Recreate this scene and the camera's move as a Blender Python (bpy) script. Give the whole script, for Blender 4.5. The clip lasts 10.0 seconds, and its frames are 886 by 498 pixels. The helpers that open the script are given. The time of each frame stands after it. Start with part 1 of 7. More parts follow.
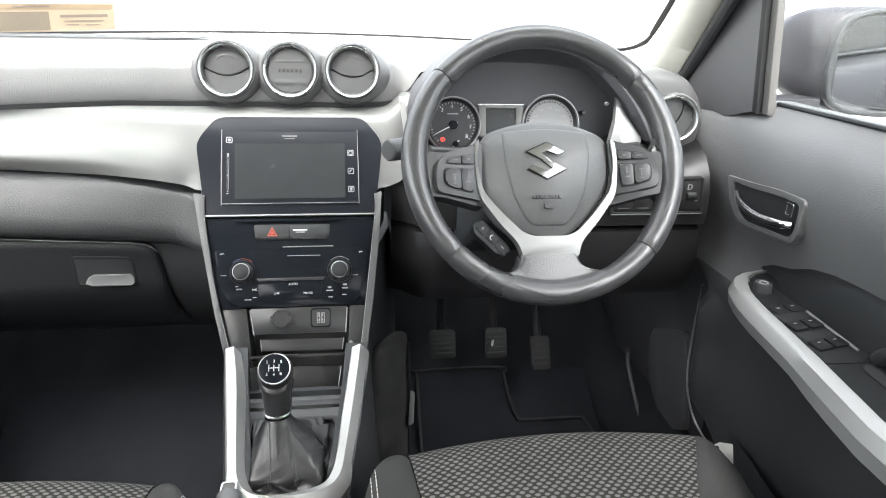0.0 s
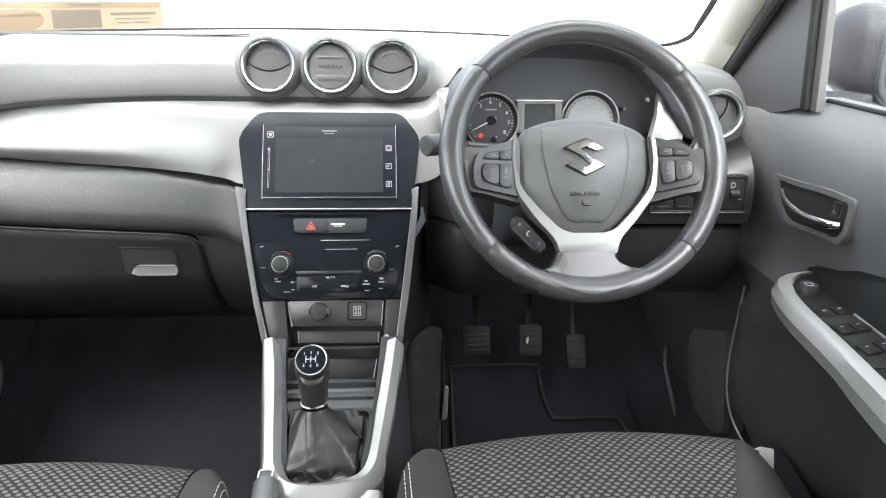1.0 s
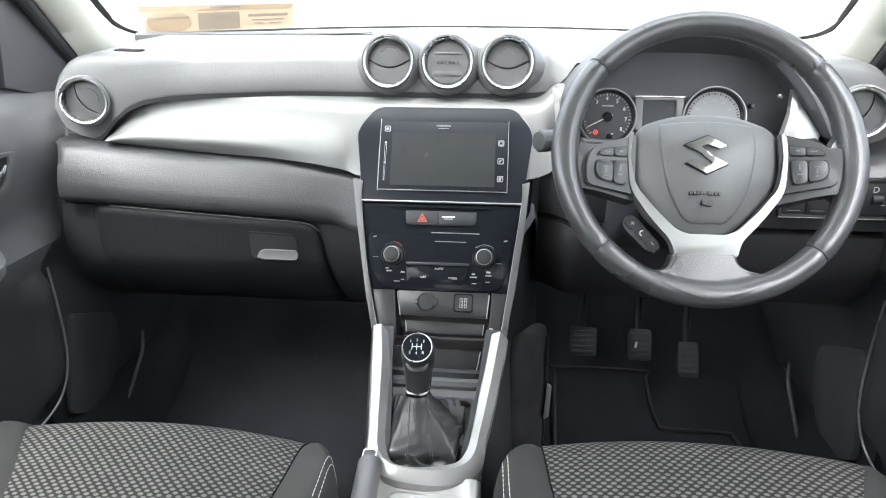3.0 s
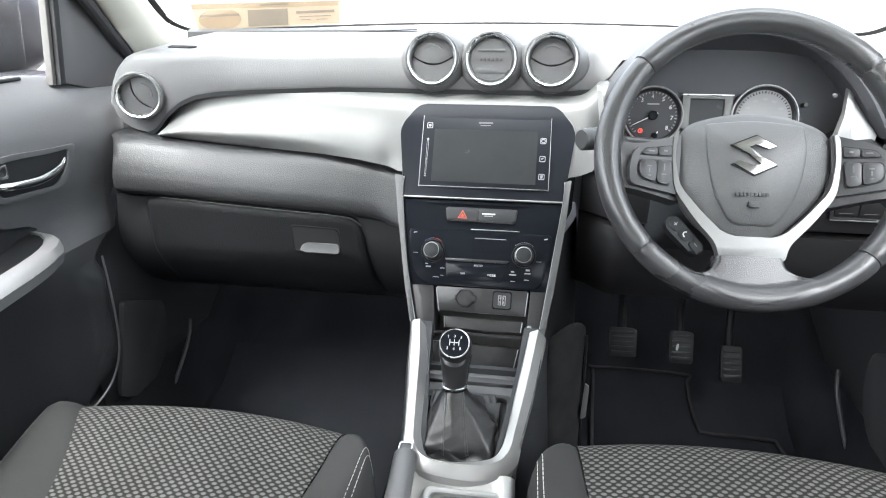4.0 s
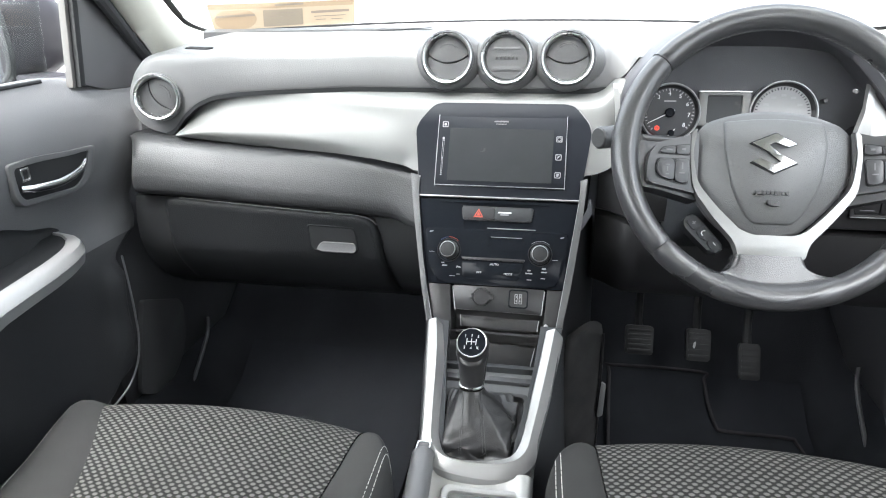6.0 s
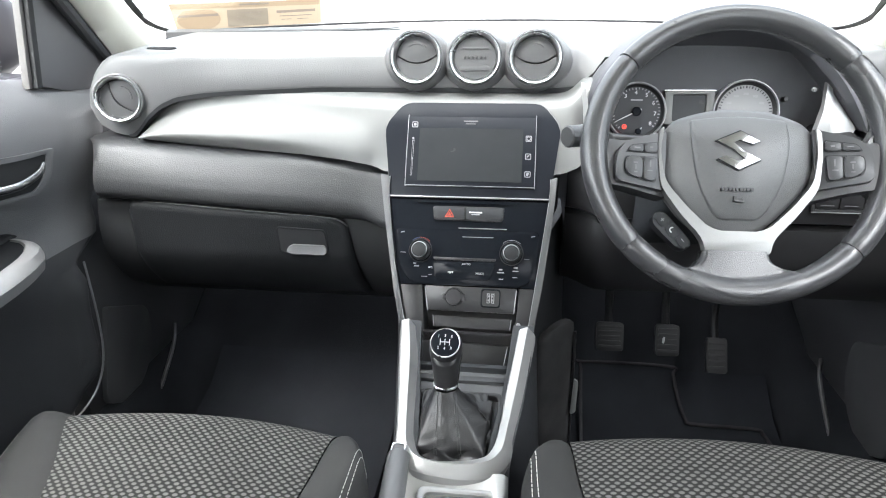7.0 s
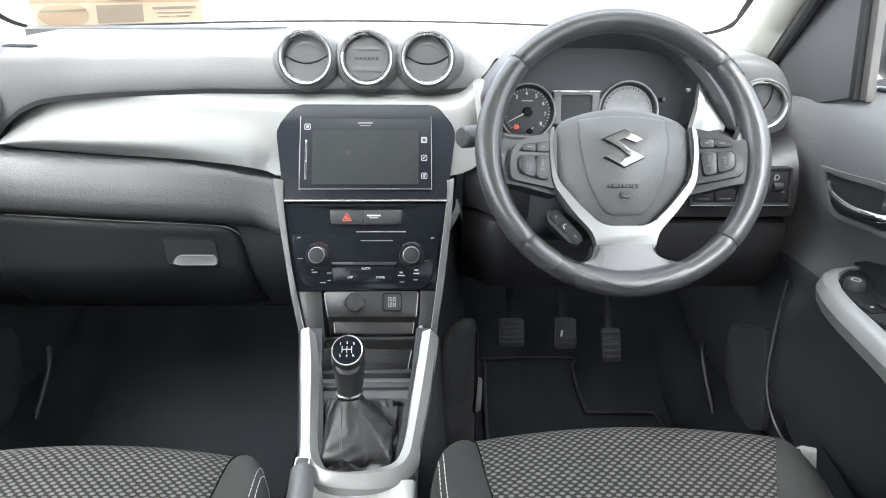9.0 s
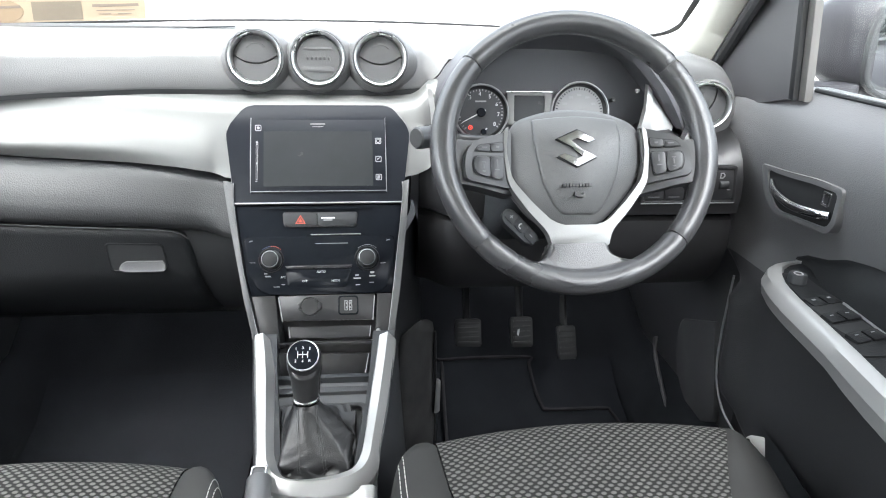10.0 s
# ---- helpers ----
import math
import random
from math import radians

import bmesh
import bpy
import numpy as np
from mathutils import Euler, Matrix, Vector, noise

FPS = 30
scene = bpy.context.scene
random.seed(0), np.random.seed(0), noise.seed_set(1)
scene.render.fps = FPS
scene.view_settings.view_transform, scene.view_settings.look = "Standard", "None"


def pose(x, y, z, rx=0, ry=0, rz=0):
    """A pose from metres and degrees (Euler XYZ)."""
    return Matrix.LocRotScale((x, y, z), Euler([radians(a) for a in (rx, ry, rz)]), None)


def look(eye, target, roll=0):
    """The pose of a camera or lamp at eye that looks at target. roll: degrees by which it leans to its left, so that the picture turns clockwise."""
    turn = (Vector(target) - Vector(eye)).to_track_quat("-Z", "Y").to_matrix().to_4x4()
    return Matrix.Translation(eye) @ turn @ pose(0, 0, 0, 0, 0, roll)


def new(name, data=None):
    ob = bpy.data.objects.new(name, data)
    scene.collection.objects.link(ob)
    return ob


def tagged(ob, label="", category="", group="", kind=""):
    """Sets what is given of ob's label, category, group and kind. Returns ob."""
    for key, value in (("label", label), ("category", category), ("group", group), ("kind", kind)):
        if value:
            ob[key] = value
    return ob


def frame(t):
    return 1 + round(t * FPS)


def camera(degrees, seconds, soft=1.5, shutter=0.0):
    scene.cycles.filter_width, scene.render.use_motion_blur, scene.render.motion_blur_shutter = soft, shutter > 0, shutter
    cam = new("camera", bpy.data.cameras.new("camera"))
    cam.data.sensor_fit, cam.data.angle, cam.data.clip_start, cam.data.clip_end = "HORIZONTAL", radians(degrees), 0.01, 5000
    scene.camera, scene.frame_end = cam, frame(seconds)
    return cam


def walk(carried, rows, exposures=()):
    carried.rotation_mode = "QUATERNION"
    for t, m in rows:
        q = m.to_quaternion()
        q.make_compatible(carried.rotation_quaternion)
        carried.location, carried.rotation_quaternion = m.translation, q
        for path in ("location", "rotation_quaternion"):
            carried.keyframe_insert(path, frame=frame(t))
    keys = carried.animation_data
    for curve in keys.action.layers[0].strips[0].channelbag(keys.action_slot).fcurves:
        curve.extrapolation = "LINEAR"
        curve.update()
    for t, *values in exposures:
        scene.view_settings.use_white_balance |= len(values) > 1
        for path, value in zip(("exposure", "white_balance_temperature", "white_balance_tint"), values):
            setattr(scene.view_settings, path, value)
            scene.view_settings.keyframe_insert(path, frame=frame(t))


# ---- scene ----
cam = camera(69.6, 10.0, soft=1.0)
PATH = [
    (0, (0.089, 0.002, 0.898), (0.365, 1.844, 0.171), 1.8),
    (0.5, (0.089, 0.001, 0.896), (0.313, 1.849, 0.164), 1.5),
    (1, (0.088, 0.0, 0.896), (0.253, 1.852, 0.158), 1.4),
    (1.5, (0.086, -0.001, 0.894), (0.17, 1.855, 0.154), 1.0),
    (2, (0.089, -0.004, 0.896), (0.074, 1.851, 0.149), 0.4),
    (2.5, (0.088, -0.006, 0.893), (-0.012, 1.848, 0.148), 0.1),
    (4, (0.09, -0.011, 0.896), (-0.209, 1.816, 0.137), -0.3),
    (4.5, (0.091, -0.012, 0.898), (-0.256, 1.804, 0.134), -0.6),
    (5, (0.09, -0.012, 0.897), (-0.271, 1.801, 0.134), -0.7),
    (6.5, (0.083, -0.012, 0.903), (-0.221, 1.807, 0.129), -1.1),
    (7, (0.082, -0.01, 0.9), (-0.162, 1.819, 0.13), -0.8),
    (7.5, (0.082, -0.007, 0.9), (-0.085, 1.831, 0.129), -0.6),
    (8, (0.081, -0.005, 0.897), (-0.011, 1.84, 0.131), -0.2),
    (8.5, (0.082, -0.002, 0.897), (0.072, 1.845, 0.131), 0.1),
    (9, (0.084, 0.001, 0.897), (0.148, 1.847, 0.132), 0.6),
    (9.5, (0.082, 0.002, 0.896), (0.22, 1.846, 0.134), 1.0),
    (10, (0.083, 0.005, 0.896), (0.287, 1.844, 0.135), 1.3),
]
walk(cam, [(t, look(eye, target, roll)) for t, eye, target, roll in PATH], exposures=[(0, 3.33, 6480, 10), (2, 3.34, 6280, 10), (8, 3.34, 6250, 10), (10, 3.38, 6240, 10)])


# ---- light ----
world = bpy.data.worlds.new("sky")
scene.world = world
world.use_nodes = True
wn = world.node_tree
sky = wn.nodes.new("ShaderNodeTexSky")
sky.sky_type = "NISHITA"
sky.sun_disc = False
sky.sun_elevation = radians(58)
sky.sun_rotation = radians(212)
sky.air_density, sky.dust_density, sky.ozone_density = 1.0, 6.0, 1.0
hsv = wn.nodes.new("ShaderNodeHueSaturation")
hsv.inputs["Saturation"].default_value = 0.24
wn.links.new(sky.outputs[0], hsv.inputs["Color"])
wn.links.new(hsv.outputs[0], wn.nodes["Background"].inputs["Color"])
wn.nodes["Background"].inputs["Strength"].default_value = 0.15
sun_data = bpy.data.lights.new("overcast_sun", "SUN")
sun_data.energy, sun_data.angle, sun_data.color = 0.82, radians(60), (1.0, 0.985, 0.96)
sun = new("overcast_sun", sun_data)
sun.matrix_world = look((0, 0, 0), (-0.27, 0.43, -0.86))

# ---- materials ----


def node_mat(name, color, rough=0.5, metal=0.0, spec=0.5, grain=0.0, grain_size=400.0, blotch=0.0, blotch_size=6.0,
             rough_var=0.0, coat=0.0, kind="voronoi"):
    """A surface with fine relief (grain) and slow colour and gloss variation (blotch), in object metres."""
    m = bpy.data.materials.new(name)
    m.use_nodes = True
    n, l = m.node_tree.nodes, m.node_tree.links
    b = n["Principled BSDF"]
    b.inputs["Base Color"].default_value = (*color, 1)
    b.inputs["Roughness"].default_value = rough
    b.inputs["Metallic"].default_value = metal
    b.inputs["Specular IOR Level"].default_value = spec
    b.inputs["Coat Weight"].default_value = coat
    b.inputs["Coat Roughness"].default_value = 0.15
    co = n.new("ShaderNodeTexCoord")
    if blotch or rough_var:
        t = n.new("ShaderNodeTexNoise")
        t.inputs["Scale"].default_value = blotch_size
        t.inputs["Detail"].default_value = 6
        l.new(co.outputs["Object"], t.inputs["Vector"])
        if blotch:
            r = n.new("ShaderNodeMapRange")
            r.inputs["From Min"].default_value, r.inputs["From Max"].default_value = 0.3, 0.7
            r.inputs["To Min"].default_value, r.inputs["To Max"].default_value = 1 - blotch, 1 + blotch
            l.new(t.outputs["Fac"], r.inputs["Value"])
            x = n.new("ShaderNodeVectorMath")
            x.operation = "SCALE"
            x.inputs[0].default_value = color
            l.new(r.outputs[0], x.inputs["Scale"])
            l.new(x.outputs[0], b.inputs["Base Color"])
        if rough_var:
            r = n.new("ShaderNodeMapRange")
            r.inputs["From Min"].default_value, r.inputs["From Max"].default_value = 0.3, 0.7
            r.inputs["To Min"].default_value, r.inputs["To Max"].default_value = rough - rough_var, rough + rough_var
            l.new(t.outputs["Fac"], r.inputs["Value"])
            l.new(r.outputs[0], b.inputs["Roughness"])
    if grain:
        if kind == "voronoi":
            g = n.new("ShaderNodeTexVoronoi")
            g.feature = "SMOOTH_F1"
            out = g.outputs["Distance"]
        else:
            g = n.new("ShaderNodeTexNoise")
            g.inputs["Detail"].default_value = 4
            out = g.outputs["Fac"]
        g.inputs["Scale"].default_value = grain_size
        l.new(co.outputs["Object"], g.inputs["Vector"])
        bump = n.new("ShaderNodeBump")
        bump.inputs["Strength"].default_value = grain
        bump.inputs["Distance"].default_value = 0.001
        l.new(out, bump.inputs["Height"])
        l.new(bump.outputs[0], b.inputs["Normal"])
    return m


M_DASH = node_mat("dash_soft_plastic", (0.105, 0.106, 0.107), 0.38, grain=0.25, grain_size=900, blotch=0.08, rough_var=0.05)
# darker than the upper pad to deepen the fall-off of light below it
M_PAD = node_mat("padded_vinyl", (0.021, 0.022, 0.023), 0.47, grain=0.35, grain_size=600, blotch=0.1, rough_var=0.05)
M_DOOR = node_mat("door_vinyl", (0.132, 0.134, 0.137), 0.42, grain=0.35, grain_size=600, blotch=0.1, rough_var=0.05)
# darker again: shade under the padded band is part of this tone
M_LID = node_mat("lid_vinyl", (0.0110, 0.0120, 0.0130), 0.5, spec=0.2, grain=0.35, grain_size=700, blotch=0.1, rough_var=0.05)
M_BAR = node_mat("window_bar_grey", (0.095, 0.091, 0.087), 0.5, blotch=0.06)
# black raised a little to carry the lens veil
M_DARK = node_mat("black_plastic", (0.031, 0.033, 0.0355), 0.5, spec=0.3, grain=0.25, grain_size=1200, blotch=0.15, rough_var=0.06)
M_GLOSS = node_mat("piano_black", (0.009, 0.0105, 0.0135), 0.14, spec=0.1, rough_var=0.04, blotch_size=14)
M_SATIN = node_mat("black_satin_plastic", (0.02, 0.02, 0.021), 0.35, grain=0.1, grain_size=1500, rough_var=0.05)
M_SILVER = node_mat("silver_paint", (0.152, 0.154, 0.150), 0.45, metal=0.4, blotch=0.03, rough_var=0.04, grain=0.06, grain_size=2500, kind="noise")
M_VENT = node_mat("vent_plastic", (0.055, 0.056, 0.057), 0.45, grain=0.2, grain_size=1100, blotch=0.08, rough_var=0.05)
M_DOORLOW = node_mat("lower_door_vinyl", (0.041, 0.042, 0.044), 0.5, spec=0.4, grain=0.3, grain_size=700, blotch=0.12, rough_var=0.05)
# black_plastic lifted and blued: the haze over the instruments is in the colour
M_HOOD = node_mat("hood_plastic", (0.086, 0.087, 0.094), 0.55, spec=0.3, grain=0.25, grain_size=900, blotch=0.08, rough_var=0.04)
M_SAIL = node_mat("corner_panel_grey", (0.088, 0.088, 0.092), 0.5, grain=0.15, grain_size=1100, blotch=0.08, rough_var=0.04)
# lighter copy of silver_paint: stands for more light on rails and trim
M_LITSILVER = node_mat("lit_satin_silver", (0.35, 0.352, 0.346), 0.34, metal=0.5, blotch=0.03, rough_var=0.04, grain=0.05, grain_size=2500, kind="noise")
M_STRIP = node_mat("grey_satin_strip", (0.09, 0.091, 0.092), 0.38, metal=0.25, grain=0.35, grain_size=900, blotch=0.05, rough_var=0.05)
M_POD = node_mat("spoke_plastic", (0.058, 0.059, 0.061), 0.34, grain=0.12, grain_size=1300, blotch=0.08, rough_var=0.04)
M_GRIP = node_mat("grip_vinyl", (0.115, 0.116, 0.118), 0.4, grain=0.15, grain_size=900, blotch=0.06, rough_var=0.05)
M_SILVERD = node_mat("satin_grey_trim", (0.30, 0.305, 0.31), 0.35, metal=0.5, blotch=0.04, rough_var=0.05)
M_CHROME = node_mat("chrome", (0.75, 0.76, 0.77), 0.12, metal=1.0, rough_var=0.05, blotch_size=30)
M_EMBLEM = node_mat("dark_chrome", (0.34, 0.345, 0.35), 0.16, metal=1.0, rough_var=0.05, blotch_size=30)
M_CHROMED = node_mat("brushed_chrome", (0.60, 0.61, 0.61), 0.30, metal=1.0, rough_var=0.06, blotch_size=30)
M_LEATHER = node_mat("wheel_leather", (0.048, 0.048, 0.050), 0.30, spec=0.6, coat=0.5, grain=0.30, grain_size=1000, blotch=0.10, blotch_size=14, rough_var=0.05)
M_KEYPOD = node_mat("button_pod_plastic", (0.050, 0.051, 0.053), 0.36, grain=0.12, grain_size=1300, blotch=0.08, rough_var=0.04)
M_AIRBAG = node_mat("airbag_cover", (0.118, 0.119, 0.119), 0.36, grain=0.3, grain_size=1100, blotch=0.06, rough_var=0.04)
M_BOOT = node_mat("gaiter_leather", (0.017, 0.017, 0.0175), 0.36, spec=0.55, grain=0.25, grain_size=900, blotch=0.2, rough_var=0.1)
# silver_paint again, lightened for the light on the spokes
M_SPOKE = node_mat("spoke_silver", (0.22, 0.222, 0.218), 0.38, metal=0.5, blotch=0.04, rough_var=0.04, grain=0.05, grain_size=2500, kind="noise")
# floor tones hold some lens veil besides the cloth's own black
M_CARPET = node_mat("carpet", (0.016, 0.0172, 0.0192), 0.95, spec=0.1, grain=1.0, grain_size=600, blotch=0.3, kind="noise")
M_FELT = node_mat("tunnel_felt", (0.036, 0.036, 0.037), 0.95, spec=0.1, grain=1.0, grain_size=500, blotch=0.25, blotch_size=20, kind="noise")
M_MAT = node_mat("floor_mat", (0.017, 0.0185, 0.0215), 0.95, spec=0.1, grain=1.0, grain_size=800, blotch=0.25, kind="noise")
M_RUBBER = node_mat("rubber", (0.016, 0.017, 0.018), 0.55, spec=0.35, blotch=0.2)
M_SEATSIDE = node_mat("seat_side_cloth", (0.045, 0.045, 0.044), 0.9, spec=0.15, grain=0.7, grain_size=1600, blotch=0.15, kind="noise")
M_THREAD = node_mat("pale_thread", (0.55, 0.54, 0.5), 0.8, spec=0.2, blotch=0.1, blotch_size=200)
M_DTHREAD = node_mat("dark_thread", (0.06, 0.06, 0.06), 0.6, blotch=0.1, blotch_size=200)
M_CREAM = node_mat("pillar_cloth", (0.68, 0.68, 0.61), 0.85, spec=0.2, grain=0.5, grain_size=900, blotch=0.05, kind="noise")
M_BODY = node_mat("grey_car_paint", (0.030, 0.030, 0.034), 0.3, spec=0.4, rough_var=0.05, blotch=0.1)
M_MIRRORCASE = node_mat("mirror_case_paint", (0.030, 0.0295, 0.034), 0.42, spec=0.25, rough_var=0.04, blotch=0.08)
M_MIRROR = node_mat("mirror_glass", (0.42, 0.425, 0.44), 0.02, metal=1.0)
M_BACKDROP = node_mat("white_backdrop", (0.72, 0.72, 0.72), 0.95, spec=0.1, blotch=0.1, blotch_size=0.05)
M_GROUND = node_mat("pale_concrete", (0.45, 0.44, 0.43), 0.9, spec=0.2, grain=0.4, grain_size=60, blotch=0.12, blotch_size=0.6, kind="noise")
M_WHITE = node_mat("white_print", (0.6, 0.6, 0.6), 0.5, blotch=0.03)
M_LEGEND = node_mat("grey_print", (0.28, 0.28, 0.285), 0.5, blotch=0.03)
M_LEGDIM = node_mat("dim_print", (0.13, 0.13, 0.135), 0.5, blotch=0.03)
M_CARD = node_mat("card_paper", (0.135, 0.100, 0.064), 0.6, spec=0.3, blotch=0.05)
M_CARDPALE = node_mat("card_paper_pale", (0.180, 0.143, 0.100), 0.6, spec=0.3, blotch=0.05)
M_CARDGREY = node_mat("card_panel_grey", (0.092, 0.077, 0.057), 0.6, spec=0.3, blotch=0.08)
M_CARDINK = node_mat("card_ink", (0.075, 0.058, 0.045), 0.6, blotch=0.1)
M_SCREEN = node_mat("screen_glass", (0.032, 0.034, 0.036), 0.25, spec=0.2, rough_var=0.03, blotch=0.05, blotch_size=20)
M_BEZEL = node_mat("screen_bezel", (0.0155, 0.0172, 0.0215), 0.34, spec=0.08, rough_var=0.04, blotch_size=20)
# black lifted a little to carry the veil over the dials
M_DIAL = node_mat("dial_face", (0.030, 0.031, 0.035), 0.4, rough_var=0.05, blotch=0.08)
M_DIALPALE = node_mat("pale_dial_face", (0.24, 0.24, 0.245), 0.4, rough_var=0.05, blotch=0.08)
M_RED = node_mat("red_print", (0.45, 0.07, 0.04), 0.45, blotch=0.05)
M_BLUE = node_mat("blue_print", (0.06, 0.09, 0.2), 0.45, blotch=0.05)
M_TAG = node_mat("white_cloth_tag", (0.72, 0.72, 0.72), 0.8, grain=0.4, grain_size=900, blotch=0.08, kind="noise")


def glow_mat(name, color, strength):
    m = bpy.data.materials.new(name)
    m.use_nodes = True
    b = m.node_tree.nodes["Principled BSDF"]
    b.inputs["Base Color"].default_value = (*color, 1)
    b.inputs["Emission Color"].default_value = (*color, 1)
    b.inputs["Emission Strength"].default_value = strength
    return m


M_WARN = glow_mat("warning_light", (1.0, 0.09, 0.05), 0.09)


def glass_mat(name, tint):
    """Clear pane: see-through, with gloss that rises towards grazing views, alike from both faces."""
    m = bpy.data.materials.new(name)
    m.use_nodes = True
    n, l = m.node_tree.nodes, m.node_tree.links
    n.remove(n["Principled BSDF"])
    tr, gl, lw, mx = (n.new("ShaderNodeBsdfTransparent"), n.new("ShaderNodeBsdfGlossy"), n.new("ShaderNodeLayerWeight"), n.new("ShaderNodeMixShader"))
    tr.inputs["Color"].default_value = (*tint, 1)
    gl.inputs["Roughness"].default_value = 0.02
    pw, ma = n.new("ShaderNodeMath"), n.new("ShaderNodeMath")
    pw.operation, ma.operation = "POWER", "MULTIPLY_ADD"
    pw.inputs[1].default_value = 5
    ma.inputs[1].default_value, ma.inputs[2].default_value = 0.9, 0.03
    l.new(lw.outputs["Facing"], pw.inputs[0])
    l.new(pw.outputs[0], ma.inputs[0])
    l.new(ma.outputs[0], mx.inputs["Fac"])
    l.new(tr.outputs[0], mx.inputs[1])
    l.new(gl.outputs[0], mx.inputs[2])
    l.new(mx.outputs[0], n["Material Output"].inputs["Surface"])
    return m


M_GLASS = glass_mat("window_glass", (0.93, 0.95, 0.94))


def seat_cloth():
    """Woven seat cloth: rows of pale staggered oval spots on a dark ground, spaced by the UV map in metres."""
    m = bpy.data.materials.new("spotted_seat_cloth")
    m.use_nodes = True
    n, l = m.node_tree.nodes, m.node_tree.links
    b = n["Principled BSDF"]
    b.inputs["Roughness"].default_value = 0.85
    b.inputs["Specular IOR Level"].default_value = 0.2
    uv = n.new("ShaderNodeUVMap")
    wob = n.new("ShaderNodeTexNoise")
    wob.inputs["Scale"].default_value = 90
    l.new(uv.outputs[0], wob.inputs["Vector"])

    def spots(shift):
        mp = n.new("ShaderNodeMapping")
        mp.inputs["Location"].default_value = (shift, shift, 0)
        mp.inputs["Scale"].default_value = (1 / PITCH_X, 1 / PITCH_Y, 1)
        l.new(uv.outputs[0], mp.inputs["Vector"])
        fr = n.new("ShaderNodeVectorMath")
        fr.operation = "FRACTION"
        l.new(mp.outputs[0], fr.inputs[0])
        sb = n.new("ShaderNodeVectorMath")
        sb.operation = "SUBTRACT"
        sb.inputs[1].default_value = (0.5, 0.5, 0)
        l.new(fr.outputs[0], sb.inputs[0])
        ml = n.new("ShaderNodeVectorMath")
        ml.operation = "MULTIPLY"
        ml.inputs[1].default_value = (1 / 0.33, 1 / 0.25, 0)
        l.new(sb.outputs[0], ml.inputs[0])
        ln = n.new("ShaderNodeVectorMath")
        ln.operation = "LENGTH"
        l.new(ml.outputs[0], ln.inputs[0])
        return ln.outputs["Value"]

    mn = n.new("ShaderNodeMath")
    mn.operation = "MINIMUM"
    l.new(spots(0.0), mn.inputs[0])
    l.new(spots(0.5), mn.inputs[1])
    ad = n.new("ShaderNodeMath")
    ad.operation = "MULTIPLY_ADD"
    ad.inputs[1].default_value = 0.5
    l.new(wob.outputs["Fac"], ad.inputs[0])
    l.new(mn.outputs[0], ad.inputs[2])
    mr = n.new("ShaderNodeMapRange")
    mr.inputs["From Min"].default_value, mr.inputs["From Max"].default_value = 0.82, 1.34
    mr.inputs["To Min"].default_value, mr.inputs["To Max"].default_value = 1, 0
    l.new(ad.outputs[0], mr.inputs["Value"])
    fine = n.new("ShaderNodeTexNoise")
    fine.inputs["Scale"].default_value = 700
    l.new(uv.outputs[0], fine.inputs["Vector"])
    slow = n.new("ShaderNodeTexNoise")
    slow.inputs["Scale"].default_value = 9
    l.new(uv.outputs[0], slow.inputs["Vector"])
    mx = n.new("ShaderNodeMix")
    mx.data_type = "RGBA"
    mx.inputs["A"].default_value = (0.019, 0.0185, 0.0175, 1)
    mx.inputs["B"].default_value = (0.118, 0.116, 0.110, 1)
    l.new(mr.outputs[0], mx.inputs["Factor"])
    var = n.new("ShaderNodeMath")
    var.operation = "MULTIPLY_ADD"
    var.inputs[1].default_value = 0.5
    var.inputs[2].default_value = 0.75
    l.new(slow.outputs["Fac"], var.inputs[0])
    sc = n.new("ShaderNodeVectorMath")
    sc.operation = "SCALE"
    l.new(mx.outputs["Result"], sc.inputs[0])
    l.new(var.outputs[0], sc.inputs["Scale"])
    l.new(sc.outputs[0], b.inputs["Base Color"])
    hs = n.new("ShaderNodeMath")
    hs.operation = "MULTIPLY_ADD"
    hs.inputs[1].default_value = 0.35
    l.new(fine.outputs["Fac"], hs.inputs[0])
    l.new(mr.outputs[0], hs.inputs[2])
    bump = n.new("ShaderNodeBump")
    bump.inputs["Strength"].default_value = 0.6
    bump.inputs["Distance"].default_value = 0.0008
    l.new(hs.outputs[0], bump.inputs["Height"])
    l.new(bump.outputs[0], b.inputs["Normal"])
    return m


PITCH_X, PITCH_Y = 0.0108, 0.0096
M_SEAT = seat_cloth()

# ---- building helpers ----


def finish(bm, name, material, matrix=None, sharp=35):
    if matrix is not None:
        bm.transform(matrix)
    bmesh.ops.recalc_face_normals(bm, faces=bm.faces)
    me = bpy.data.meshes.new(name)
    bm.to_mesh(me)
    bm.free()
    me.materials.append(material)
    me.shade_smooth()
    me.set_sharp_from_angle(angle=radians(sharp))
    return me


def part(name, bm, material, parent=None, label="", matrix=None, sharp=35):
    """Links a bmesh as one mesh object under a thing or part; all are built in world metres."""
    ob = new(name, finish(bm, name, material, matrix, sharp))
    if parent is not None:
        ob.parent = parent
        ob.matrix_parent_inverse = parent.matrix_world.inverted()
    if label:
        tagged(ob, label)
    return ob


def thing(name, at, label, category, group="", kind=""):
    ob = new(name)
    ob.empty_display_size = 0.02
    ob.location = at
    ob.matrix_world = Matrix.Translation(at)
    return tagged(ob, label, category, group, kind)


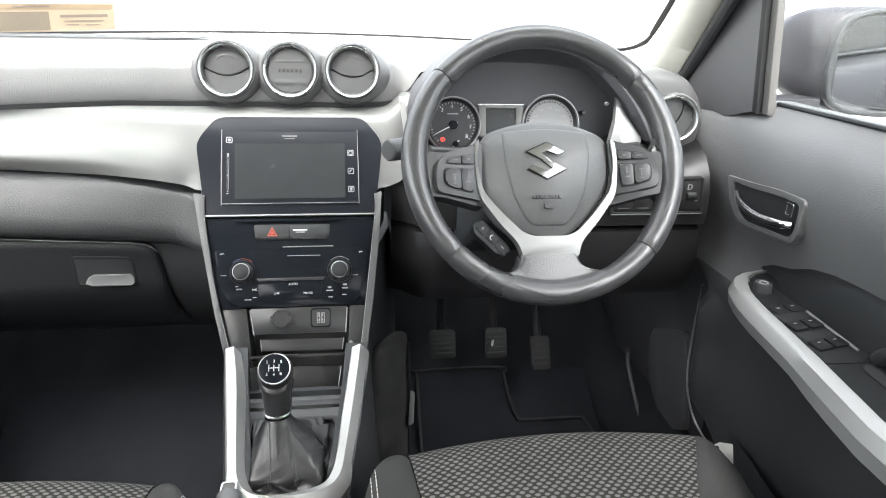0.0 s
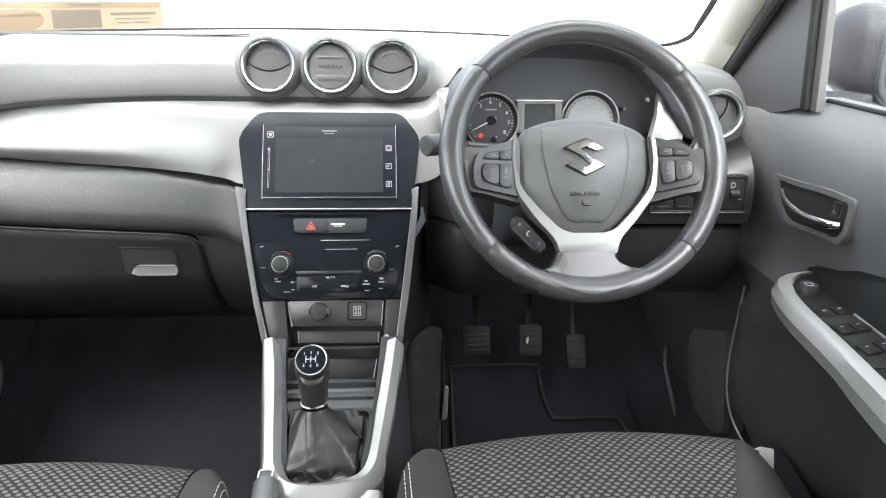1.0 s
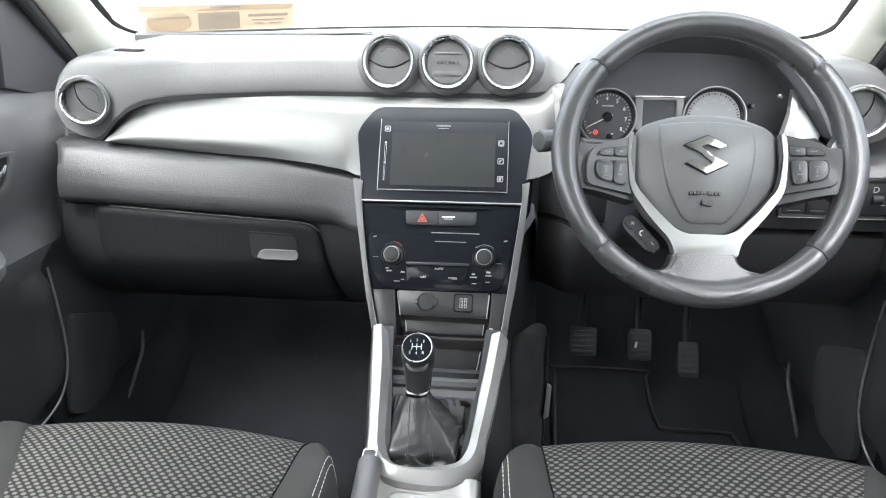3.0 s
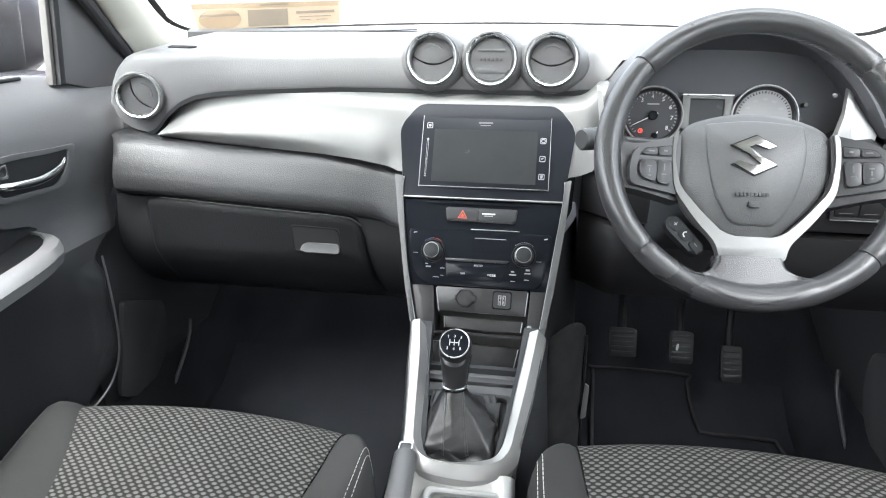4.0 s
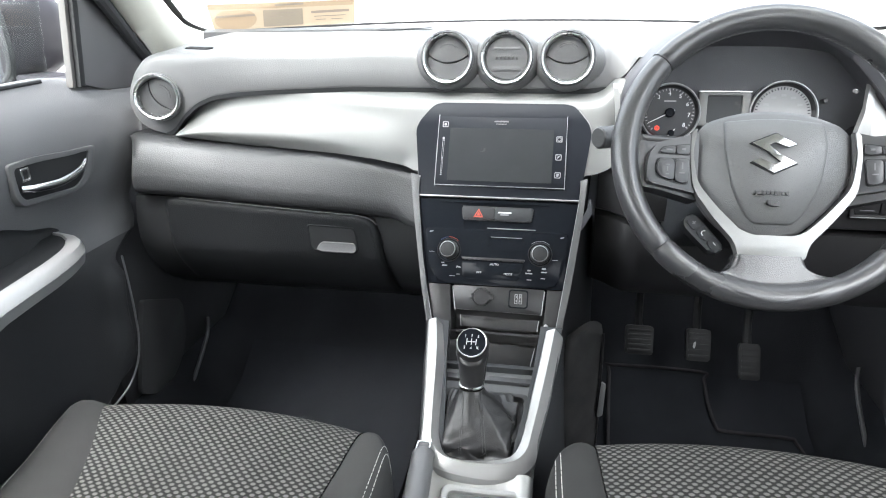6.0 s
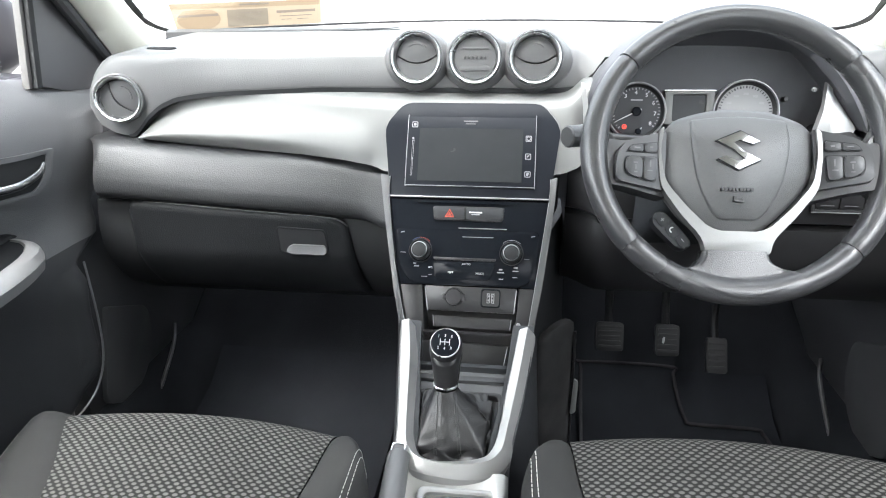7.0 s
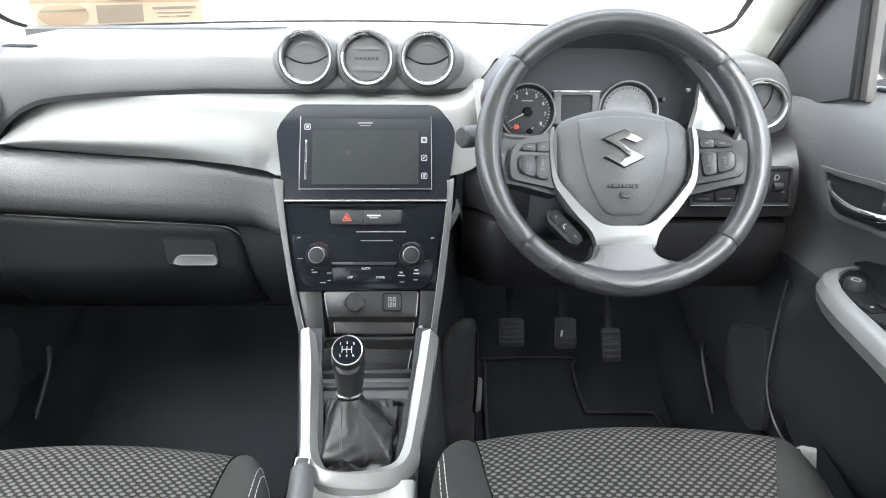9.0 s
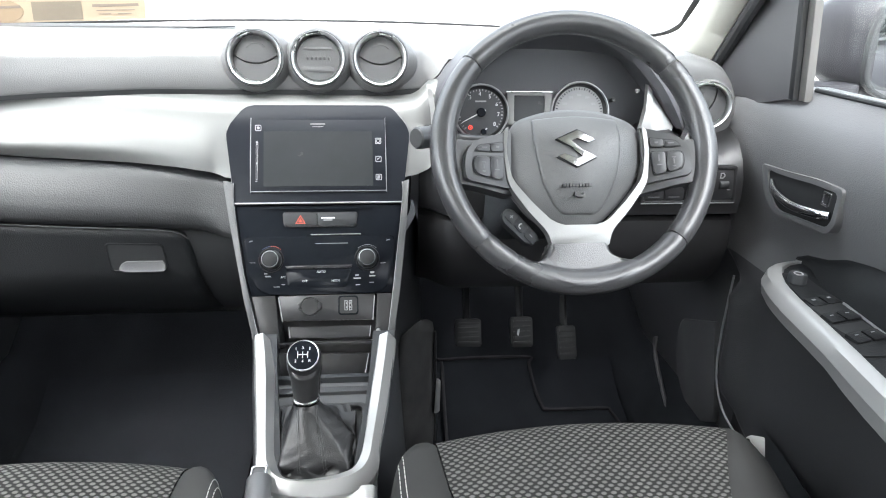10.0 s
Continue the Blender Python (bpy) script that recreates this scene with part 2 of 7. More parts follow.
def grid(rows, close=False, cap=False):
    """A sheet through rows of points; close joins each row's ends, cap fills the first and last row."""
    bm = bmesh.new()
    vs = [[bm.verts.new(p) for p in r] for r in rows]
    m = len(rows[0])
    for a, b in zip(vs, vs[1:]):
        for j in range(m if close else m - 1):
            k = (j + 1) % m
            try:
                bm.faces.new((a[j], a[k], b[k], b[j]))
            except ValueError:
                pass
    if cap:
        bm.faces.new(vs[0])
        bm.faces.new(vs[-1][::-1])
    bmesh.ops.remove_doubles(bm, verts=bm.verts, dist=1e-5)
    return bm


def shell(rows, back):
    """A sheet with thickness: the same sheet moved by back, and the rim between."""
    back = Vector(back)
    n, m = len(rows), len(rows[0])
    bm = bmesh.new()
    f = [[bm.verts.new(p) for p in r] for r in rows]
    g = [[bm.verts.new(Vector(p) + back) for p in r] for r in rows]
    for i in range(n - 1):
        for j in range(m - 1):
            bm.faces.new((f[i][j], f[i][j + 1], f[i + 1][j + 1], f[i + 1][j]))
            bm.faces.new((g[i][j], g[i + 1][j], g[i + 1][j + 1], g[i][j + 1]))
    for i in range(n - 1):
        bm.faces.new((f[i][0], f[i + 1][0], g[i + 1][0], g[i][0]))
        bm.faces.new((f[i][-1], g[i][-1], g[i + 1][-1], f[i + 1][-1]))
    for j in range(m - 1):
        bm.faces.new((f[0][j], g[0][j], g[0][j + 1], f[0][j + 1]))
        bm.faces.new((f[-1][j], f[-1][j + 1], g[-1][j + 1], g[-1][j]))
    return bm


def rounded(pts, r, n=5):
    """The outline pts with its corners rounded by r (one number or one per corner)."""
    out = []
    k = len(pts)
    for i in range(k):
        p = Vector(pts[i])
        a, b = Vector(pts[i - 1]) - p, Vector(pts[(i + 1) % k]) - p
        q = r[i] if isinstance(r, (list, tuple)) else r
        d = min(q, a.length * 0.48, b.length * 0.48)
        if d < 1e-5:
            out.append(tuple(p))
            continue
        s, e = p + a.normalized() * d, p + b.normalized() * d
        for t in range(n + 1):
            u = t / n
            out.append(tuple(s * (1 - u) ** 2 + p * 2 * u * (1 - u) + e * u * u))
    return out


def prism(outline, z0, z1, bevel=0.0, segs=2):
    """A plate from a 2D outline, from z0 to z1 (the face towards the viewer), its front edge bevelled."""
    if sum(a[0] * b[1] - b[0] * a[1] for a, b in zip(outline, outline[1:] + outline[:1])) < 0:
        outline = outline[::-1]
    bm = bmesh.new()
    lo = [bm.verts.new((*p, z0)) for p in outline]
    hi = [bm.verts.new((*p, z1)) for p in outline]
    bm.faces.new(lo[::-1])
    top = bm.faces.new(hi)
    for i in range(len(lo)):
        j = (i + 1) % len(lo)
        bm.faces.new((lo[i], lo[j], hi[j], hi[i]))
    if bevel:
        bmesh.ops.bevel(bm, geom=list(top.edges), offset=bevel, segments=segs, affect="EDGES", profile=0.5, clamp_overlap=True)
    return bm


def ringplate(outer, inner, z0, z1, bevel=0.0):
    """A flat frame between two outlines of the same count."""
    bm = bmesh.new()
    n = len(outer)
    a = [bm.verts.new((*p, z0)) for p in outer]
    b = [bm.verts.new((*p, z1)) for p in outer]
    c = [bm.verts.new((*p, z1)) for p in inner]
    d = [bm.verts.new((*p, z0)) for p in inner]
    for i in range(n):
        j = (i + 1) % n
        for p, q in ((a, b), (b, c), (c, d), (d, a)):
            bm.faces.new((p[i], p[j], q[j], q[i]))
    if bevel:
        ed = [e for e in bm.edges if all(abs(v.co.z - z1) < 1e-6 for v in e.verts) and
              (all(v in b for v in e.verts) or all(v in c for v in e.verts))]
        bmesh.ops.bevel(bm, geom=ed, offset=bevel, segments=2, affect="EDGES", profile=0.5, clamp_overlap=True)
    return bm


def circle(r, n=48, cx=0.0, cy=0.0):
    return [(cx + r * math.cos(2 * math.pi * i / n), cy + r * math.sin(2 * math.pi * i / n)) for i in range(n)]


def box2(w, h, cx=0.0, cy=0.0):
    return [(cx - w / 2, cy - h / 2), (cx + w / 2, cy - h / 2), (cx + w / 2, cy + h / 2), (cx - w / 2, cy + h / 2)]


def lathe(profile, n=48):
    """A turned shape round local z from (radius, height) pairs."""
    rows = [[(r * math.cos(2 * math.pi * i / n), r * math.sin(2 * math.pi * i / n), z) for i in range(n)] for r, z in profile]
    return grid(rows, close=True)


def catmull(pts, n=8):
    """A smooth line through points."""
    P = [Vector(p) for p in pts]
    P = [P[0] * 2 - P[1]] + P + [P[-1] * 2 - P[-2]]
    out = []
    for i in range(1, len(P) - 2):
        a, b, c, d = P[i - 1:i + 3]
        for k in range(n):
            t = k / n
            out.append(0.5 * (2 * b + (c - a) * t + (2 * a - 5 * b + 4 * c - d) * t * t + (3 * b - a - 3 * c + d) * t ** 3))
    out.append(P[-2])
    return out


def tube(path, r, n=10, flat=1.0, up=(0, 0, 1), cap=True, taper=None):
    """A rod along a path; flat squeezes it along up."""
    rows = []
    path = [Vector(p) for p in path]
    for i, p in enumerate(path):
        d = (path[min(i + 1, len(path) - 1)] - path[max(i - 1, 0)]).normalized()
        s = d.cross(Vector(up)).normalized()
        u = s.cross(d)
        q = r * (taper(i / (len(path) - 1)) if taper else 1)
        rows.append([p + (s * math.cos(a) + u * math.sin(a) * flat) * q for a in (2 * math.pi * k / n for k in range(n))])
    return grid(rows, close=True, cap=cap)


def lettering(body, size, frame_m, x, y, z, material, parent, name="lettering", thick=0.0003):
    cu = bpy.data.curves.new(name, "FONT")
    cu.body, cu.size, cu.extrude = body, size, thick
    cu.align_x, cu.align_y, cu.resolution_u = "CENTER", "CENTER", 2
    tmp = bpy.data.objects.new(name, cu)
    me = bpy.data.meshes.new_from_object(tmp)
    bpy.data.objects.remove(tmp)
    me.transform(frame_m @ Matrix.Translation((x, y, z)))
    me.materials.append(material)
    ob = new(name, me)
    ob.parent = parent
    ob.matrix_parent_inverse = parent.matrix_world.inverted()
    return ob


def merge(bms):
    """Several bmeshes of one part made into one."""
    out = bms[0]
    for other in bms[1:]:
        tmp = bpy.data.meshes.new("tmp")
        other.to_mesh(tmp)
        other.free()
        out.from_mesh(tmp)
        bpy.data.meshes.remove(tmp)
    return out


def lerp(a, b, t):
    return a + (b - a) * t


def smooth(t):
    t = min(max(t, 0), 1)
    return t * t * (3 - 2 * t)


def table(x, pts):
    """Piecewise smooth value at x from (x, value) pairs."""
    if x <= pts[0][0]:
        return pts[0][1]
    for (a, p), (b, q) in zip(pts, pts[1:]):
        if x <= b:
            return lerp(p, q, (x - a) / (b - a))
    return pts[-1][1]


TILT = 60.74                                   # plane of the stack and of the wheel: leans back 29 degrees
STACK = pose(0, 0.8849, 0.5466, TILT)
WHEEL = pose(0.326, 0.7483, 0.7154, TILT)
VENTS = pose(0, 1.010, 0.793, 75.5)

# ---- setting: ground, floor, shell of the car ----
bm = bmesh.new()
bmesh.ops.create_grid(bm, x_segments=8, y_segments=8, size=400)
ob = part("ground", bm, M_GROUND, matrix=Matrix.Translation((0, 0, -0.45)))
tagged(ob, "pale concrete ground outside the car", "ground", kind="structure")
# plain white ring added to hide the dim sky band at the horizon
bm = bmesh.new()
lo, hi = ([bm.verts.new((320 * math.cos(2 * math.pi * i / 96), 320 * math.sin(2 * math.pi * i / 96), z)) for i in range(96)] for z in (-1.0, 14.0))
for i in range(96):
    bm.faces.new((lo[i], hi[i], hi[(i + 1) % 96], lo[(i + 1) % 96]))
ob = part("backdrop", bm, M_BACKDROP)
tagged(ob, "plain white ring in place of the bright horizon outside the car", "backdrop", kind="structure")


def slab(x0, x1, y0, y1, z0, z1, bevel=0.0):
    bm = prism(box2(x1 - x0, y1 - y0, (x0 + x1) / 2, (y0 + y1) / 2), z0, z1, bevel)
    return bm


# carpeted floor with the tunnel, toe boards and sills in one sheet
rows = []
for y, zf in ((-1.6, 0.03), (0.2, 0.03), (0.7, 0.03), (1.0, 0.035), (1.12, 0.06), (1.25, 0.15), (1.38, 0.29), (1.43, 0.45), (1.44, 0.60)):
    row = []
    for x in [-0.72, -0.70, -0.66, -0.62, -0.5, -0.35, -0.2, -0.14, -0.115, -0.08, 0.0, 0.08, 0.115, 0.14, 0.2, 0.35, 0.5, 0.62, 0.66, 0.70, 0.72]:
        a = abs(x)
        z = zf
        if a < 0.14:
            z = max(z, lerp(zf, 0.27, smooth((0.14 - a) / 0.05)))
        if a > 0.62:
            z = max(z, lerp(zf, 0.16, smooth((a - 0.62) / 0.06)))
        row.append((x, y, z))
    rows.append(row)
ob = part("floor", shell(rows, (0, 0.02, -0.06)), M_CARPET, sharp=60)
tagged(ob, "black carpeted car floor with centre tunnel and toe boards", "floor", kind="structure")


# roof lining, open at the sides for the windows; unseen, front edge brought forward to shade the dash
rows = []
for y, z in ((0.76, 1.205), (0.62, 1.265), (0.45, 1.31), (0.1, 1.36), (-0.5, 1.35), (-1.1, 1.32), (-1.6, 1.24)):
    rows.append([(x, y, z - 0.10 * (abs(x) / 0.6) ** 3) for x in [i * 0.06 - 0.60 for i in range(21)]])
ob = part("ceiling", shell(rows, (0, 0, 0.03)), M_CREAM)
tagged(ob, "pale cloth roof lining of the car", "ceiling", kind="structure")
# closing panel behind the front seats, with the rear window's opening; unseen, sill raised to cut rear light
bm = ringplate([(-0.72, 0.0), (0.72, 0.0), (0.60, 1.26), (-0.60, 1.26)], [(-0.58, 0.85), (0.58, 0.85), (0.50, 1.16), (-0.50, 1.16)], 0, 0.04)
ob = part("wall_rear", bm, M_DARK, matrix=pose(0, -1.6, 0, 90))
tagged(ob, "dark rear panel of the cabin with a window opening", "wall", kind="structure")

# lower side walls of the rear cabin; the windows above them stay open
for s in (-1, 1):
    ob = part("wall_side", slab(-0.02, 0.02, -1.6, -0.36, 0.0, 0.77), M_DARK, matrix=Matrix.Translation((s * 0.71, 0, 0)))
    tagged(ob, "dark lower side wall of the rear cabin", "wall", kind="structure")
    ob = part("pillar_rear", slab(-0.02, 0.02, -0.45, -0.36, 0.77, 1.27), M_CREAM, matrix=Matrix.Translation((s * 0.67, 0, 0)))
    tagged(ob, "pale door pillar trim", "pillar trim", kind="structure")

# painted rear flanks outside
for s in (-1, 1):
    rows = []
    for z, x in ((-0.05, 0.79), (0.15, 0.83), (0.40, 0.845), (0.62, 0.835), (0.70, 0.815), (0.74, 0.80), (0.765, 0.755), (0.765, 0.735)):
        rows.append([(s * x, y, z) for y in (-1.75, -1.3, -0.8, -0.36)])
    ob = part("wall_flank", shell(rows, (-s * 0.012, 0, -0.004)), M_BODY, sharp=60)
    tagged(ob, "grey painted rear flank of the car body", "car body", kind="structure")

# windscreen: curved pane, with the black border along its base and sides
def ws_point(u, v):
    """u across from -1 to 1, v up from the base."""
    half = lerp(0.665, 0.585, v)
    y0 = lerp(1.44, 0.80, v)
    bow = lerp(0.19, 0.10, v)
    z = lerp(0.812, 1.190, v) + 0.012 * (1 - u * u) * (1 - v)
    return Vector((u * half, y0 - bow * u * u, z))


rows = [[ws_point(i / 12 - 1, j / 8) for i in range(25)] for j in range(9)]
windscreen = part("windscreen", shell(rows, (0, 0.003, 0.004)), M_GLASS)
tagged(windscreen, "large clear curved windscreen above the dashboard", "windscreen", kind="structure")
windscreen.visible_shadow = False


def border(line, w, name):
    rows = []
    for p, q in line:
        d = (q - p).normalized() * w
        rows.append([p - Vector((0, 0.002, 0)), p + d - Vector((0, 0.002, 0))])
    return part(name, shell(rows, (0, -0.003, -0.001)), M_RUBBER, windscreen)


border([(ws_point((i / 20 - 1) * 0.92, 0), ws_point((i / 20 - 1) * 0.92, 0.1)) for i in range(41)], 0.008, "base_border")
for s in (-1, 1):
    border([(ws_point(s, 0.1 + j * 0.09), ws_point(s * 0.9, 0.1 + j * 0.09)) for j in range(11)], 0.012, "side_border")
    arc = [radians(7.5 * j) for j in range(13)]
    border([(ws_point(s * (0.92 + 0.08 * math.sin(a)), 0.1 - 0.1 * math.cos(a)), ws_point(s * 0.92, 0.1)) for a in arc], 0.010, "corner_border")


# A-pillar trims
def pillar(s):
    outer = catmull([(s * 0.690, 1.20, 0.70), (s * 0.675, 1.13, 0.772), (s * 0.668, 1.075, 0.825), (s * 0.66, 1.015, 0.882), (s * 0.635, 0.82, 1.06), (s * 0.60, 0.58, 1.24)], 6)
    inner = catmull([(s * 0.652, 1.32, 0.745), (s * 0.650, 1.255, 0.799), (s * 0.647, 1.20, 0.833), (s * 0.634, 1.10, 0.896), (s * 0.602, 0.88, 1.07), (s * 0.56, 0.64, 1.262)], 6)
    rows = []
    for o, i in zip(outer, inner):
        mid = (o + i) / 2 + Vector((-s * 0.028, -0.012, 0.0))
        rows.append([o + Vector((s * 0.02, 0.015, 0)), o, lerp(o, mid, 0.5) + Vector((-s * 0.006, -0.003, 0)), mid, lerp(mid, i, 0.5) + Vector((-s * 0.006, 0, 0)), i, i + Vector((s * 0.02, 0.03, 0))])
    ob = part("pillar_trim", grid(rows, close=True, cap=True), M_CREAM, sharp=60)
    tagged(ob, "cream cloth-finished windscreen pillar trim", "pillar trim", kind="structure")
    seal = part("door_seal", tube([p + Vector((s * 0.010, -0.006, -0.006)) for p in outer], 0.011, 10), M_DOORLOW)
    tagged(seal, "dark rubber door seal along the windscreen pillar", "seal", kind="structure")


pillar(-1)
pillar(1)

# ---- dashboard ----
dash = thing("dashboard", (0, 1.1, 0.6), "dark grey soft-plastic dashboard with broad silver trim panel", "dashboard")


def zlow(x):
    """Lower edge of the upper pad."""
    return table(x, [(-0.634, 0.722), (-0.628, 0.700), (-0.619, 0.687), (-0.60, 0.676), (-0.576, 0.671), (-0.560, 0.676), (-0.535, 0.703), (-0.510, 0.722),
                     (-0.48, 0.734), (-0.44, 0.7398), (-0.388, 0.743), (-0.25, 0.7462), (-0.15, 0.7444), (0.10, 0.7444), (0.165, 0.746), (0.185, 0.765), (0.20, 0.79), (0.48, 0.79),
                     (0.49, 0.786), (0.52, 0.747), (0.548, 0.706), (0.560, 0.682), (0.576, 0.671), (0.60, 0.676), (0.619, 0.687), (0.628, 0.700), (0.634, 0.722)])


def ztop(x):
    a = abs(x)
    if a < 0.55:
        return 0.803 + 0.0014 * (1 - smooth((a - 0.12) / 0.3))
    t = min((a - 0.55) / 0.084, 1)
    return 0.722 + 0.081 * math.sqrt(max(1 - t ** 2.6, 0))


def yface(x):
    y = lerp(1.016, 0.972, smooth((abs(x) - 0.12) / 0.38))
    return lerp(y, 1.042, smooth((x - 0.12) / 0.05) * (1 - smooth((x - 0.45) / 0.06)))


def yws(x):
    return 1.432 - 0.45 * x * x


xs = sorted(set([round(-0.634 + i * 0.006, 4) for i in range(15)] + [round(0.634 - i * 0.006, 4) for i in range(15)] + [round(-0.634 + i * 0.0317, 4) for i in range(41)] + [-0.632, -0.628, -0.619, -0.61, 0.165, 0.175, 0.18, 0.185, 0.195, 0.20, 0.205, 0.61, 0.619, 0.628, 0.632, -0.56, -0.535, -0.51, 0.14, 0.16, 0.49, 0.52, 0.548, 0.56, -0.634, 0.634]))
rows = []
for x in xs:
    zt, zl, yf, yw = ztop(x), zlow(x), yface(x), yws(x)
    x += 0.018 * smooth((x - 0.50) / 0.08)
    h = max(zt - zl, 0.002)
    ln = 1 - smooth((abs(x) - 0.38) / 0.12)
    rows.append([(x, yw, zt + 0.016), (x, lerp(yf, yw, 0.6), zt + 0.012), (x, lerp(yf, yw, 0.3), zt + 0.006), (x, yf + 0.030 + 0.016 * ln, zt + 0.002), (x, yf + 0.013 + 0.016 * ln, zt + 0.001),
                 (x, yf + 0.006 + 0.015 * ln, zt - 0.002 * h / 0.06), (x, yf + 0.002 + 0.0145 * ln, zt - 0.006 * h / 0.06), (x, yf + 0.0005 + 0.0125 * ln, zt - 0.014 * h / 0.06), (x, yf + 0.006 * ln, lerp(zl, zt, 0.5)),
                 (x, yf - 0.002, lerp(zl, zt, 0.08)), (x, yf, zl), (x, yf + 0.02, zl), (x, yf + 0.08, max(zl, 0.70)), (x, yw, 0.74)])
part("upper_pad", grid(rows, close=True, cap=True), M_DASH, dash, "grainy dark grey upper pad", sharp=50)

# raised black strip that draws the shaded groove under the pad
rows = []
for x in [i * 0.01 - 0.575 for i in range(75)]:
    zl, yf = zlow(x), yface(x)
    rows.append([(x, yf - 0.0028, zl + 0.0015), (x, yf - 0.0024, zl - 0.0055), (x, yf + 0.03, zl - 0.008), (x, yf + 0.03, zl + 0.002)])
part("groove_strip", grid(rows, close=True, cap=True), M_RUBBER, dash, "black strip for the shaded groove under the pad")


# silver trim on the passenger side: hollow band that turns into the stack's plane
def s_plane(z):
    return 0.8849 + (z - 0.5466) * 0.489 / 0.872


def silver_bottom(x):
    return table(x, [(-0.568, 0.671), (-0.50, 0.664), (-0.403, 0.656), (-0.266, 0.6505), (-0.20, 0.645), (-0.167, 0.640), (-0.15, 0.636), (-0.138, 0.632), (-0.127, 0.631)])


rows = []
for i in range(45):
    x = lerp(-0.546, -0.127, i / 44)
    zt, zb = zlow(x) - 0.006, silver_bottom(x)
    zt = max(zt, zb + 0.003)
    k = smooth((x + 0.42) / 0.25)
    row = []
    for j in range(15):
        t = j / 14
        z = lerp(zt, zb, t)
        flat = s_plane(z)
        under = 0.011 * max((t - 0.76) / 0.24, 0) ** 1.2
        side = 0.985 - 0.036 * smooth(t / 0.8) ** 1.2 + under
        back = smooth((0.10 - t) / 0.10) * k * 0.5 * (yface(x) - 0.002 - flat + math.hypot(yface(x) - 0.002 - flat, 0.008))
        row.append((x, back + lerp(side, flat - 0.0008 - 0.006 * smooth((t - 0.3) / 0.5) * smooth((-0.136 - x) / 0.04) + under * 0.7 * smooth((-0.132 - x) / 0.02), k), z))
    rows.append(row)
part("silver_panel", shell(rows, (0, 0.015, 0)), M_SILVER, dash, "satin silver trim panel", sharp=60)

# silver surround of the centre stack
def lip_back(x, z):
    """How far the trim's upper edge rolls back to meet the pad."""
    d = yface(min(x, 0.12)) - 0.002 - s_plane(z)
    return 0.5 * (d + math.hypot(d, 0.008))


rows = []
for i in range(43):
    x = lerp(-0.128, 0.182, i / 42)
    zt = table(x, [(-0.128, 0.7384), (0.125, 0.7384), (0.140, 0.7395), (0.150, 0.743), (0.158, 0.749), (0.164, 0.757), (0.172, 0.760), (0.182, 0.760)])
    zb = table(x, [(-0.128, 0.623), (0.118, 0.625), (0.126, 0.6315), (0.140, 0.633), (0.1636, 0.6415), (0.176, 0.652), (0.182, 0.665)])
    rows.append([(x, s_plane(lerp(zt, zb, j / 12)) - 0.0006 + smooth((0.10 - j / 12) / 0.10) * lip_back(x, zt) + 0.006 * smooth((x - 0.150) / 0.03), lerp(zt, zb, j / 12)) for j in range(13)])
part("stack_surround", shell(rows, (0, 0.02, 0)), M_SILVER, dash, "satin silver surround of the centre stack", sharp=50)

# padded band and glovebox
rows = []
for i in range(50):
    x = lerp(-0.641, -0.128, i / 49)
    zt = silver_bottom(x) - 0.004 if x > -0.568 else 0.668
    zb = table(x, [(-0.63, 0.576), (-0.556, 0.574), (-0.40, 0.5645), (-0.236, 0.556), (-0.19, 0.552), (-0.128, 0.548)])
    e = smooth((x + 0.641) / 0.02)
    r = smooth((-0.128 - x) / 0.05)
    yf = lerp(0.955, 0.918, e)
    row = [(x, 1.02, zt + 0.002), (x, lerp(0.975, 0.966, e), zt + 0.002), (x, lerp(0.962, 0.955, e), zt - 0.001)]
    for j in range(1, 13):
        t = j / 12
        z = lerp(zt - 0.002, zb, t)
        y = table(t, [(0, 0.951), (0.08, 0.943), (0.2, 0.935), (0.4, 0.925), (0.65, 0.917), (0.85, 0.916), (0.95, 0.920), (1, 0.928)])
        y = lerp(lerp(0.975, y, 0.3), y, e)
        y = lerp(lerp(s_plane(z) + 0.004, y, 0.3), y, r)
        row.append((x, y, z))
    row += [(x, 0.965, zb - 0.002), (x, 1.02, zb - 0.004)]
    rows.append(row)
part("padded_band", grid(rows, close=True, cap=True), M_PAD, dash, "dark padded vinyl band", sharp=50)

# lower passenger panel round the lid
rows = []
for i in range(26):
    x = lerp(-0.643, -0.105, i / 25)
    row = [(x, 1.0, 0.57), (x, 0.948, 0.565), (x, 0.9375, 0.52), (x, 0.9375, 0.485), (x, 0.947, 0.455), (x, 0.968, 0.420), (x, 1.000, 0.385), (x, 1.05, 0.352), (x, 1.12, 0.340), (x, 1.25, 0.42), (x, 1.30, 0.57)]
    rows.append(row)
part("lower_panel", grid(rows, close=True, cap=True), M_RUBBER, dash, "black lower panel", sharp=40)

glove = thing("glovebox", (-0.37, 0.94, 0.48), "closed black glovebox with a dark grey pull handle", "glovebox")
rows = []
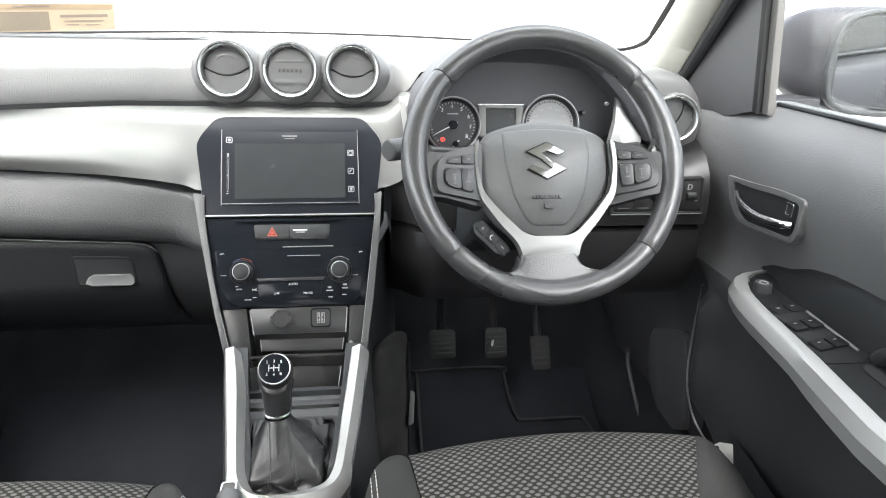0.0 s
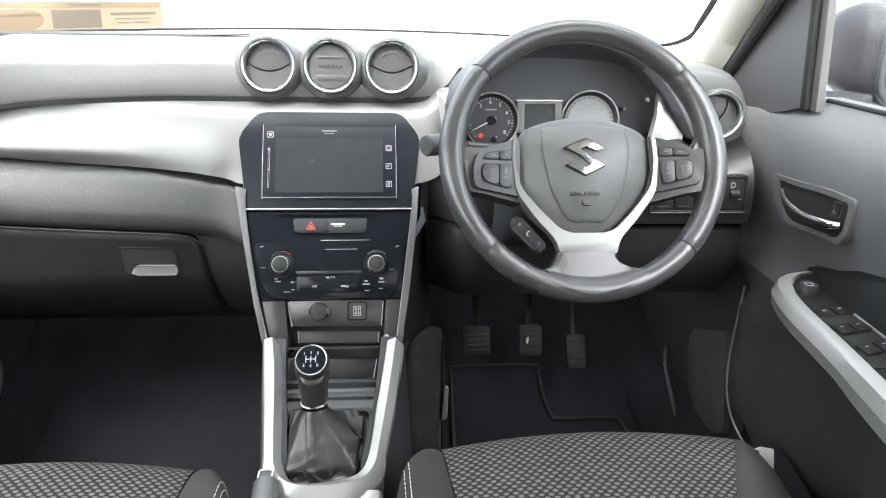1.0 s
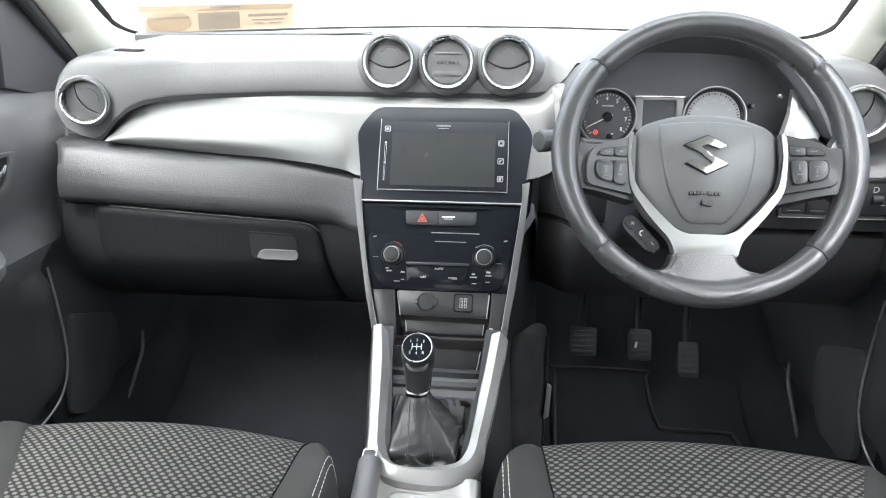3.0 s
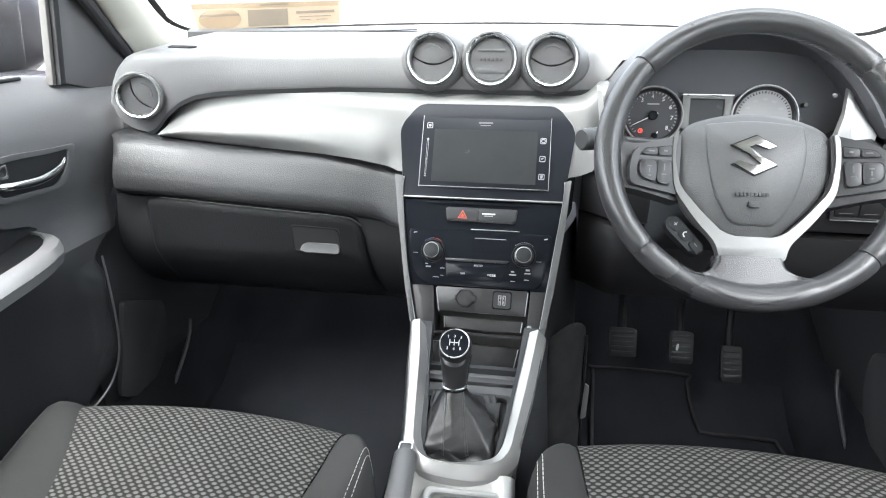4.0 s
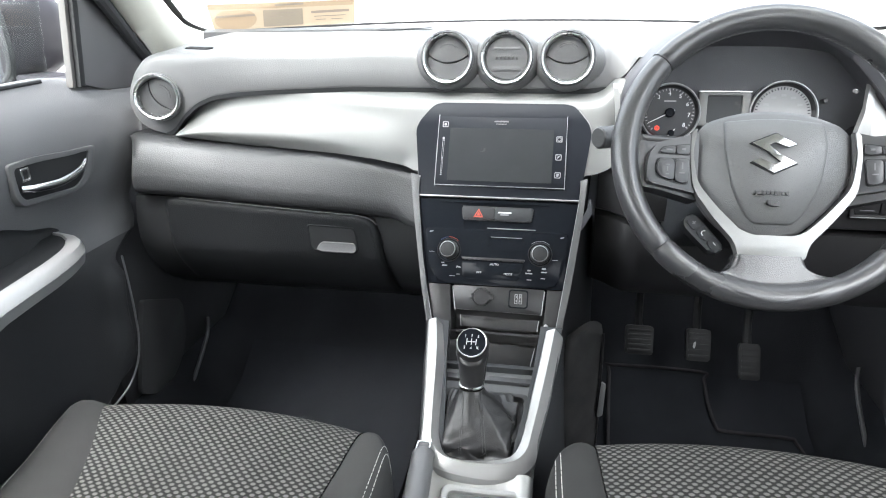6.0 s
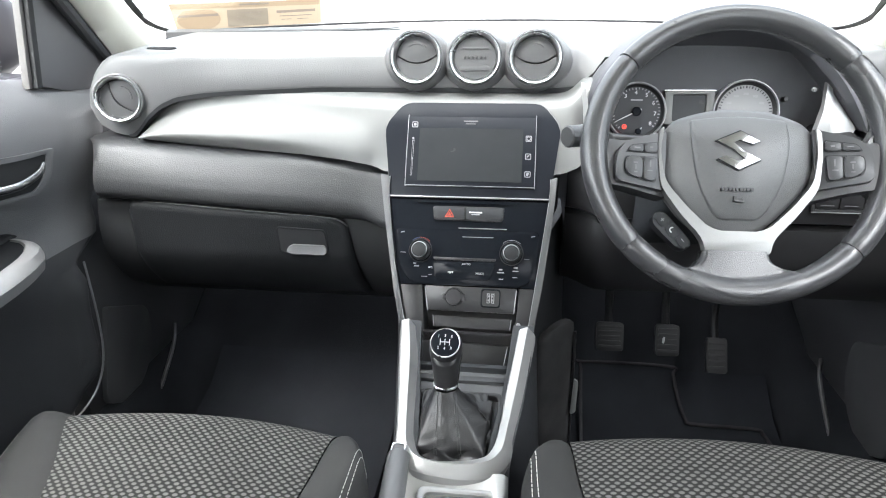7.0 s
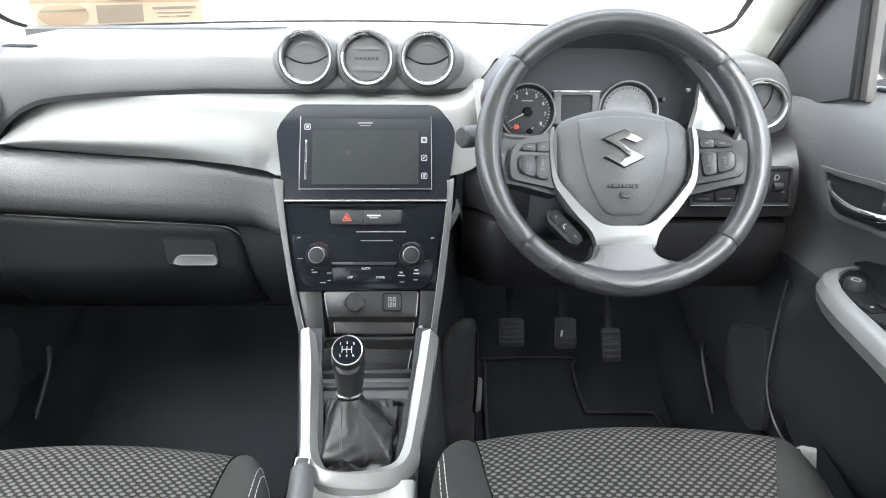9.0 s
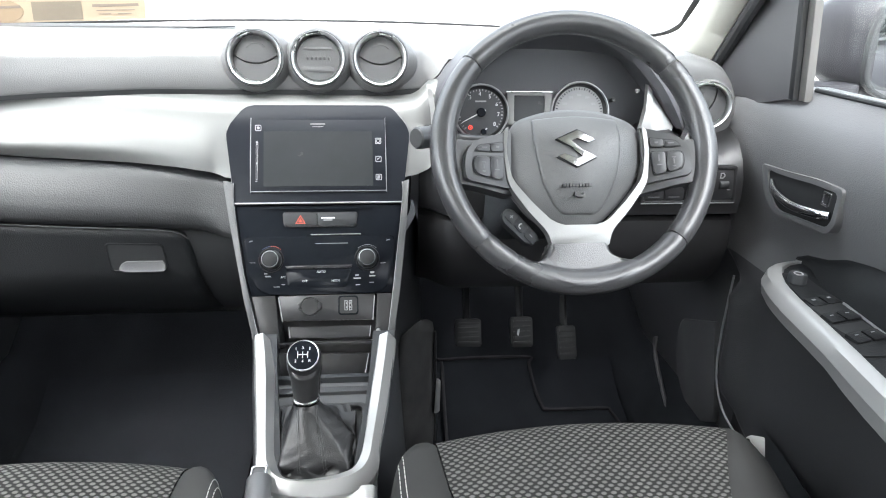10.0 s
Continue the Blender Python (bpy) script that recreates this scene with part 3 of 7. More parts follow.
for i in range(41):
    u = i / 40
    x = lerp(-0.578, -0.197, u)
    zt = table(x, [(-0.578, 0.560), (-0.568, 0.5695), (-0.555, 0.5715), (-0.40, 0.5625), (-0.235, 0.5545), (-0.218, 0.551), (-0.207, 0.543), (-0.200, 0.533), (-0.197, 0.520)])
    row = []
    for j in range(23):
        z = lerp(0.388, zt, j / 22)
        rim = max(1 - min(x + 0.578, -0.197 - x) / 0.010, 1 - (zt - z) / 0.007, 0.0)
        y = 0.927 + 0.060 * (max(0.485 - z, 0) / 0.095) ** 1.5 + 0.006 * rim ** 2
        row.append((x + 0.020 * u ** 3 * (zt - z) / 0.14, y, z))
    rows.append(row)
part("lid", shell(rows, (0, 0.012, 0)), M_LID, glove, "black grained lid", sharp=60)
# highlight on the lid's upper edge, drawn as a thin paler tube
line = [(-0.545, 0.928, 0.571), (-0.45, 0.9275, 0.5655), (-0.40, 0.927, 0.5625), (-0.30, 0.927, 0.5570), (-0.235, 0.9275, 0.5530), (-0.212, 0.929, 0.5480), (-0.199, 0.931, 0.537)]
part("lid_edge", tube(catmull(line, 6), 0.0012, 6), M_VENT, glove, "paler line for the edge's highlight")
recess = rounded([(-0.320, 0.535), (-0.236, 0.532), (-0.232, 0.487), (-0.318, 0.487)], 0.008)
FACE = Matrix(((1, 0, 0, 0), (0, 0, -1, 0.9285), (0, 1, 0, 0), (0, 0, 0, 1)))
rec_i = rounded([(-0.317, 0.532), (-0.239, 0.529), (-0.235, 0.490), (-0.315, 0.490)], 0.007)
part("handle_recess", ringplate(recess, rec_i, 0, 0.0030, 0.001), M_LID, glove, "", FACE)
part("recess_back", prism(rec_i, 0, 0.0018), M_RUBBER, glove, "", FACE)
rows = []
for i in range(17):
    t = i / 16
    x = lerp(-0.3035, -0.2365, t)
    z = lerp(0.4960, 0.4955, t)
    s = 0.45 + 0.55 * min(smooth(t / 0.12), smooth((1 - t) / 0.05))
    rows.append([(x + 0.003 * (1 - t), 0.927, z + 0.0095 * s), (x + 0.002 * (1 - t), 0.9248, z + 0.0080 * s), (x, 0.9218, z - 0.0035 * s), (x, 0.9205, z - 0.0060 * s), (x, 0.9212, z - 0.0078 * s), (x, 0.927, z - 0.0085 * s)])
part("handle", grid(rows, close=True, cap=True), M_POD, glove, "dark grey pull handle")

# driver's side: lower panel, knee panel
rows = []
for i in range(30):
    x = lerp(0.148, 0.648, i / 29)
    back = 0.05 * (1 - smooth((x - 0.148) / 0.06))
    e = smooth((0.648 - x) / 0.02)
    zt = table(x, [(0.13, 0.64), (0.17, 0.662), (0.48, 0.662), (0.505, 0.695), (0.552, 0.70), (0.57, 0.678), (0.60, 0.682), (0.648, 0.700)])
    row = [(x, 1.05, zt), (x, 0.985, zt), (x, 0.965, zt - 0.004), (x, 0.935, lerp(zt, 0.60, 0.2)), (x, 0.915, 0.655), (x, 0.905, 0.63), (x, 0.902, 0.60), (x, 0.905, 0.575),
           (x, 0.925, 0.567), (x, 0.915, 0.56), (x, 0.91, 0.52), (x, 0.925, 0.47), (x, 0.96, 0.43), (x, 1.08, 0.42), (x, 1.2, 0.5)]
    rows.append([(a, min(b + back, 1.2), c) for a, b, c in row])
part("driver_panel", grid(rows, close=True, cap=True), M_SATIN, dash, "black lower panel on the driver's side", sharp=40)

# silver wedge between the instrument hood and the end vent, and a fin by the stack
UPRIGHT = Matrix(((1, 0, 0, 0), (0, 0, -1, 0), (0, 1, 0, 0), (0, 0, 0, 1)))


def leaning(outline, y0, z0, name, label, slope=0.25):
    """A trim plate over an (x, z) outline that leans away from the seats towards its top."""
    bm = prism(outline, 0, 0.012, 0.002)
    for v in bm.verts:
        x, z, d = v.co
        v.co = (x, y0 + (z - z0) * slope - d, z - d * 0.4)
    return part(name, bm, M_LITSILVER, dash, label)


leaning(rounded([(0.511, 0.759), (0.551, 0.705), (0.547, 0.694), (0.526, 0.692), (0.512, 0.70)], 0.002), 0.976, 0.692, "silver_wedge", "silver trim wedge")
leaning(rounded([(0.505, 0.766), (0.5125, 0.763), (0.514, 0.73), (0.511, 0.695), (0.494, 0.695), (0.503, 0.73)], 0.002), 0.971, 0.695, "silver_fin", "silver trim fin")
leaning(rounded([(0.1600, 0.762), (0.1680, 0.760), (0.1740, 0.72), (0.176, 0.70), (0.167, 0.70), (0.166, 0.72)], 0.002), 0.960, 0.70, "silver_fin", "silver trim fin")


# ---- round vents ----
def round_vent(at, name, label, kind, tilt=0.0, face=False, r=0.0415):
    k = r / 0.0415
    root = thing(name, at.translation, label, "air vent" if not face else "trim badge", "round dashboard vents" if not face else "")
    part("rim", lathe([(0.0385 * k, 0.0), (0.0405 * k, 0.004), (0.0425 * k, 0.003), (0.0435 * k, -0.004), (0.0435 * k, -0.02), (0.038 * k, -0.02), (0.0385 * k, 0.0)], 64), M_VENT if not tilt else M_DASH, root, "dark rim", at)
    part("chrome_ring", lathe([(0.0332 * k, -0.005), (0.0345 * k, 0.000), (0.0352 * k, 0.0030), (0.0365 * k, 0.0050), (0.0385 * k, 0.0062), (0.0394 * k, 0.0050), (0.0399 * k, 0.002), (0.0397 * k, -0.003), (0.0332 * k, -0.006), (0.0332 * k, -0.005)], 64), M_CHROMED, root, "bright satin chrome ring", at)
    turn = at @ pose(0, 0, 0, 0, 0, tilt)
    if face:
        part("disc", lathe([(0.0335 * k, -0.012), (0.0335 * k, -0.004), (0.031 * k, -0.002), (0.0, -0.002)], 64), M_VENT, root, "plain dark grey disc", at)
        part("inset_plate", prism(rounded([(-0.024, -0.020), (0.024, -0.020), (0.022, -0.012), (0.012, -0.0105), (-0.012, -0.0105), (-0.022, -0.012)], 0.003), -0.002, -0.0012, 0.0004), M_VENT, root, "", at)
        part("lower_plate", prism(rounded([(-0.022, 0.0125), (0.022, 0.0125), (0.020, 0.0165), (-0.020, 0.0165)], 0.002), -0.002, -0.0012, 0.0004), M_VENT, root, "", at)
        bars = []
        for i in range(6):
            bars.append(prism(box2(0.0034, 0.0046, (i - 2.5) * 0.0062, 0.0002), -0.002, -0.0012, 0.0003))
        part("raised_mark", merge(bars), M_SATIN, root, "small raised bars", at)
        return root
    # two flaps that meet in a curved line, the upper one bulging
    def flap(lower):
        n = 28
        rows = []
        for i in range(n + 1):
            u = lerp(-1, 1, i / n)
            half = 0.0333 * k
            x = u * half
            arc = math.sqrt(max(half * half - x * x, 0))
            seam = (-0.0075 + 0.0135 * u * u) * k
            seam = max(min(seam, arc - 0.0002), -arc + 0.0002)
            lo, hi = (-arc, seam - 0.0012) if lower else (seam + 0.0012, arc)
            if hi < lo:
                hi = lo = (hi + lo) / 2
            row = []
            for j in range(9):
                t = j / 8
                y = lerp(lo, hi, t)
                z = -0.008 + 0.004 * (1 - u * u) * (math.sin(math.pi * (0.2 + 0.6 * t)) if not lower else (1 - t) * 0.4 + 0.4 * t)
                row.append((x, y, z))
            rows.append(row)
        return shell(rows, (0, 0, -0.004))
    part("upper_flap", flap(False), M_VENT, root, "", turn, sharp=50)
    part("lower_flap", flap(True), M_VENT, root, "", turn, sharp=50)
    part("cavity", lathe([(0.0338 * k, -0.014), (0.0338 * k, -0.0135), (0.0, -0.0135)], 32), M_RUBBER, root, "", turn)
    # raised crescent on the upper flap
    pts = [(0.017 * k * math.sin(a), 0.0065 * k + 0.0155 * k * math.cos(a), -0.0045) for a in [radians(-52 + 8 * i) for i in range(14)]]
    part("flap_tab", tube(pts, 0.0015, 8, 0.6), M_VENT, root, "", turn)
    return root


def pod(at, parent):
    """Flared housing behind a vent, set into the pad."""
    bm = lathe([(0.0422, 0.0), (0.0436, -0.0015), (0.0452, -0.0040), (0.0475, -0.0085), (0.0515, -0.0150), (0.0570, -0.026), (0.0600, -0.042), (0.0590, -0.08), (0.052, -0.13), (0.030, -0.18), (0.006, -0.21)], 72)
    for v in bm.verts:                              # flattened above and below, flared to the sides
        k = min(max((-v.co.z - 0.004) / 0.03, 0), 1)
        r = max(math.hypot(v.co.x, v.co.y), 1e-6)
        v.co.y *= 1 - k * (1 - 0.0445 / max(r, 0.0445))
    return part("vent_housing", bm, M_DASH, parent, "flared vent housing", at, sharp=60)


for x in (-0.0925, 0.0, 0.0925):
    at = VENTS @ Matrix.Translation((x, 0, 0))
    pod(at, dash)
    if x == 0:
        round_vent(at, "round_badge_disc", "round dark grey blanking disc in a chrome ring between two vents", "badge", face=True)
    else:
        round_vent(at, "air_vent", "round dashboard air vent with chrome ring and closed flaps", "vent")
for s, tilt in ((-1, -55), (1, 55)):
    at = pose(-0.5725 if s < 0 else 0.596, 0.9575, 0.7345, 84, 0, s * -15)
    round_vent(at, "air_vent", "round end air vent with chrome ring by the door", "vent", tilt=tilt, r=0.0375)
# demister outlets at the ends of the pad
for s in (-1, 1):
    dem = thing("demister_outlet", (s * 0.50, 0.997, 0.806), "narrow black demister slot in the dashboard top", "air vent", "demister outlets")
    m = pose(s * 0.518, 1.018, 0.8070, 2.0, 0, s * 10)
    part("backing", prism(rounded(box2(0.050, 0.018), 0.006), -0.004, 0.0006), M_RUBBER, dem, "black backing", m)
    for i in range(3):
        part("slat", prism(box2(0.046, 0.0010, 0, -0.005 + i * 0.005), 0.0004, 0.0016), M_SATIN, dem, "", m)

# ---- centre stack ----
stack = thing("centre_stack", (0, 0.88, 0.5), "gloss black centre stack with silver edge strips", "centre stack")
bez = rounded([(-0.122, 0.0575), (-0.1355, 0.162), (-0.131, 0.176), (-0.107, 0.206), (0.106, 0.206), (0.130, 0.176), (0.1345, 0.162), (0.121, 0.0575)],
              [0.001, 0.02, 0.01, 0.012, 0.012, 0.01, 0.02, 0.001])
part("screen_fascia", prism(bez, -0.08, 0.0035, 0.002), M_BEZEL, stack, "blue-black gloss fascia", STACK)
low = [(-0.1215, 0.0545), (0.1205, 0.0545), (0.108, -0.045), (0.1038, -0.0765), (-0.0990, -0.0765), (-0.106, -0.045)]
part("lower_fascia", prism(low, -0.08, 0.0015, 0.001), M_GLOSS, stack, "piano black lower fascia", STACK)
lip = [STACK @ Vector((p[0], p[1], 0.0022)) for p in bez if p[1] > 0.09]
part("silver_lip", tube([lip[0] - Vector((0, 0, 0.0))] + lip[1:], 0.0014, 8), M_SILVER, stack, "thin silver lip round the fascia")
part("chrome_line", prism([(-0.1222, 0.0565), (0.1212, 0.0565), (0.1210, 0.0590), (-0.1224, 0.0590)], -0.002, 0.005, 0.0008), M_LITSILVER, stack, "thin bright line", STACK)
# grey-silver strips running down the stack's edges
for pts, nm in (([(-0.123, 0.088), (-0.1225, 0.055), (-0.108, -0.045), (-0.0865, -0.140), (-0.0945, -0.140), (-0.108, -0.082), (-0.127, 0.022), (-0.1385, 0.092)], "l"),
                ([(0.1215, 0.088), (0.1205, 0.055), (0.108, -0.045), (0.0955, -0.140), (0.1035, -0.140), (0.114, -0.076), (0.1265, 0.026), (0.132, 0.092)], "r")):
    part("edge_strip", prism(rounded(pts, 0.003), -0.10, 0.007, 0.003), M_STRIP, stack, "grey satin edge strip", STACK)
    inner = pts[:4]
    part("bright_edge", tube([STACK @ Vector((p.x, p.y, 0.0062)) for p in catmull([(q[0], q[1], 0) for q in inner], 6)], 0.0008, 6), M_SILVERD, stack, "bright inner edge")

# infotainment screen
head = thing("infotainment_screen", STACK @ Vector((0, 0.13, 0.004)), "switched-off touchscreen unit with thin chrome frame", "touchscreen")
so = rounded([(-0.0995, 0.0745), (0.0975, 0.0745), (0.0975, 0.184), (-0.0995, 0.184)], 0.002)
part("panel", prism(so, 0.002, 0.0055, 0.001), M_BEZEL, head, "black glass panel", STACK)
# chrome: base and the two sides, thickest half-way up
part("chrome_base", prism(box2(0.196, 0.0010, -0.0008, 0.0750), 0.003, 0.0064, 0.0003), M_SILVERD, head, "chrome base line", STACK)
for s, x in ((-1, -0.0990), (1, 0.0975)):
    o = [(x - s * 0.0002, 0.0735), (x + s * 0.0008, 0.0735), (x + s * 0.0010, 0.095), (x + s * 0.0011, 0.135), (x + s * 0.0006, 0.150), (x + s * 0.0004, 0.186), (x - s * 0.0004, 0.186)]
    part("chrome_side", prism(o, 0.003, 0.0066, 0.0003), M_SILVERD, head, "chrome side line", STACK)
part("display", prism(rounded(box2(0.159, 0.083, -0.0012, 0.1237), 0.001), 0.0055, 0.0060), M_SCREEN, head, "grey unlit display", STACK)


def icon(x, y, s, parent, mat=M_LEGEND):
    o = rounded(box2(s, s, x, y), s * 0.2, 3)
    i = rounded(box2(s * 0.76, s * 0.76, x, y), s * 0.15, 3)
    return part("touch_key", ringplate(o, i, 0.0055, 0.0062), mat, parent, "small outlined touch key", STACK)


icon(-0.0885, 0.1705, 0.0092, head)
part("key_mark", prism(circle(0.0022, 14, -0.0885, 0.1705), 0.0055, 0.0062), M_LEGEND, head, "", STACK)
for v, kind in ((0.1505, 0), (0.1227, 1), (0.0952, 2)):
    icon(0.0868, v, 0.0092, head)
    if kind == 0:
        part("key_mark", ringplate(circle(0.0032, 18, 0.0868, v), circle(0.0021, 18, 0.0868, v), 0.0055, 0.0062), M_LEGEND, head, "", STACK)
    else:
        part("key_mark", prism([(0.0845, v - 0.0025), (0.0880, v + (0.0005 if kind == 1 else -0.0025)), (0.0893, v + 0.0028), (0.0850, v + (0.0025 if kind == 2 else 0.001))], 0.0055, 0.0062), M_LEGEND, head, "", STACK)
sl = [(-0.0916, 0.0925), (-0.0896, 0.0925), (-0.0886, 0.146), (-0.0916, 0.146)]
part("volume_slider", ringplate(rounded(sl, 0.0006, 2), rounded([(-0.0912, 0.0935), (-0.0900, 0.0935), (-0.0891, 0.145), (-0.0911, 0.145)], 0.0004, 2), 0.0055, 0.0061), M_LEGEND, head, "thin slider outline", STACK)
part("slider_mark", prism(circle(0.0018, 12, -0.0902, 0.1485), 0.0055, 0.0062), M_LEGEND, head, "", STACK)
part("slider_mark", prism(box2(0.0028, 0.0011, -0.0908, 0.0905), 0.0055, 0.0062), M_LEGEND, head, "", STACK)
part("slider_mark", prism(circle(0.0014, 12, -0.0904, 0.117), 0.0055, 0.0062), M_LEGEND, head, "", STACK)
part("brand_bar", prism(box2(0.022, 0.0022, -0.002, 0.1765), 0.0055, 0.0059), M_LEGDIM, head, "dim printed bar", STACK)
part("brand_bar", prism(box2(0.016, 0.0012, -0.002, 0.1725), 0.0055, 0.0059), M_LEGDIM, head, "", STACK)

# hazard switch bar
haz = thing("hazard_switch", STACK @ Vector((-0.003, 0.036, 0.002)), "black hazard switch bar with red triangle and airbag indicator", "switch")
part("bezel", prism(rounded([(-0.0545, 0.0442), (0.0548, 0.0440), (0.0525, 0.0220), (-0.0520, 0.0225)], 0.005), 0.0005, 0.003, 0.001), M_SATIN, haz, "", STACK)
part("button", prism(rounded([(-0.0528, 0.0428), (-0.0045, 0.0427), (-0.0045, 0.0238), (-0.0508, 0.0238)], 0.004), 0.002, 0.0058, 0.0012), M_DARK, haz, "dark grey push button", STACK)
part("indicator", prism(rounded([(-0.0035, 0.0427), (0.0533, 0.0425), (0.0510, 0.0233), (-0.0035, 0.0237)], 0.004), 0.002, 0.0050, 0.0012), M_DARK, haz, "", STACK)
tri_o = [(-0.0355, 0.0265), (-0.0205, 0.0265), (-0.0280, 0.0398)]
tri_i = [(-0.0330, 0.0281), (-0.0230, 0.0281), (-0.0280, 0.0370)]
part("triangle", ringplate(tri_o, tri_i, 0.0058, 0.0062), M_RED, haz, "red warning triangle", STACK)
tri_s = [(-0.0312, 0.0290), (-0.0248, 0.0290), (-0.0280, 0.0347)]
part("triangle", prism(tri_s, 0.0058, 0.0062), M_RED, haz, "", STACK)
part("printed_bar", prism(box2(0.0200, 0.0022, 0.0115, 0.0350), 0.005, 0.0053), M_WHITE, haz, "white printed bar", STACK)
part("printed_bar", prism(box2(0.0130, 0.0018, 0.0115, 0.0318), 0.005, 0.0053), M_LEGEND, haz, "", STACK)
part("gloss_shelf", prism(rounded([(-0.085, 0.0505), (0.080, 0.0505), (0.070, 0.0485), (-0.076, 0.0485)], 0.001), 0.001, 0.0045, 0.0008), M_GLOSS, haz, "", STACK)

# climate panel
clim = thing("climate_panel", STACK @ Vector((0, -0.03, 0.002)), "gloss black climate control panel with two rotary knobs", "control panel")
co = rounded([(-0.110, 0.0085), (0.108, 0.0085), (0.104, -0.045), (0.092, -0.0745), (-0.084, -0.0745), (-0.1015, -0.045)], [0.008, 0.008, 0.02, 0.012, 0.012, 0.02])
part("face", prism(co, 0.0, 0.0048, 0.0022, 3), M_GLOSS, clim, "gloss black face", STACK)
part("display_window", prism(rounded([(-0.009, -0.0045), (0.045, -0.0045), (0.0438, -0.0222), (-0.008, -0.0222)], 0.003), 0.0045, 0.0050), M_GLOSS, clim, "dark display window", STACK)
part("slot_lip", prism(rounded(box2(0.0730, 0.0010, 0.0226, 0.0108), 0.0006), 0.0015, 0.0048, 0.0004), M_CHROMED, clim, "bright slot edge", STACK)
part("slot_lip", prism(rounded(box2(0.0470, 0.0010, 0.0163, -0.0027), 0.0004), 0.0045, 0.0058, 0.0003), M_SILVERD, clim, "", STACK)
part("ledge", prism(rounded([(-0.050, -0.0345), (0.046, -0.0345), (0.044, -0.0385), (-0.048, -0.0385)], 0.0015), 0.004, 0.0075, 0.0012), M_SATIN, clim, "", STACK)
part("button_bank", prism(rounded([(-0.050, -0.0405), (0.046, -0.0405), (0.036, -0.0675), (-0.046, -0.0675)], 0.006), 0.004, 0.0062, 0.0015), M_GLOSS, clim, "", STACK)
for x in (-0.0695, 0.0676):
    at = STACK @ Matrix.Translation((x, -0.0255, 0.0045))
    knob = part("knob", lathe([(0.0150, 0.0), (0.0150, 0.0015), (0.0128, 0.003), (0.0122, 0.013), (0.0112, 0.0155), (0.0098, 0.0162), (0.0, 0.0160)], 40), M_RUBBER, clim, "black rotary knob", at)
    ring = part("knob_ring", lathe([(0.0119, 0.0138), (0.0121, 0.0147), (0.0117, 0.0160), (0.0110, 0.0164), (0.0108, 0.0158), (0.0119, 0.0138)], 40), M_SILVERD, knob, "bright knob ring", at)
    part("skirt", lathe([(0.0160, 0.0), (0.0175, 0.0012), (0.0185, 0.0)], 40), M_SATIN, clim, "", at)
    marks_r, marks_b, marks_w = [], [], []
    for i in range(9):
        a = radians(128 - i * 9.5)
        p = (0.0200 * math.cos(a), 0.0200 * math.sin(a))
        o = [(p[0] + q * math.cos(a + 1.5708) + w * math.cos(a), p[1] + q * math.sin(a + 1.5708) + w * math.sin(a)) for q, w in ((-0.0012, -0.0004), (0.0012, -0.0004), (0.0012, 0.0004), (-0.0012, 0.0004))]
        (marks_w if x > 0 else marks_b if i < 4 else marks_r).append(prism(o, 0.0, 0.0006))
    for lst, mt in ((marks_r, M_RED), (marks_b, M_BLUE), (marks_w, M_LEGEND)):
        if lst:
            part("dial_marks", merge(lst), mt, clim, "", at)
for txt, x, y, sz in (("AUTO", 0.0010, -0.0441, 0.0047), ("OFF", -0.0222, -0.0572, 0.0046), ("MODE", 0.0218, -0.0575, 0.0044), ("A/C", -0.0530, -0.0505, 0.0042)):
    lettering(txt, sz, STACK, x, y, 0.0064 if txt != "A/C" else 0.0052, M_WHITE, clim)
for x, y, w, h in ((-0.0745, -0.0492, 0.008, 0.0020), (-0.0775, -0.0452, 0.0045, 0.0018), (-0.062, -0.0645, 0.009, 0.0010), (-0.053, -0.0615, 0.005, 0.0010),
                   (0.0525, -0.0500, 0.0050, 0.0022), (0.0525, -0.0545, 0.0105, 0.0018), (0.0745, -0.0465, 0.0060, 0.0028), (0.0745, -0.0515, 0.0090, 0.0018),
                   (0.0535, -0.0640, 0.0065, 0.0012), (0.0735, -0.0610, 0.0065, 0.0012), (-0.096, -0.029, 0.008, 0.0008), (0.090, -0.033, 0.008, 0.0008)):
    part("button_mark", prism(box2(w, h, x, y), 0.0046, 0.0052), M_LEGEND, clim, "", STACK)
# small pale plates stand for the glints on the face's corners
for x, y in ((-0.0985, 0.0015), (0.0985, 0.0005)):
    part("corner_glint", prism(rounded([(x - 0.003, y - 0.001), (x + 0.003, y + 0.0005), (x + 0.003, y + 0.0017), (x - 0.002, y + 0.0012)], 0.0006), 0.0046, 0.0054, 0.0003), M_SILVERD, clim, "painted glint on a corner of the face", STACK)

# socket panel and tray below it
tray = thing("storage_tray", STACK @ Vector((0.008, -0.11, -0.01)), "black open storage tray with power socket and port above it", "tray")
part("socket_panel", prism(rounded([(-0.0600, -0.0775), (0.0775, -0.0775), (0.0745, -0.1145), (-0.0545, -0.1135)], 0.003), -0.02, 0.003, 0.0008), M_SATIN, tray, "", STACK)
for x0, x1 in ((-0.0600, -0.0542), (0.0772, 0.0742)):
    part("panel_edge", tube([STACK @ Vector((x0, -0.080, 0.0035)), STACK @ Vector((x1, -0.1150, 0.0035))], 0.0009, 6), M_SILVERD, tray, "thin grey edge")
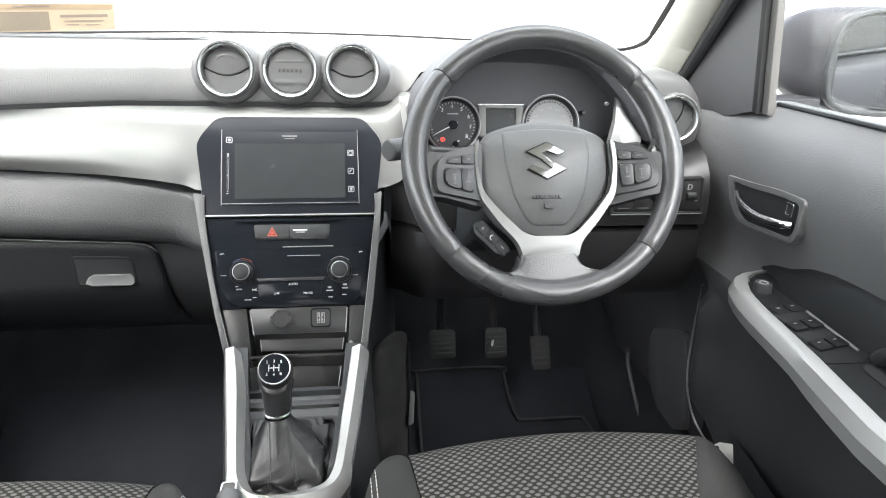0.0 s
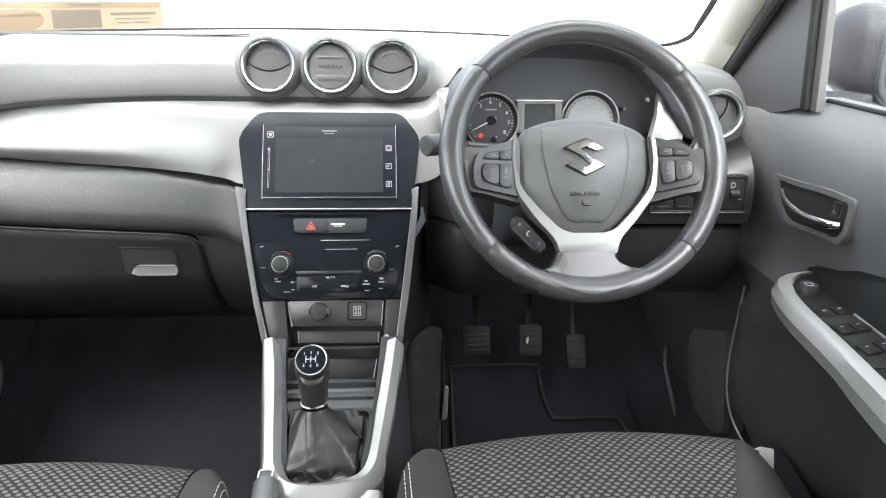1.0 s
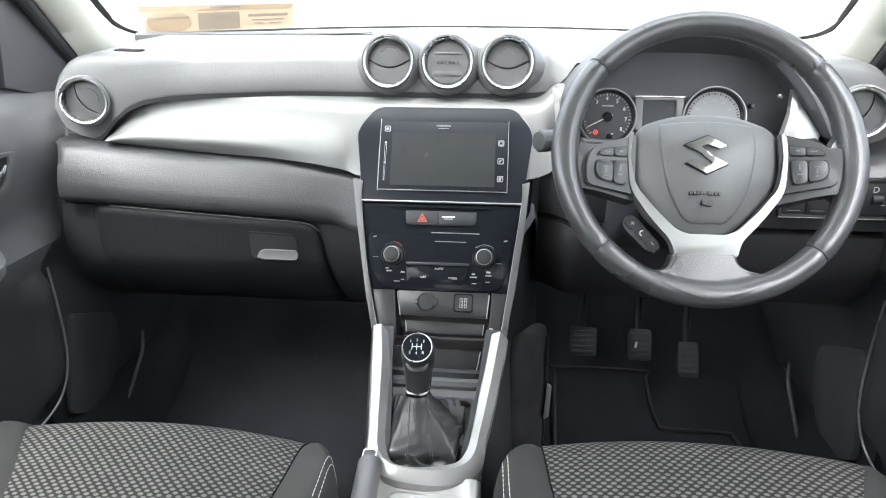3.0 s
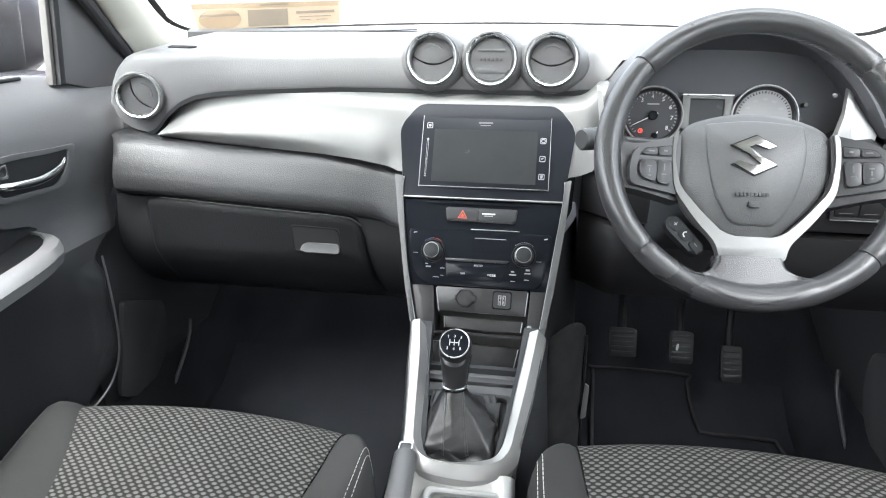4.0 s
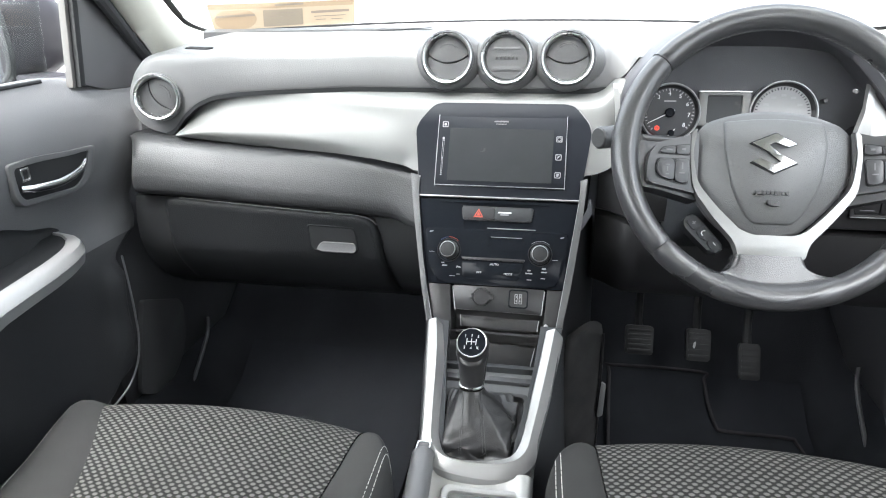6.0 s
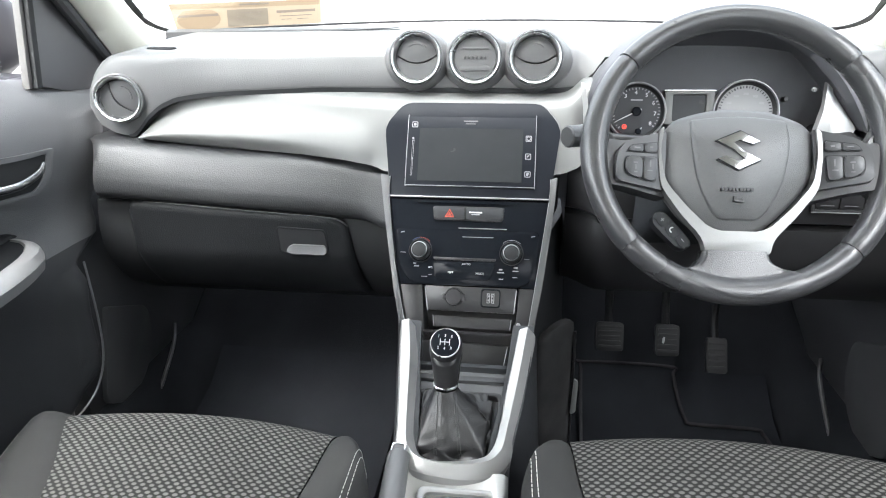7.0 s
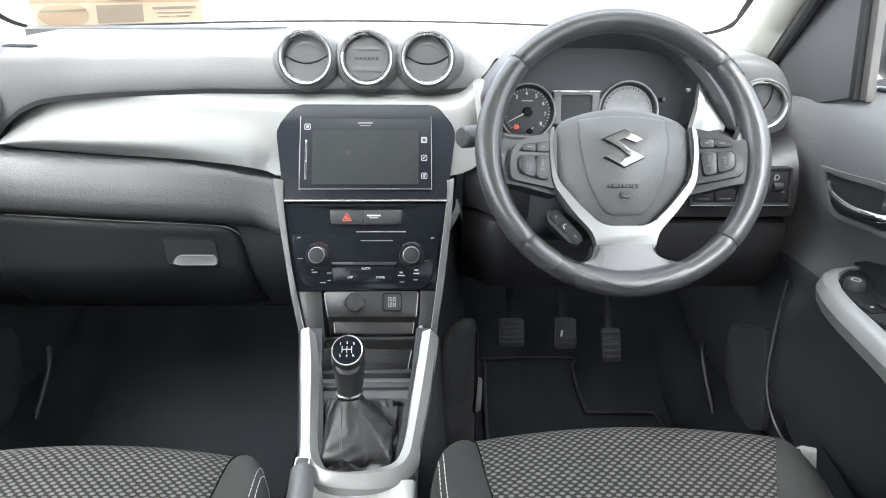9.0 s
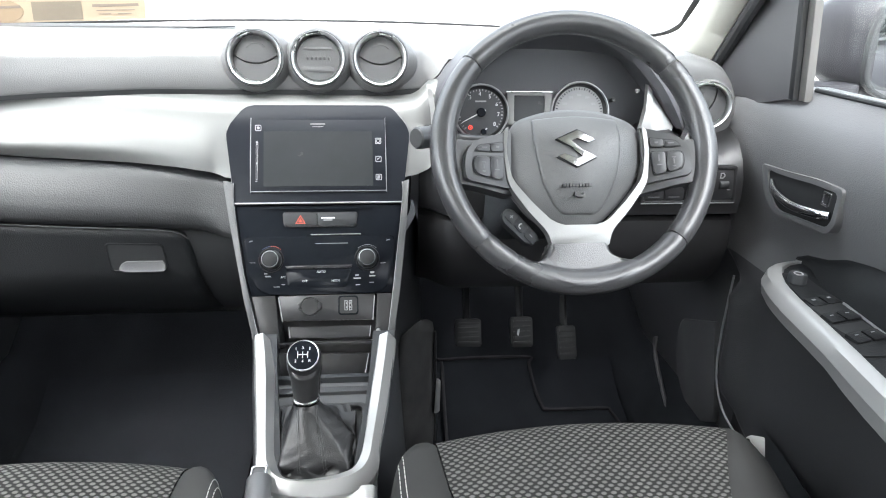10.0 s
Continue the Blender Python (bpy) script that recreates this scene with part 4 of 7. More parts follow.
socket = part("socket_cap", lathe([(0.0140, 0.0), (0.0140, 0.0020), (0.0132, 0.0028), (0.0127, 0.0014), (0.0118, 0.0014), (0.0114, 0.0036), (0.0, 0.0040)], 40), M_SATIN, tray, "closed round socket cap", STACK @ Matrix.Translation((-0.0154, -0.0935, 0.003)))
part("cap_tab", prism(rounded(box2(0.0060, 0.0110, 0.0135, 0.0), 0.0025), 0.0, 0.0032, 0.001), M_SATIN, socket, "", STACK @ Matrix.Translation((-0.0154, -0.0935, 0.003)))
part("cap_tab", prism(rounded(box2(0.0060, 0.0090, -0.0150, 0.0), 0.0025), 0.0, 0.0030, 0.001), M_SATIN, socket, "", STACK @ Matrix.Translation((-0.0154, -0.0935, 0.003)))
port = part("port_surround", ringplate(rounded(box2(0.0290, 0.0275, 0.0392, -0.0933), 0.005), rounded(box2(0.0250, 0.0235, 0.0392, -0.0933), 0.004), 0.0, 0.0055, 0.0008), M_GLOSS, tray, "square port surround", STACK)
part("port_plate", prism(rounded(box2(0.0250, 0.0235, 0.0392, -0.0933), 0.004), 0.0, 0.0042), M_SATIN, port, "", STACK)
for dx in (-0.0032, 0.0032):
    part("port_slot", ringplate(box2(0.0046, 0.0145, 0.0392 + dx, -0.0933), box2(0.0026, 0.0122, 0.0392 + dx, -0.0935), 0.004, 0.0050), M_LEGEND, port, "pale-edged slot", STACK)
    for dy in (-0.003, 0.003):
        part("port_contact", prism(box2(0.0016, 0.003, 0.0392 + dx * 0.8, -0.0933 + dy), 0.004, 0.0048), M_LEGEND, port, "", STACK)
# cheeks beside the panel, the flap and lip below it, the hollow behind
for o in ([(-0.0985, -0.0770), (-0.0645, -0.0770), (-0.0580, -0.152), (-0.084, -0.152)], [(0.0805, -0.0770), (0.1035, -0.0770), (0.096, -0.152), (0.0765, -0.152)]):
    part("cheek", prism(o, -0.08, 0.0005, 0.0008), M_SATIN, tray, "", STACK)
part("tray_back", prism([(-0.066, -0.110), (0.082, -0.110), (0.080, -0.225), (-0.066, -0.225)], -0.062, -0.050), M_SATIN, tray, "", STACK)
part("flap", prism(rounded([(-0.0475, -0.1215), (0.0715, -0.1230), (0.0695, -0.1395), (-0.0455, -0.1385)], 0.001), -0.02, -0.006, 0.0008), M_SATIN, tray, "dark flap", STACK)
part("shelf_lip", prism(rounded(box2(0.1360, 0.0034, 0.008, -0.1460), 0.0015), -0.045, 0.0, 0.0012), M_SATIN, tray, "satin black lip", STACK)
part("lower_wall", prism([(-0.062, -0.1600), (0.0690, -0.1630), (0.0640, -0.210), (-0.060, -0.210)], -0.03, -0.012, 0.001), M_SATIN, tray, "", STACK)
for x0, x1, y0, y1, zz in ((-0.0466, -0.0449, -0.1215, -0.1380, -0.0055), (0.0709, 0.0691, -0.1235, -0.1390, -0.0055), (0.0671, 0.0619, -0.1640, -0.1915, -0.0115)):
    part("tray_edge", tube([STACK @ Vector((x0, y0, zz)), STACK @ Vector((x1, y1, zz))], 0.0008, 6), M_SILVERD, tray, "thin grey edge")
part("fixing_cap", lathe([(0.0035, 0), (0.0035, 0.002), (0.002, 0.004), (0, 0.0042)], 16), M_LEGEND, tray, "small pale fixing cap", STACK @ Matrix.Translation((0.0815, -0.1310, 0.004)))

# ---- centre console ----
console = thing("centre_console", (0.005, 0.6, 0.2), "centre console with silver horseshoe rails round the gear lever", "centre console")


def rail_z(y):
    return 0.451 - 0.51 * (0.777 - y) if y > 0.6 else 0.361 - 0.30 * (0.60 - y)


def cx(y):
    """Middle of the console, and its half width, at y."""
    return lerp(0.0045, 0.0085, (y - 0.60) / 0.18)


def ribbon(path_in, path_out, top, skirt, name, mat, label, parent):
    rows = []
    for a, b in zip(path_in, path_out):
        za, zb = top(a), top(b)
        k = smooth((a[0] + 0.05) / 0.11)               # the crease wanders from the inner edge to the middle
        f = lerp(0.45, 0.52, k)
        at_ = lambda t: lerp(Vector(a), Vector(b), t)
        m1, m2, m3 = at_(f * 0.12), at_(f), at_(0.90)
        rows.append([(a[0], a[1], za - skirt), (a[0], a[1], za - lerp(0.012, 0.006, k)), (m1[0], m1[1], za - lerp(0.010, 0.003, k)), (m2[0], m2[1], lerp(za, zb, f) + 0.0012),
                     (m3[0], m3[1], zb - lerp(0.002, 0.009, k)), (b[0], b[1], zb - lerp(0.006, 0.013, k)), (b[0], b[1], zb - skirt)])
    return part(name, grid(rows, close=True, cap=True), mat, parent, label, sharp=22)


inner = catmull([(-0.064, 0.782, 0), (-0.053, 0.735, 0), (-0.049, 0.690, 0), (-0.0455, 0.645, 0), (-0.040, 0.622, 0), (-0.026, 0.6095, 0), (0.008, 0.6065, 0), (0.042, 0.6105, 0), (0.055, 0.622, 0), (0.062, 0.645, 0), (0.0685, 0.690, 0), (0.0765, 0.738, 0), (0.0825, 0.778, 0)], 6)
outer = catmull([(-0.0865, 0.782, 0), (-0.081, 0.735, 0), (-0.0745, 0.690, 0), (-0.0680, 0.640, 0), (-0.0635, 0.612, 0), (-0.040, 0.5915, 0), (0.008, 0.5865, 0), (0.050, 0.5930, 0), (0.076, 0.612, 0), (0.083, 0.645, 0), (0.0930, 0.690, 0), (0.1005, 0.738, 0), (0.1062, 0.778, 0)], 6)
ribbon([tuple(p) for p in inner], [tuple(p) for p in outer], lambda p: rail_z(p[1]) + 0.002, 0.05, "silver_rail", M_LITSILVER, "satin silver horseshoe rail", console)
# dark floor of the well with the raised gaiter frame
rows = []
for i in range(15):
    y = lerp(0.600, 0.744, i / 14)
    c = cx(y)
    half = lerp(0.054, 0.072, (y - 0.60) / 0.18)
    z = rail_z(y) - 0.030
    rows.append([(c - half - 0.008, y, z + 0.018), (c - half, y, z + 0.004), (c - half + 0.006, y, z), (c, y, z), (c + half - 0.006, y, z), (c + half, y, z + 0.004), (c + half + 0.008, y, z + 0.018)])
part("well", shell(rows, (0, 0, -0.01)), M_POD, console, "dark grey well round the gaiter", sharp=60)
WELL = Matrix.Translation((0.0065, 0.655, rail_z(0.655) - 0.0285)) @ pose(0, 0, 0, 27)
fo = rounded([(-0.0535, -0.054), (0.0500, -0.054), (0.0590, 0.058), (-0.0560, 0.058)], [0.018, 0.018, 0.010, 0.010], 6)
fi = rounded([(-0.0470, -0.048), (0.0440, -0.048), (0.0530, 0.052), (-0.0500, 0.052)], [0.016, 0.016, 0.008, 0.008], 6)
part("gaiter_frame", ringplate(fo, fi, 0.0, 0.010, 0.002), M_SATIN, console, "dark gaiter frame", WELL)
part("front_step", slab(-0.064, 0.078, 0.738, 0.747, 0.370, rail_z(0.74) - 0.022, 0.0015), M_DARK, console, "grey front step of the well")
part("front_ledge", slab(-0.062, 0.076, 0.722, 0.7385, 0.370, rail_z(0.73) - 0.0285, 0.0015), M_POD, console, "")
# outer flanks of the console
for s in (-1, 1):
    rows = []
    for i in range(20):
        y = lerp(0.30, 0.79, i / 19)
        if s < 0:
            xo = table(y, [(0.3, -0.070), (0.58, -0.064), (0.612, -0.066), (0.64, -0.0690), (0.69, -0.0750), (0.735, -0.0815), (0.79, -0.0870)])
        else:
            xo = table(y, [(0.3, 0.082), (0.58, 0.078), (0.612, 0.0775), (0.645, 0.0840), (0.69, 0.0935), (0.738, 0.0995), (0.79, 0.1045)])
        zt = rail_z(y) - 0.008 - 0.045 * smooth((0.615 - y) / 0.02)
        rows.append([(xo, y, zt), (xo + s * 0.004, y, zt - 0.02), (xo + s * 0.012, y, 0.25), (xo + s * 0.018, y, 0.10), (xo - s * 0.03, y, 0.10), (xo - s * 0.03, y, zt)])
    part("flank", grid(rows, close=True, cap=True), M_DARK, console, "black side panel", sharp=50)
    st = []
    for i in range(16):
        y = lerp(0.80, 1.10, i / 15)
        x = s * lerp(0.098, 0.150, smooth(i / 15)) + 0.006
        zt = min(0.5466 + (y - 0.8849) / 0.489 * 0.872 - 0.05, 0.54)
        st.append([(x, y, zt), (x + s * 0.008, y, 0.30), (x + s * 0.02, y, 0.08), (x - s * 0.012, y, 0.08), (x - s * 0.012, y, zt)])
    part("stack_flank", grid(st, close=True, cap=True), M_DARK, console, "black panel beside the footwell", sharp=50)
# rear deck: silver flank, cup holder and handbrake slot
rows = []
for i in range(14):
    y = lerp(0.30, 0.598, i / 13)
    z = rail_z(y)
    k = smooth((y - 0.572) / 0.026)
    rows.append([(-0.062, y, z - 0.03), (-0.060, y, z - 0.012), (-0.040, y, z - 0.026 + 0.016 * k), (0.0, y, z - 0.026 + 0.016 * k), (0.046, y, z - 0.025 + 0.015 * k), (0.062, y, z - 0.014 + 0.006 * k), (0.070, y, z - 0.008), (0.0765, y, z - 0.012), (0.0775, y, z - 0.05)])
part("rear_deck", shell(rows, (0, 0, -0.012)), M_LITSILVER, console, "satin silver rear deck", sharp=60)
cup = thing("cup_holder", (0.015, 0.50, 0.33), "rectangular tray with pale rim in the console", "tray")
CUP = Matrix.Translation((0.019, 0.516, rail_z(0.516) - 0.0225)) @ pose(0, 0, 0, 16.7)
co_ = rounded(box2(0.102, 0.144), 0.012)
ci_ = rounded(box2(0.084, 0.126), 0.008)
part("rim", ringplate(co_, ci_, 0.0, 0.007, 0.003), M_LITSILVER, cup, "bright rim", CUP)
part("bottom", prism(ci_, 0.0, 0.0008), M_SILVER, cup, "", CUP)

# gear lever
gear = thing("gear_lever", (0.0, 0.66, 0.36), "manual gear lever with round black knob and leather gaiter", "gear lever")
KN = Vector((-0.0092, 0.689, 0.472))
axis = Vector((0.006, -0.055, -0.11)).normalized()     # from the knob down the stalk
turn = Vector((0.0, -0.66, 0.75)).to_track_quat("Z", "Y").to_matrix().to_4x4()
TOP = Matrix.Translation(KN) @ turn @ Matrix.Scale(0.89, 4)
collar = Vector((-0.0095, 0.684, 0.417))
rows = []
up = (KN - collar).normalized()
side = Vector((1, 0, 0))
fwd = up.cross(side).normalized()
for t, rx, ry in ((0.0, 0.0150, 0.0150), (0.10, 0.0155, 0.0155), (0.30, 0.0168, 0.0170), (0.5, 0.0175, 0.0180), (0.68, 0.0192, 0.0200), (0.85, 0.0208, 0.0218), (1.0, 0.0213, 0.0222), (1.10, 0.0206, 0.0210), (1.17, 0.0191, 0.0184)):
    c = lerp(collar, KN, t)
    tilt_dir = lerp(up, turn.to_3x3() @ Vector((0, 0, 1)), min(max((t - 0.6) / 0.4, 0), 1)).normalized()
    f2 = tilt_dir.cross(side).normalized()
    if t > 1:
        c = KN + (turn.to_3x3() @ Vector((0, 0, 1))) * (t - 1) * 0.055
    rows.append([c + side * math.cos(a) * rx + f2 * math.sin(a) * ry for a in (2 * math.pi * i / 36 for i in range(36))])
part("knob", grid(rows, close=True, cap=True), M_SATIN, gear, "black satin knob", sharp=50)
part("knob_ring", lathe([(0.0208, 0.009), (0.0220, 0.0118), (0.0221, 0.0132), (0.0212, 0.0143), (0.0203, 0.0140), (0.0203, 0.009)], 48), M_CHROMED, gear, "chrome ring", TOP)
part("knob_cap", lathe([(0.0205, 0.0110), (0.0204, 0.0136), (0.0120, 0.0158), (0.0, 0.0165)], 48), M_GLOSS, gear, "gloss black domed cap", TOP)
for i, (ch, x, y) in enumerate((("1", -0.0105, 0.0095), ("3", 0.0, 0.0108), ("5", 0.0105, 0.0095), ("2", -0.0105, -0.0100), ("4", 0.0, -0.0108), ("R", 0.0105, -0.0100))):
    lettering(ch, 0.0056, TOP, x * 0.88, y * 0.86, 0.0160, M_WHITE, gear, "gear_number", 0.0005)
bars = [prism(box2(0.0010, 0.0090, x, 0.0), 0.0155, 0.0170) for x in (-0.0066, 0.0, 0.0066)] + [prism(box2(0.0140, 0.0010), 0.0155, 0.0171)]
part("gear_pattern", merge(bars), M_WHITE, gear, "white gear pattern", TOP)
# bright bands either side of the stalk and the collar
for s in (-1, 1):
    pts = [lerp(collar, KN, t) + side * s * r + fwd * 0.006 for t, r in ((0.05, 0.0150), (0.3, 0.0164), (0.5, 0.0172), (0.66, 0.0186), (0.78, 0.0200))]
    part("side_band", tube(catmull(pts, 4), 0.0016, 6), M_SATIN, gear, "glossy side band")
rows = [[collar + up * dz + side * math.cos(a) * r + fwd * math.sin(a) * r for a in (2 * math.pi * i / 32 for i in range(32))] for dz, r in ((-0.002, 0.0158), (-0.0006, 0.0168), (0.0010, 0.0168), (0.0022, 0.0150))]
part("collar_ring", grid(rows, close=True, cap=True), M_CHROMED, gear, "bright collar ring")
# gaiter: square frame below, round collar above, with folds
rows = []
nseg = 120
def frame_at(a):
    # point of the frame in the direction a
    d = Vector((math.cos(a), math.sin(a)))
    hx, hy = 0.0485, 0.050
    k = 1 / max(abs(d.x) / hx, abs(d.y) / hy)
    sq = d * k
    return WELL @ Vector((sq.x * 0.97 - 0.001, sq.y * 0.96 + 0.002, 0.006))


NJ = 30
mid0 = WELL @ Vector((-0.001, 0.002, 0.006))
for j in range(NJ + 1):
    t = j / NJ
    wide = table(t, [(0.0, 0.98), (0.05, 0.90), (0.12, 0.93), (0.25, 0.95), (0.40, 0.84), (0.52, 0.72), (0.64, 0.60), (0.76, 0.49), (0.88, 0.39), (1.0, 0.33)])
    row = []
    for i in range(nseg):
        a = 2 * math.pi * i / nseg
        b = frame_at(a)
        c = collar - up * 0.004 + side * math.cos(a) * 0.0160 + fwd * math.sin(a) * 0.0160
        on = lerp(mid0, collar - up * 0.004, t)
        # slack skin: hangs out from the axis, rounder towards the collar
        spoke = lerp(b - mid0, (c - collar + up * 0.004) * 2.9, smooth(t * 1.1))
        env = math.sin(math.pi * min(t * 1.04, 1)) ** 0.8
        fold = 0.035 * math.sin(3 * a + 0.7 + 2.1 * t) + 0.030 * (abs(math.sin(2 * a + 0.5 + 1.3 * t)) ** 0.5 - 0.7) + 0.012 * math.sin(8 * a - 1.1 + 5 * t)
        front = max(0.0, -math.sin(a))
        heap = math.exp(-((t - 0.14) / 0.08) ** 2)
        p = on + spoke * (wide + fold * env - 0.20 * heap * front * (0.5 + 0.5 * math.sin(5 * a + 1.2)))
        p = p + up * (0.010 * heap * front * math.sin(6 * a + 0.4) + 0.0022 * math.sin(40 * t + 5 * math.sin(2 * a + 0.6)) * (1 - t) ** 2)
        row.append(lerp(p, c, smooth((t - 0.90) / 0.10)))
    rows.append(row)
part("gaiter", grid(rows, close=True), M_BOOT, gear, "black leather gaiter with folds", sharp=80)
# stitched seams down the gaiter
for xt, xb in ((-0.0185, -0.0150), (0.0040, 0.0165)):
    st, line = [], []
    for j in range(3, NJ):
        want = lerp(xb, xt, smooth(j / NJ))
        ring = [Vector(p) for p in rows[j]]
        mid = sum(ring, Vector()) / len(ring)
        i = min((k for k in range(nseg // 2, nseg)), key=lambda k: abs(ring[k].x - want))
        p = ring[i]
        line.append((Vector((want, p.y, p.z)), (p - mid).normalized()))
    for off in (-0.0016, 0.0016):
        for (p, n), (q, _) in zip(line, line[1:]):
            sd = (q - p).cross(n).normalized() * off
            for k in range(2):
                s1, s2 = lerp(p, q, k / 2 + 0.08), lerp(p, q, k / 2 + 0.40)
                st.append(tube([s1 + n * 0.0008 + sd, s2 + n * 0.0008 + sd], 0.0005, 5))
    part("stitching", merge(st), M_DTHREAD, gear, "grey stitching")

corner = [WELL @ Vector(p) for p in ((0.018, 0.040, 0.016), (0.044, 0.044, 0.012), (0.043, 0.012, 0.014), (0.034, 0.020, 0.022))]
bm = bmesh.new()
f = bm.faces.new([bm.verts.new(p) for p in corner])
bmesh.ops.subdivide_edges(bm, edges=bm.edges[:], cuts=3, use_grid_fill=True)
ext = bmesh.ops.extrude_face_region(bm, geom=bm.faces[:])
bmesh.ops.translate(bm, vec=(0, 0, -0.004), verts=[v for v in ext["geom"] if isinstance(v, bmesh.types.BMVert)])
part("gaiter_corner", bm, M_BOOT, gear, "folded leather corner", sharp=60)
st = []
for off in (0.0, 0.003):
    a, b = corner[0] + Vector((off, 0, 0.0012)), corner[2] + Vector((-0.002 + off, 0, 0.0012))
    for i in range(9):
        st.append(tube([lerp(a, b, (i + 0.15) / 9), lerp(a, b, (i + 0.7) / 9)], 0.0006, 5))
part("stitching", merge(st), M_DTHREAD, gear, "grey stitching")

# handbrake
hb = thing("handbrake", (-0.058, 0.5, 0.33), "black handbrake lever with silver push button", "handbrake")
line = [Vector((-0.050, 0.28, 0.292)), Vector((-0.052, 0.42, 0.332)), Vector((-0.0545, 0.52, 0.350)), Vector((-0.0575, 0.590, 0.3625)), Vector((-0.0585, 0.604, 0.3650))]
part("grip", tube(catmull(line, 8), 0.0155, 20, 1.0, taper=lambda t: 1.06 - 0.16 * t if t < 0.95 else 0.90 - (t - 0.95) * 4.0), M_GRIP, hb, "smooth grey grip", sharp=50)
BT = Matrix.Translation((-0.0590, 0.604, 0.3700)) @ Vector((0.0, -0.10, 0.99)).to_track_quat("Z", "Y").to_matrix().to_4x4() @ pose(0, 0, 0, 0, 0, 180)
part("button", prism(rounded(box2(0.0185, 0.0240), 0.004), -0.012, 0.0010, 0.001), M_STRIP, hb, "grey push button", BT)
part("button_frame", ringplate(rounded(box2(0.0190, 0.0245), 0.004), rounded(box2(0.0135, 0.0185), 0.003), -0.010, 0.0035, 0.001), M_CHROME, hb, "bright button edge", BT)

# ---- instrument cluster and hood ----
clu = thing("instrument_cluster", (0.326, 1.0, 0.72), "instrument cluster with two chrome-ringed dials under a black hood", "instrument cluster")
arch_o = [(0.172, 0.680), (0.174, 0.735), (0.181, 0.757), (0.196, 0.780), (0.211, 0.797), (0.234, 0.820), (0.256, 0.835), (0.288, 0.844), (0.326, 0.848), (0.395, 0.843), (0.445, 0.833), (0.485, 0.812), (0.512, 0.788), (0.536, 0.760), (0.555, 0.730), (0.568, 0.700)]
arch_i = [(0.182, 0.680), (0.184, 0.735), (0.192, 0.755), (0.206, 0.776), (0.221, 0.793), (0.243, 0.813), (0.264, 0.826), (0.294, 0.834), (0.326, 0.837), (0.388, 0.833), (0.430, 0.823), (0.460, 0.806), (0.486, 0.783), (0.512, 0.756), (0.535, 0.726), (0.556, 0.698)]
ao = catmull([(x, 0, z) for x, z in arch_o], 5)
ai = catmull([(x, 0, z) for x, z in arch_i], 5)
rows = []
for o, i in zip(ao, ai):
    back_o = Vector((lerp(0.326, o.x, 0.9), 1.20, lerp(0.78, o.z, 0.40)))
    back_i = Vector((lerp(0.326, i.x, 0.97), 1.03, min(i.z, 0.80)))
    m = (Vector(o) + Vector(i)) / 2
    rows.append([back_o, lerp(back_o, Vector((o.x, 0.99, o.z)), 0.55) + Vector((0, 0, 0.008)), (o.x, 0.99, o.z), (o.x, 0.965, o.z - 0.001), (m.x, 0.957, m.z), (i.x, 0.962, i.z + 0.001), (i.x, 0.985, i.z), back_i])
part("hood", shell(rows, (0, 0.002, -0.002)), M_HOOD, clu, "matt black hood, lifted to a hazy grey", sharp=60)
bk = [(p.x, p.z) for p in ai if p.x < 0.555] + [(0.556, 0.60), (0.168, 0.60)]
part("backing", prism([(lerp(0.326, a, 0.99), b) for a, b in bk], 0, 0.004), M_HOOD, clu, "", Matrix.Translation((0, 1.022, 0)) @ UPRIGHT)
part("rear_shroud", slab(0.19, 0.63, 1.075, 1.085, 0.56, 0.78), M_DARK, clu, "")
CL = pose(0.326, 1.004, 0.714, 76)


def dial(x, y, r, face, name, label):
    at = CL @ Matrix.Translation((x, y, 0.0))
    d = part(name, lathe([(r * 0.93, -0.006), (r * 0.93, -0.002), (0.0, -0.002)], 56), face, clu, label, at)
    part("dial_ring", lathe([(r * 0.955, -0.003), (r * 0.965, 0.004), (r * 0.985, 0.007), (r * 1.015, 0.007), (r * 1.03, 0.004), (r * 1.035, -0.006), (r * 0.955, -0.006)], 56), M_SILVERD, d, "bright dial ring", at)
    part("dial_bezel", lathe([(r * 0.86, -0.0018), (r * 0.88, 0.001), (r * 0.955, 0.004), (r * 0.957, -0.002)], 56), M_SATIN, d, "", at)
    return d, at


tach, at = dial(-0.077, 0.0, 0.0430, M_DIAL, "tachometer", "black tachometer face with white numbers")
R = 0.0430
for i in range(0, 9):
    ang = radians(225 - i * 33.0)
    if i >= 3:
        lettering(str(i), 0.0088, at, 0.0285 * math.cos(ang), 0.0285 * math.sin(ang), -0.0016, M_WHITE, tach, "dial_number")
ticks = []
for i in range(0, 33):
    ang = radians(225 - i * 33.0 / 4)
    l0, w = (0.0335, 0.0006) if i % 4 else (0.0325, 0.0009)
    c, s = math.cos(ang), math.sin(ang)
    ticks.append(prism([(c * l0 - s * w, s * l0 + c * w), (c * l0 + s * w, s * l0 - c * w), (c * 0.0360 + s * w, s * 0.0360 - c * w), (c * 0.0360 - s * w, s * 0.0360 + c * w)], -0.002, -0.0012))
part("dial_ticks", merge(ticks), M_LEGEND, tach, "", at)
part("printed_bar", prism(box2(0.0175, 0.0022, 0.0, 0.0175), -0.002, -0.0014), M_LEGEND, tach, "", at)


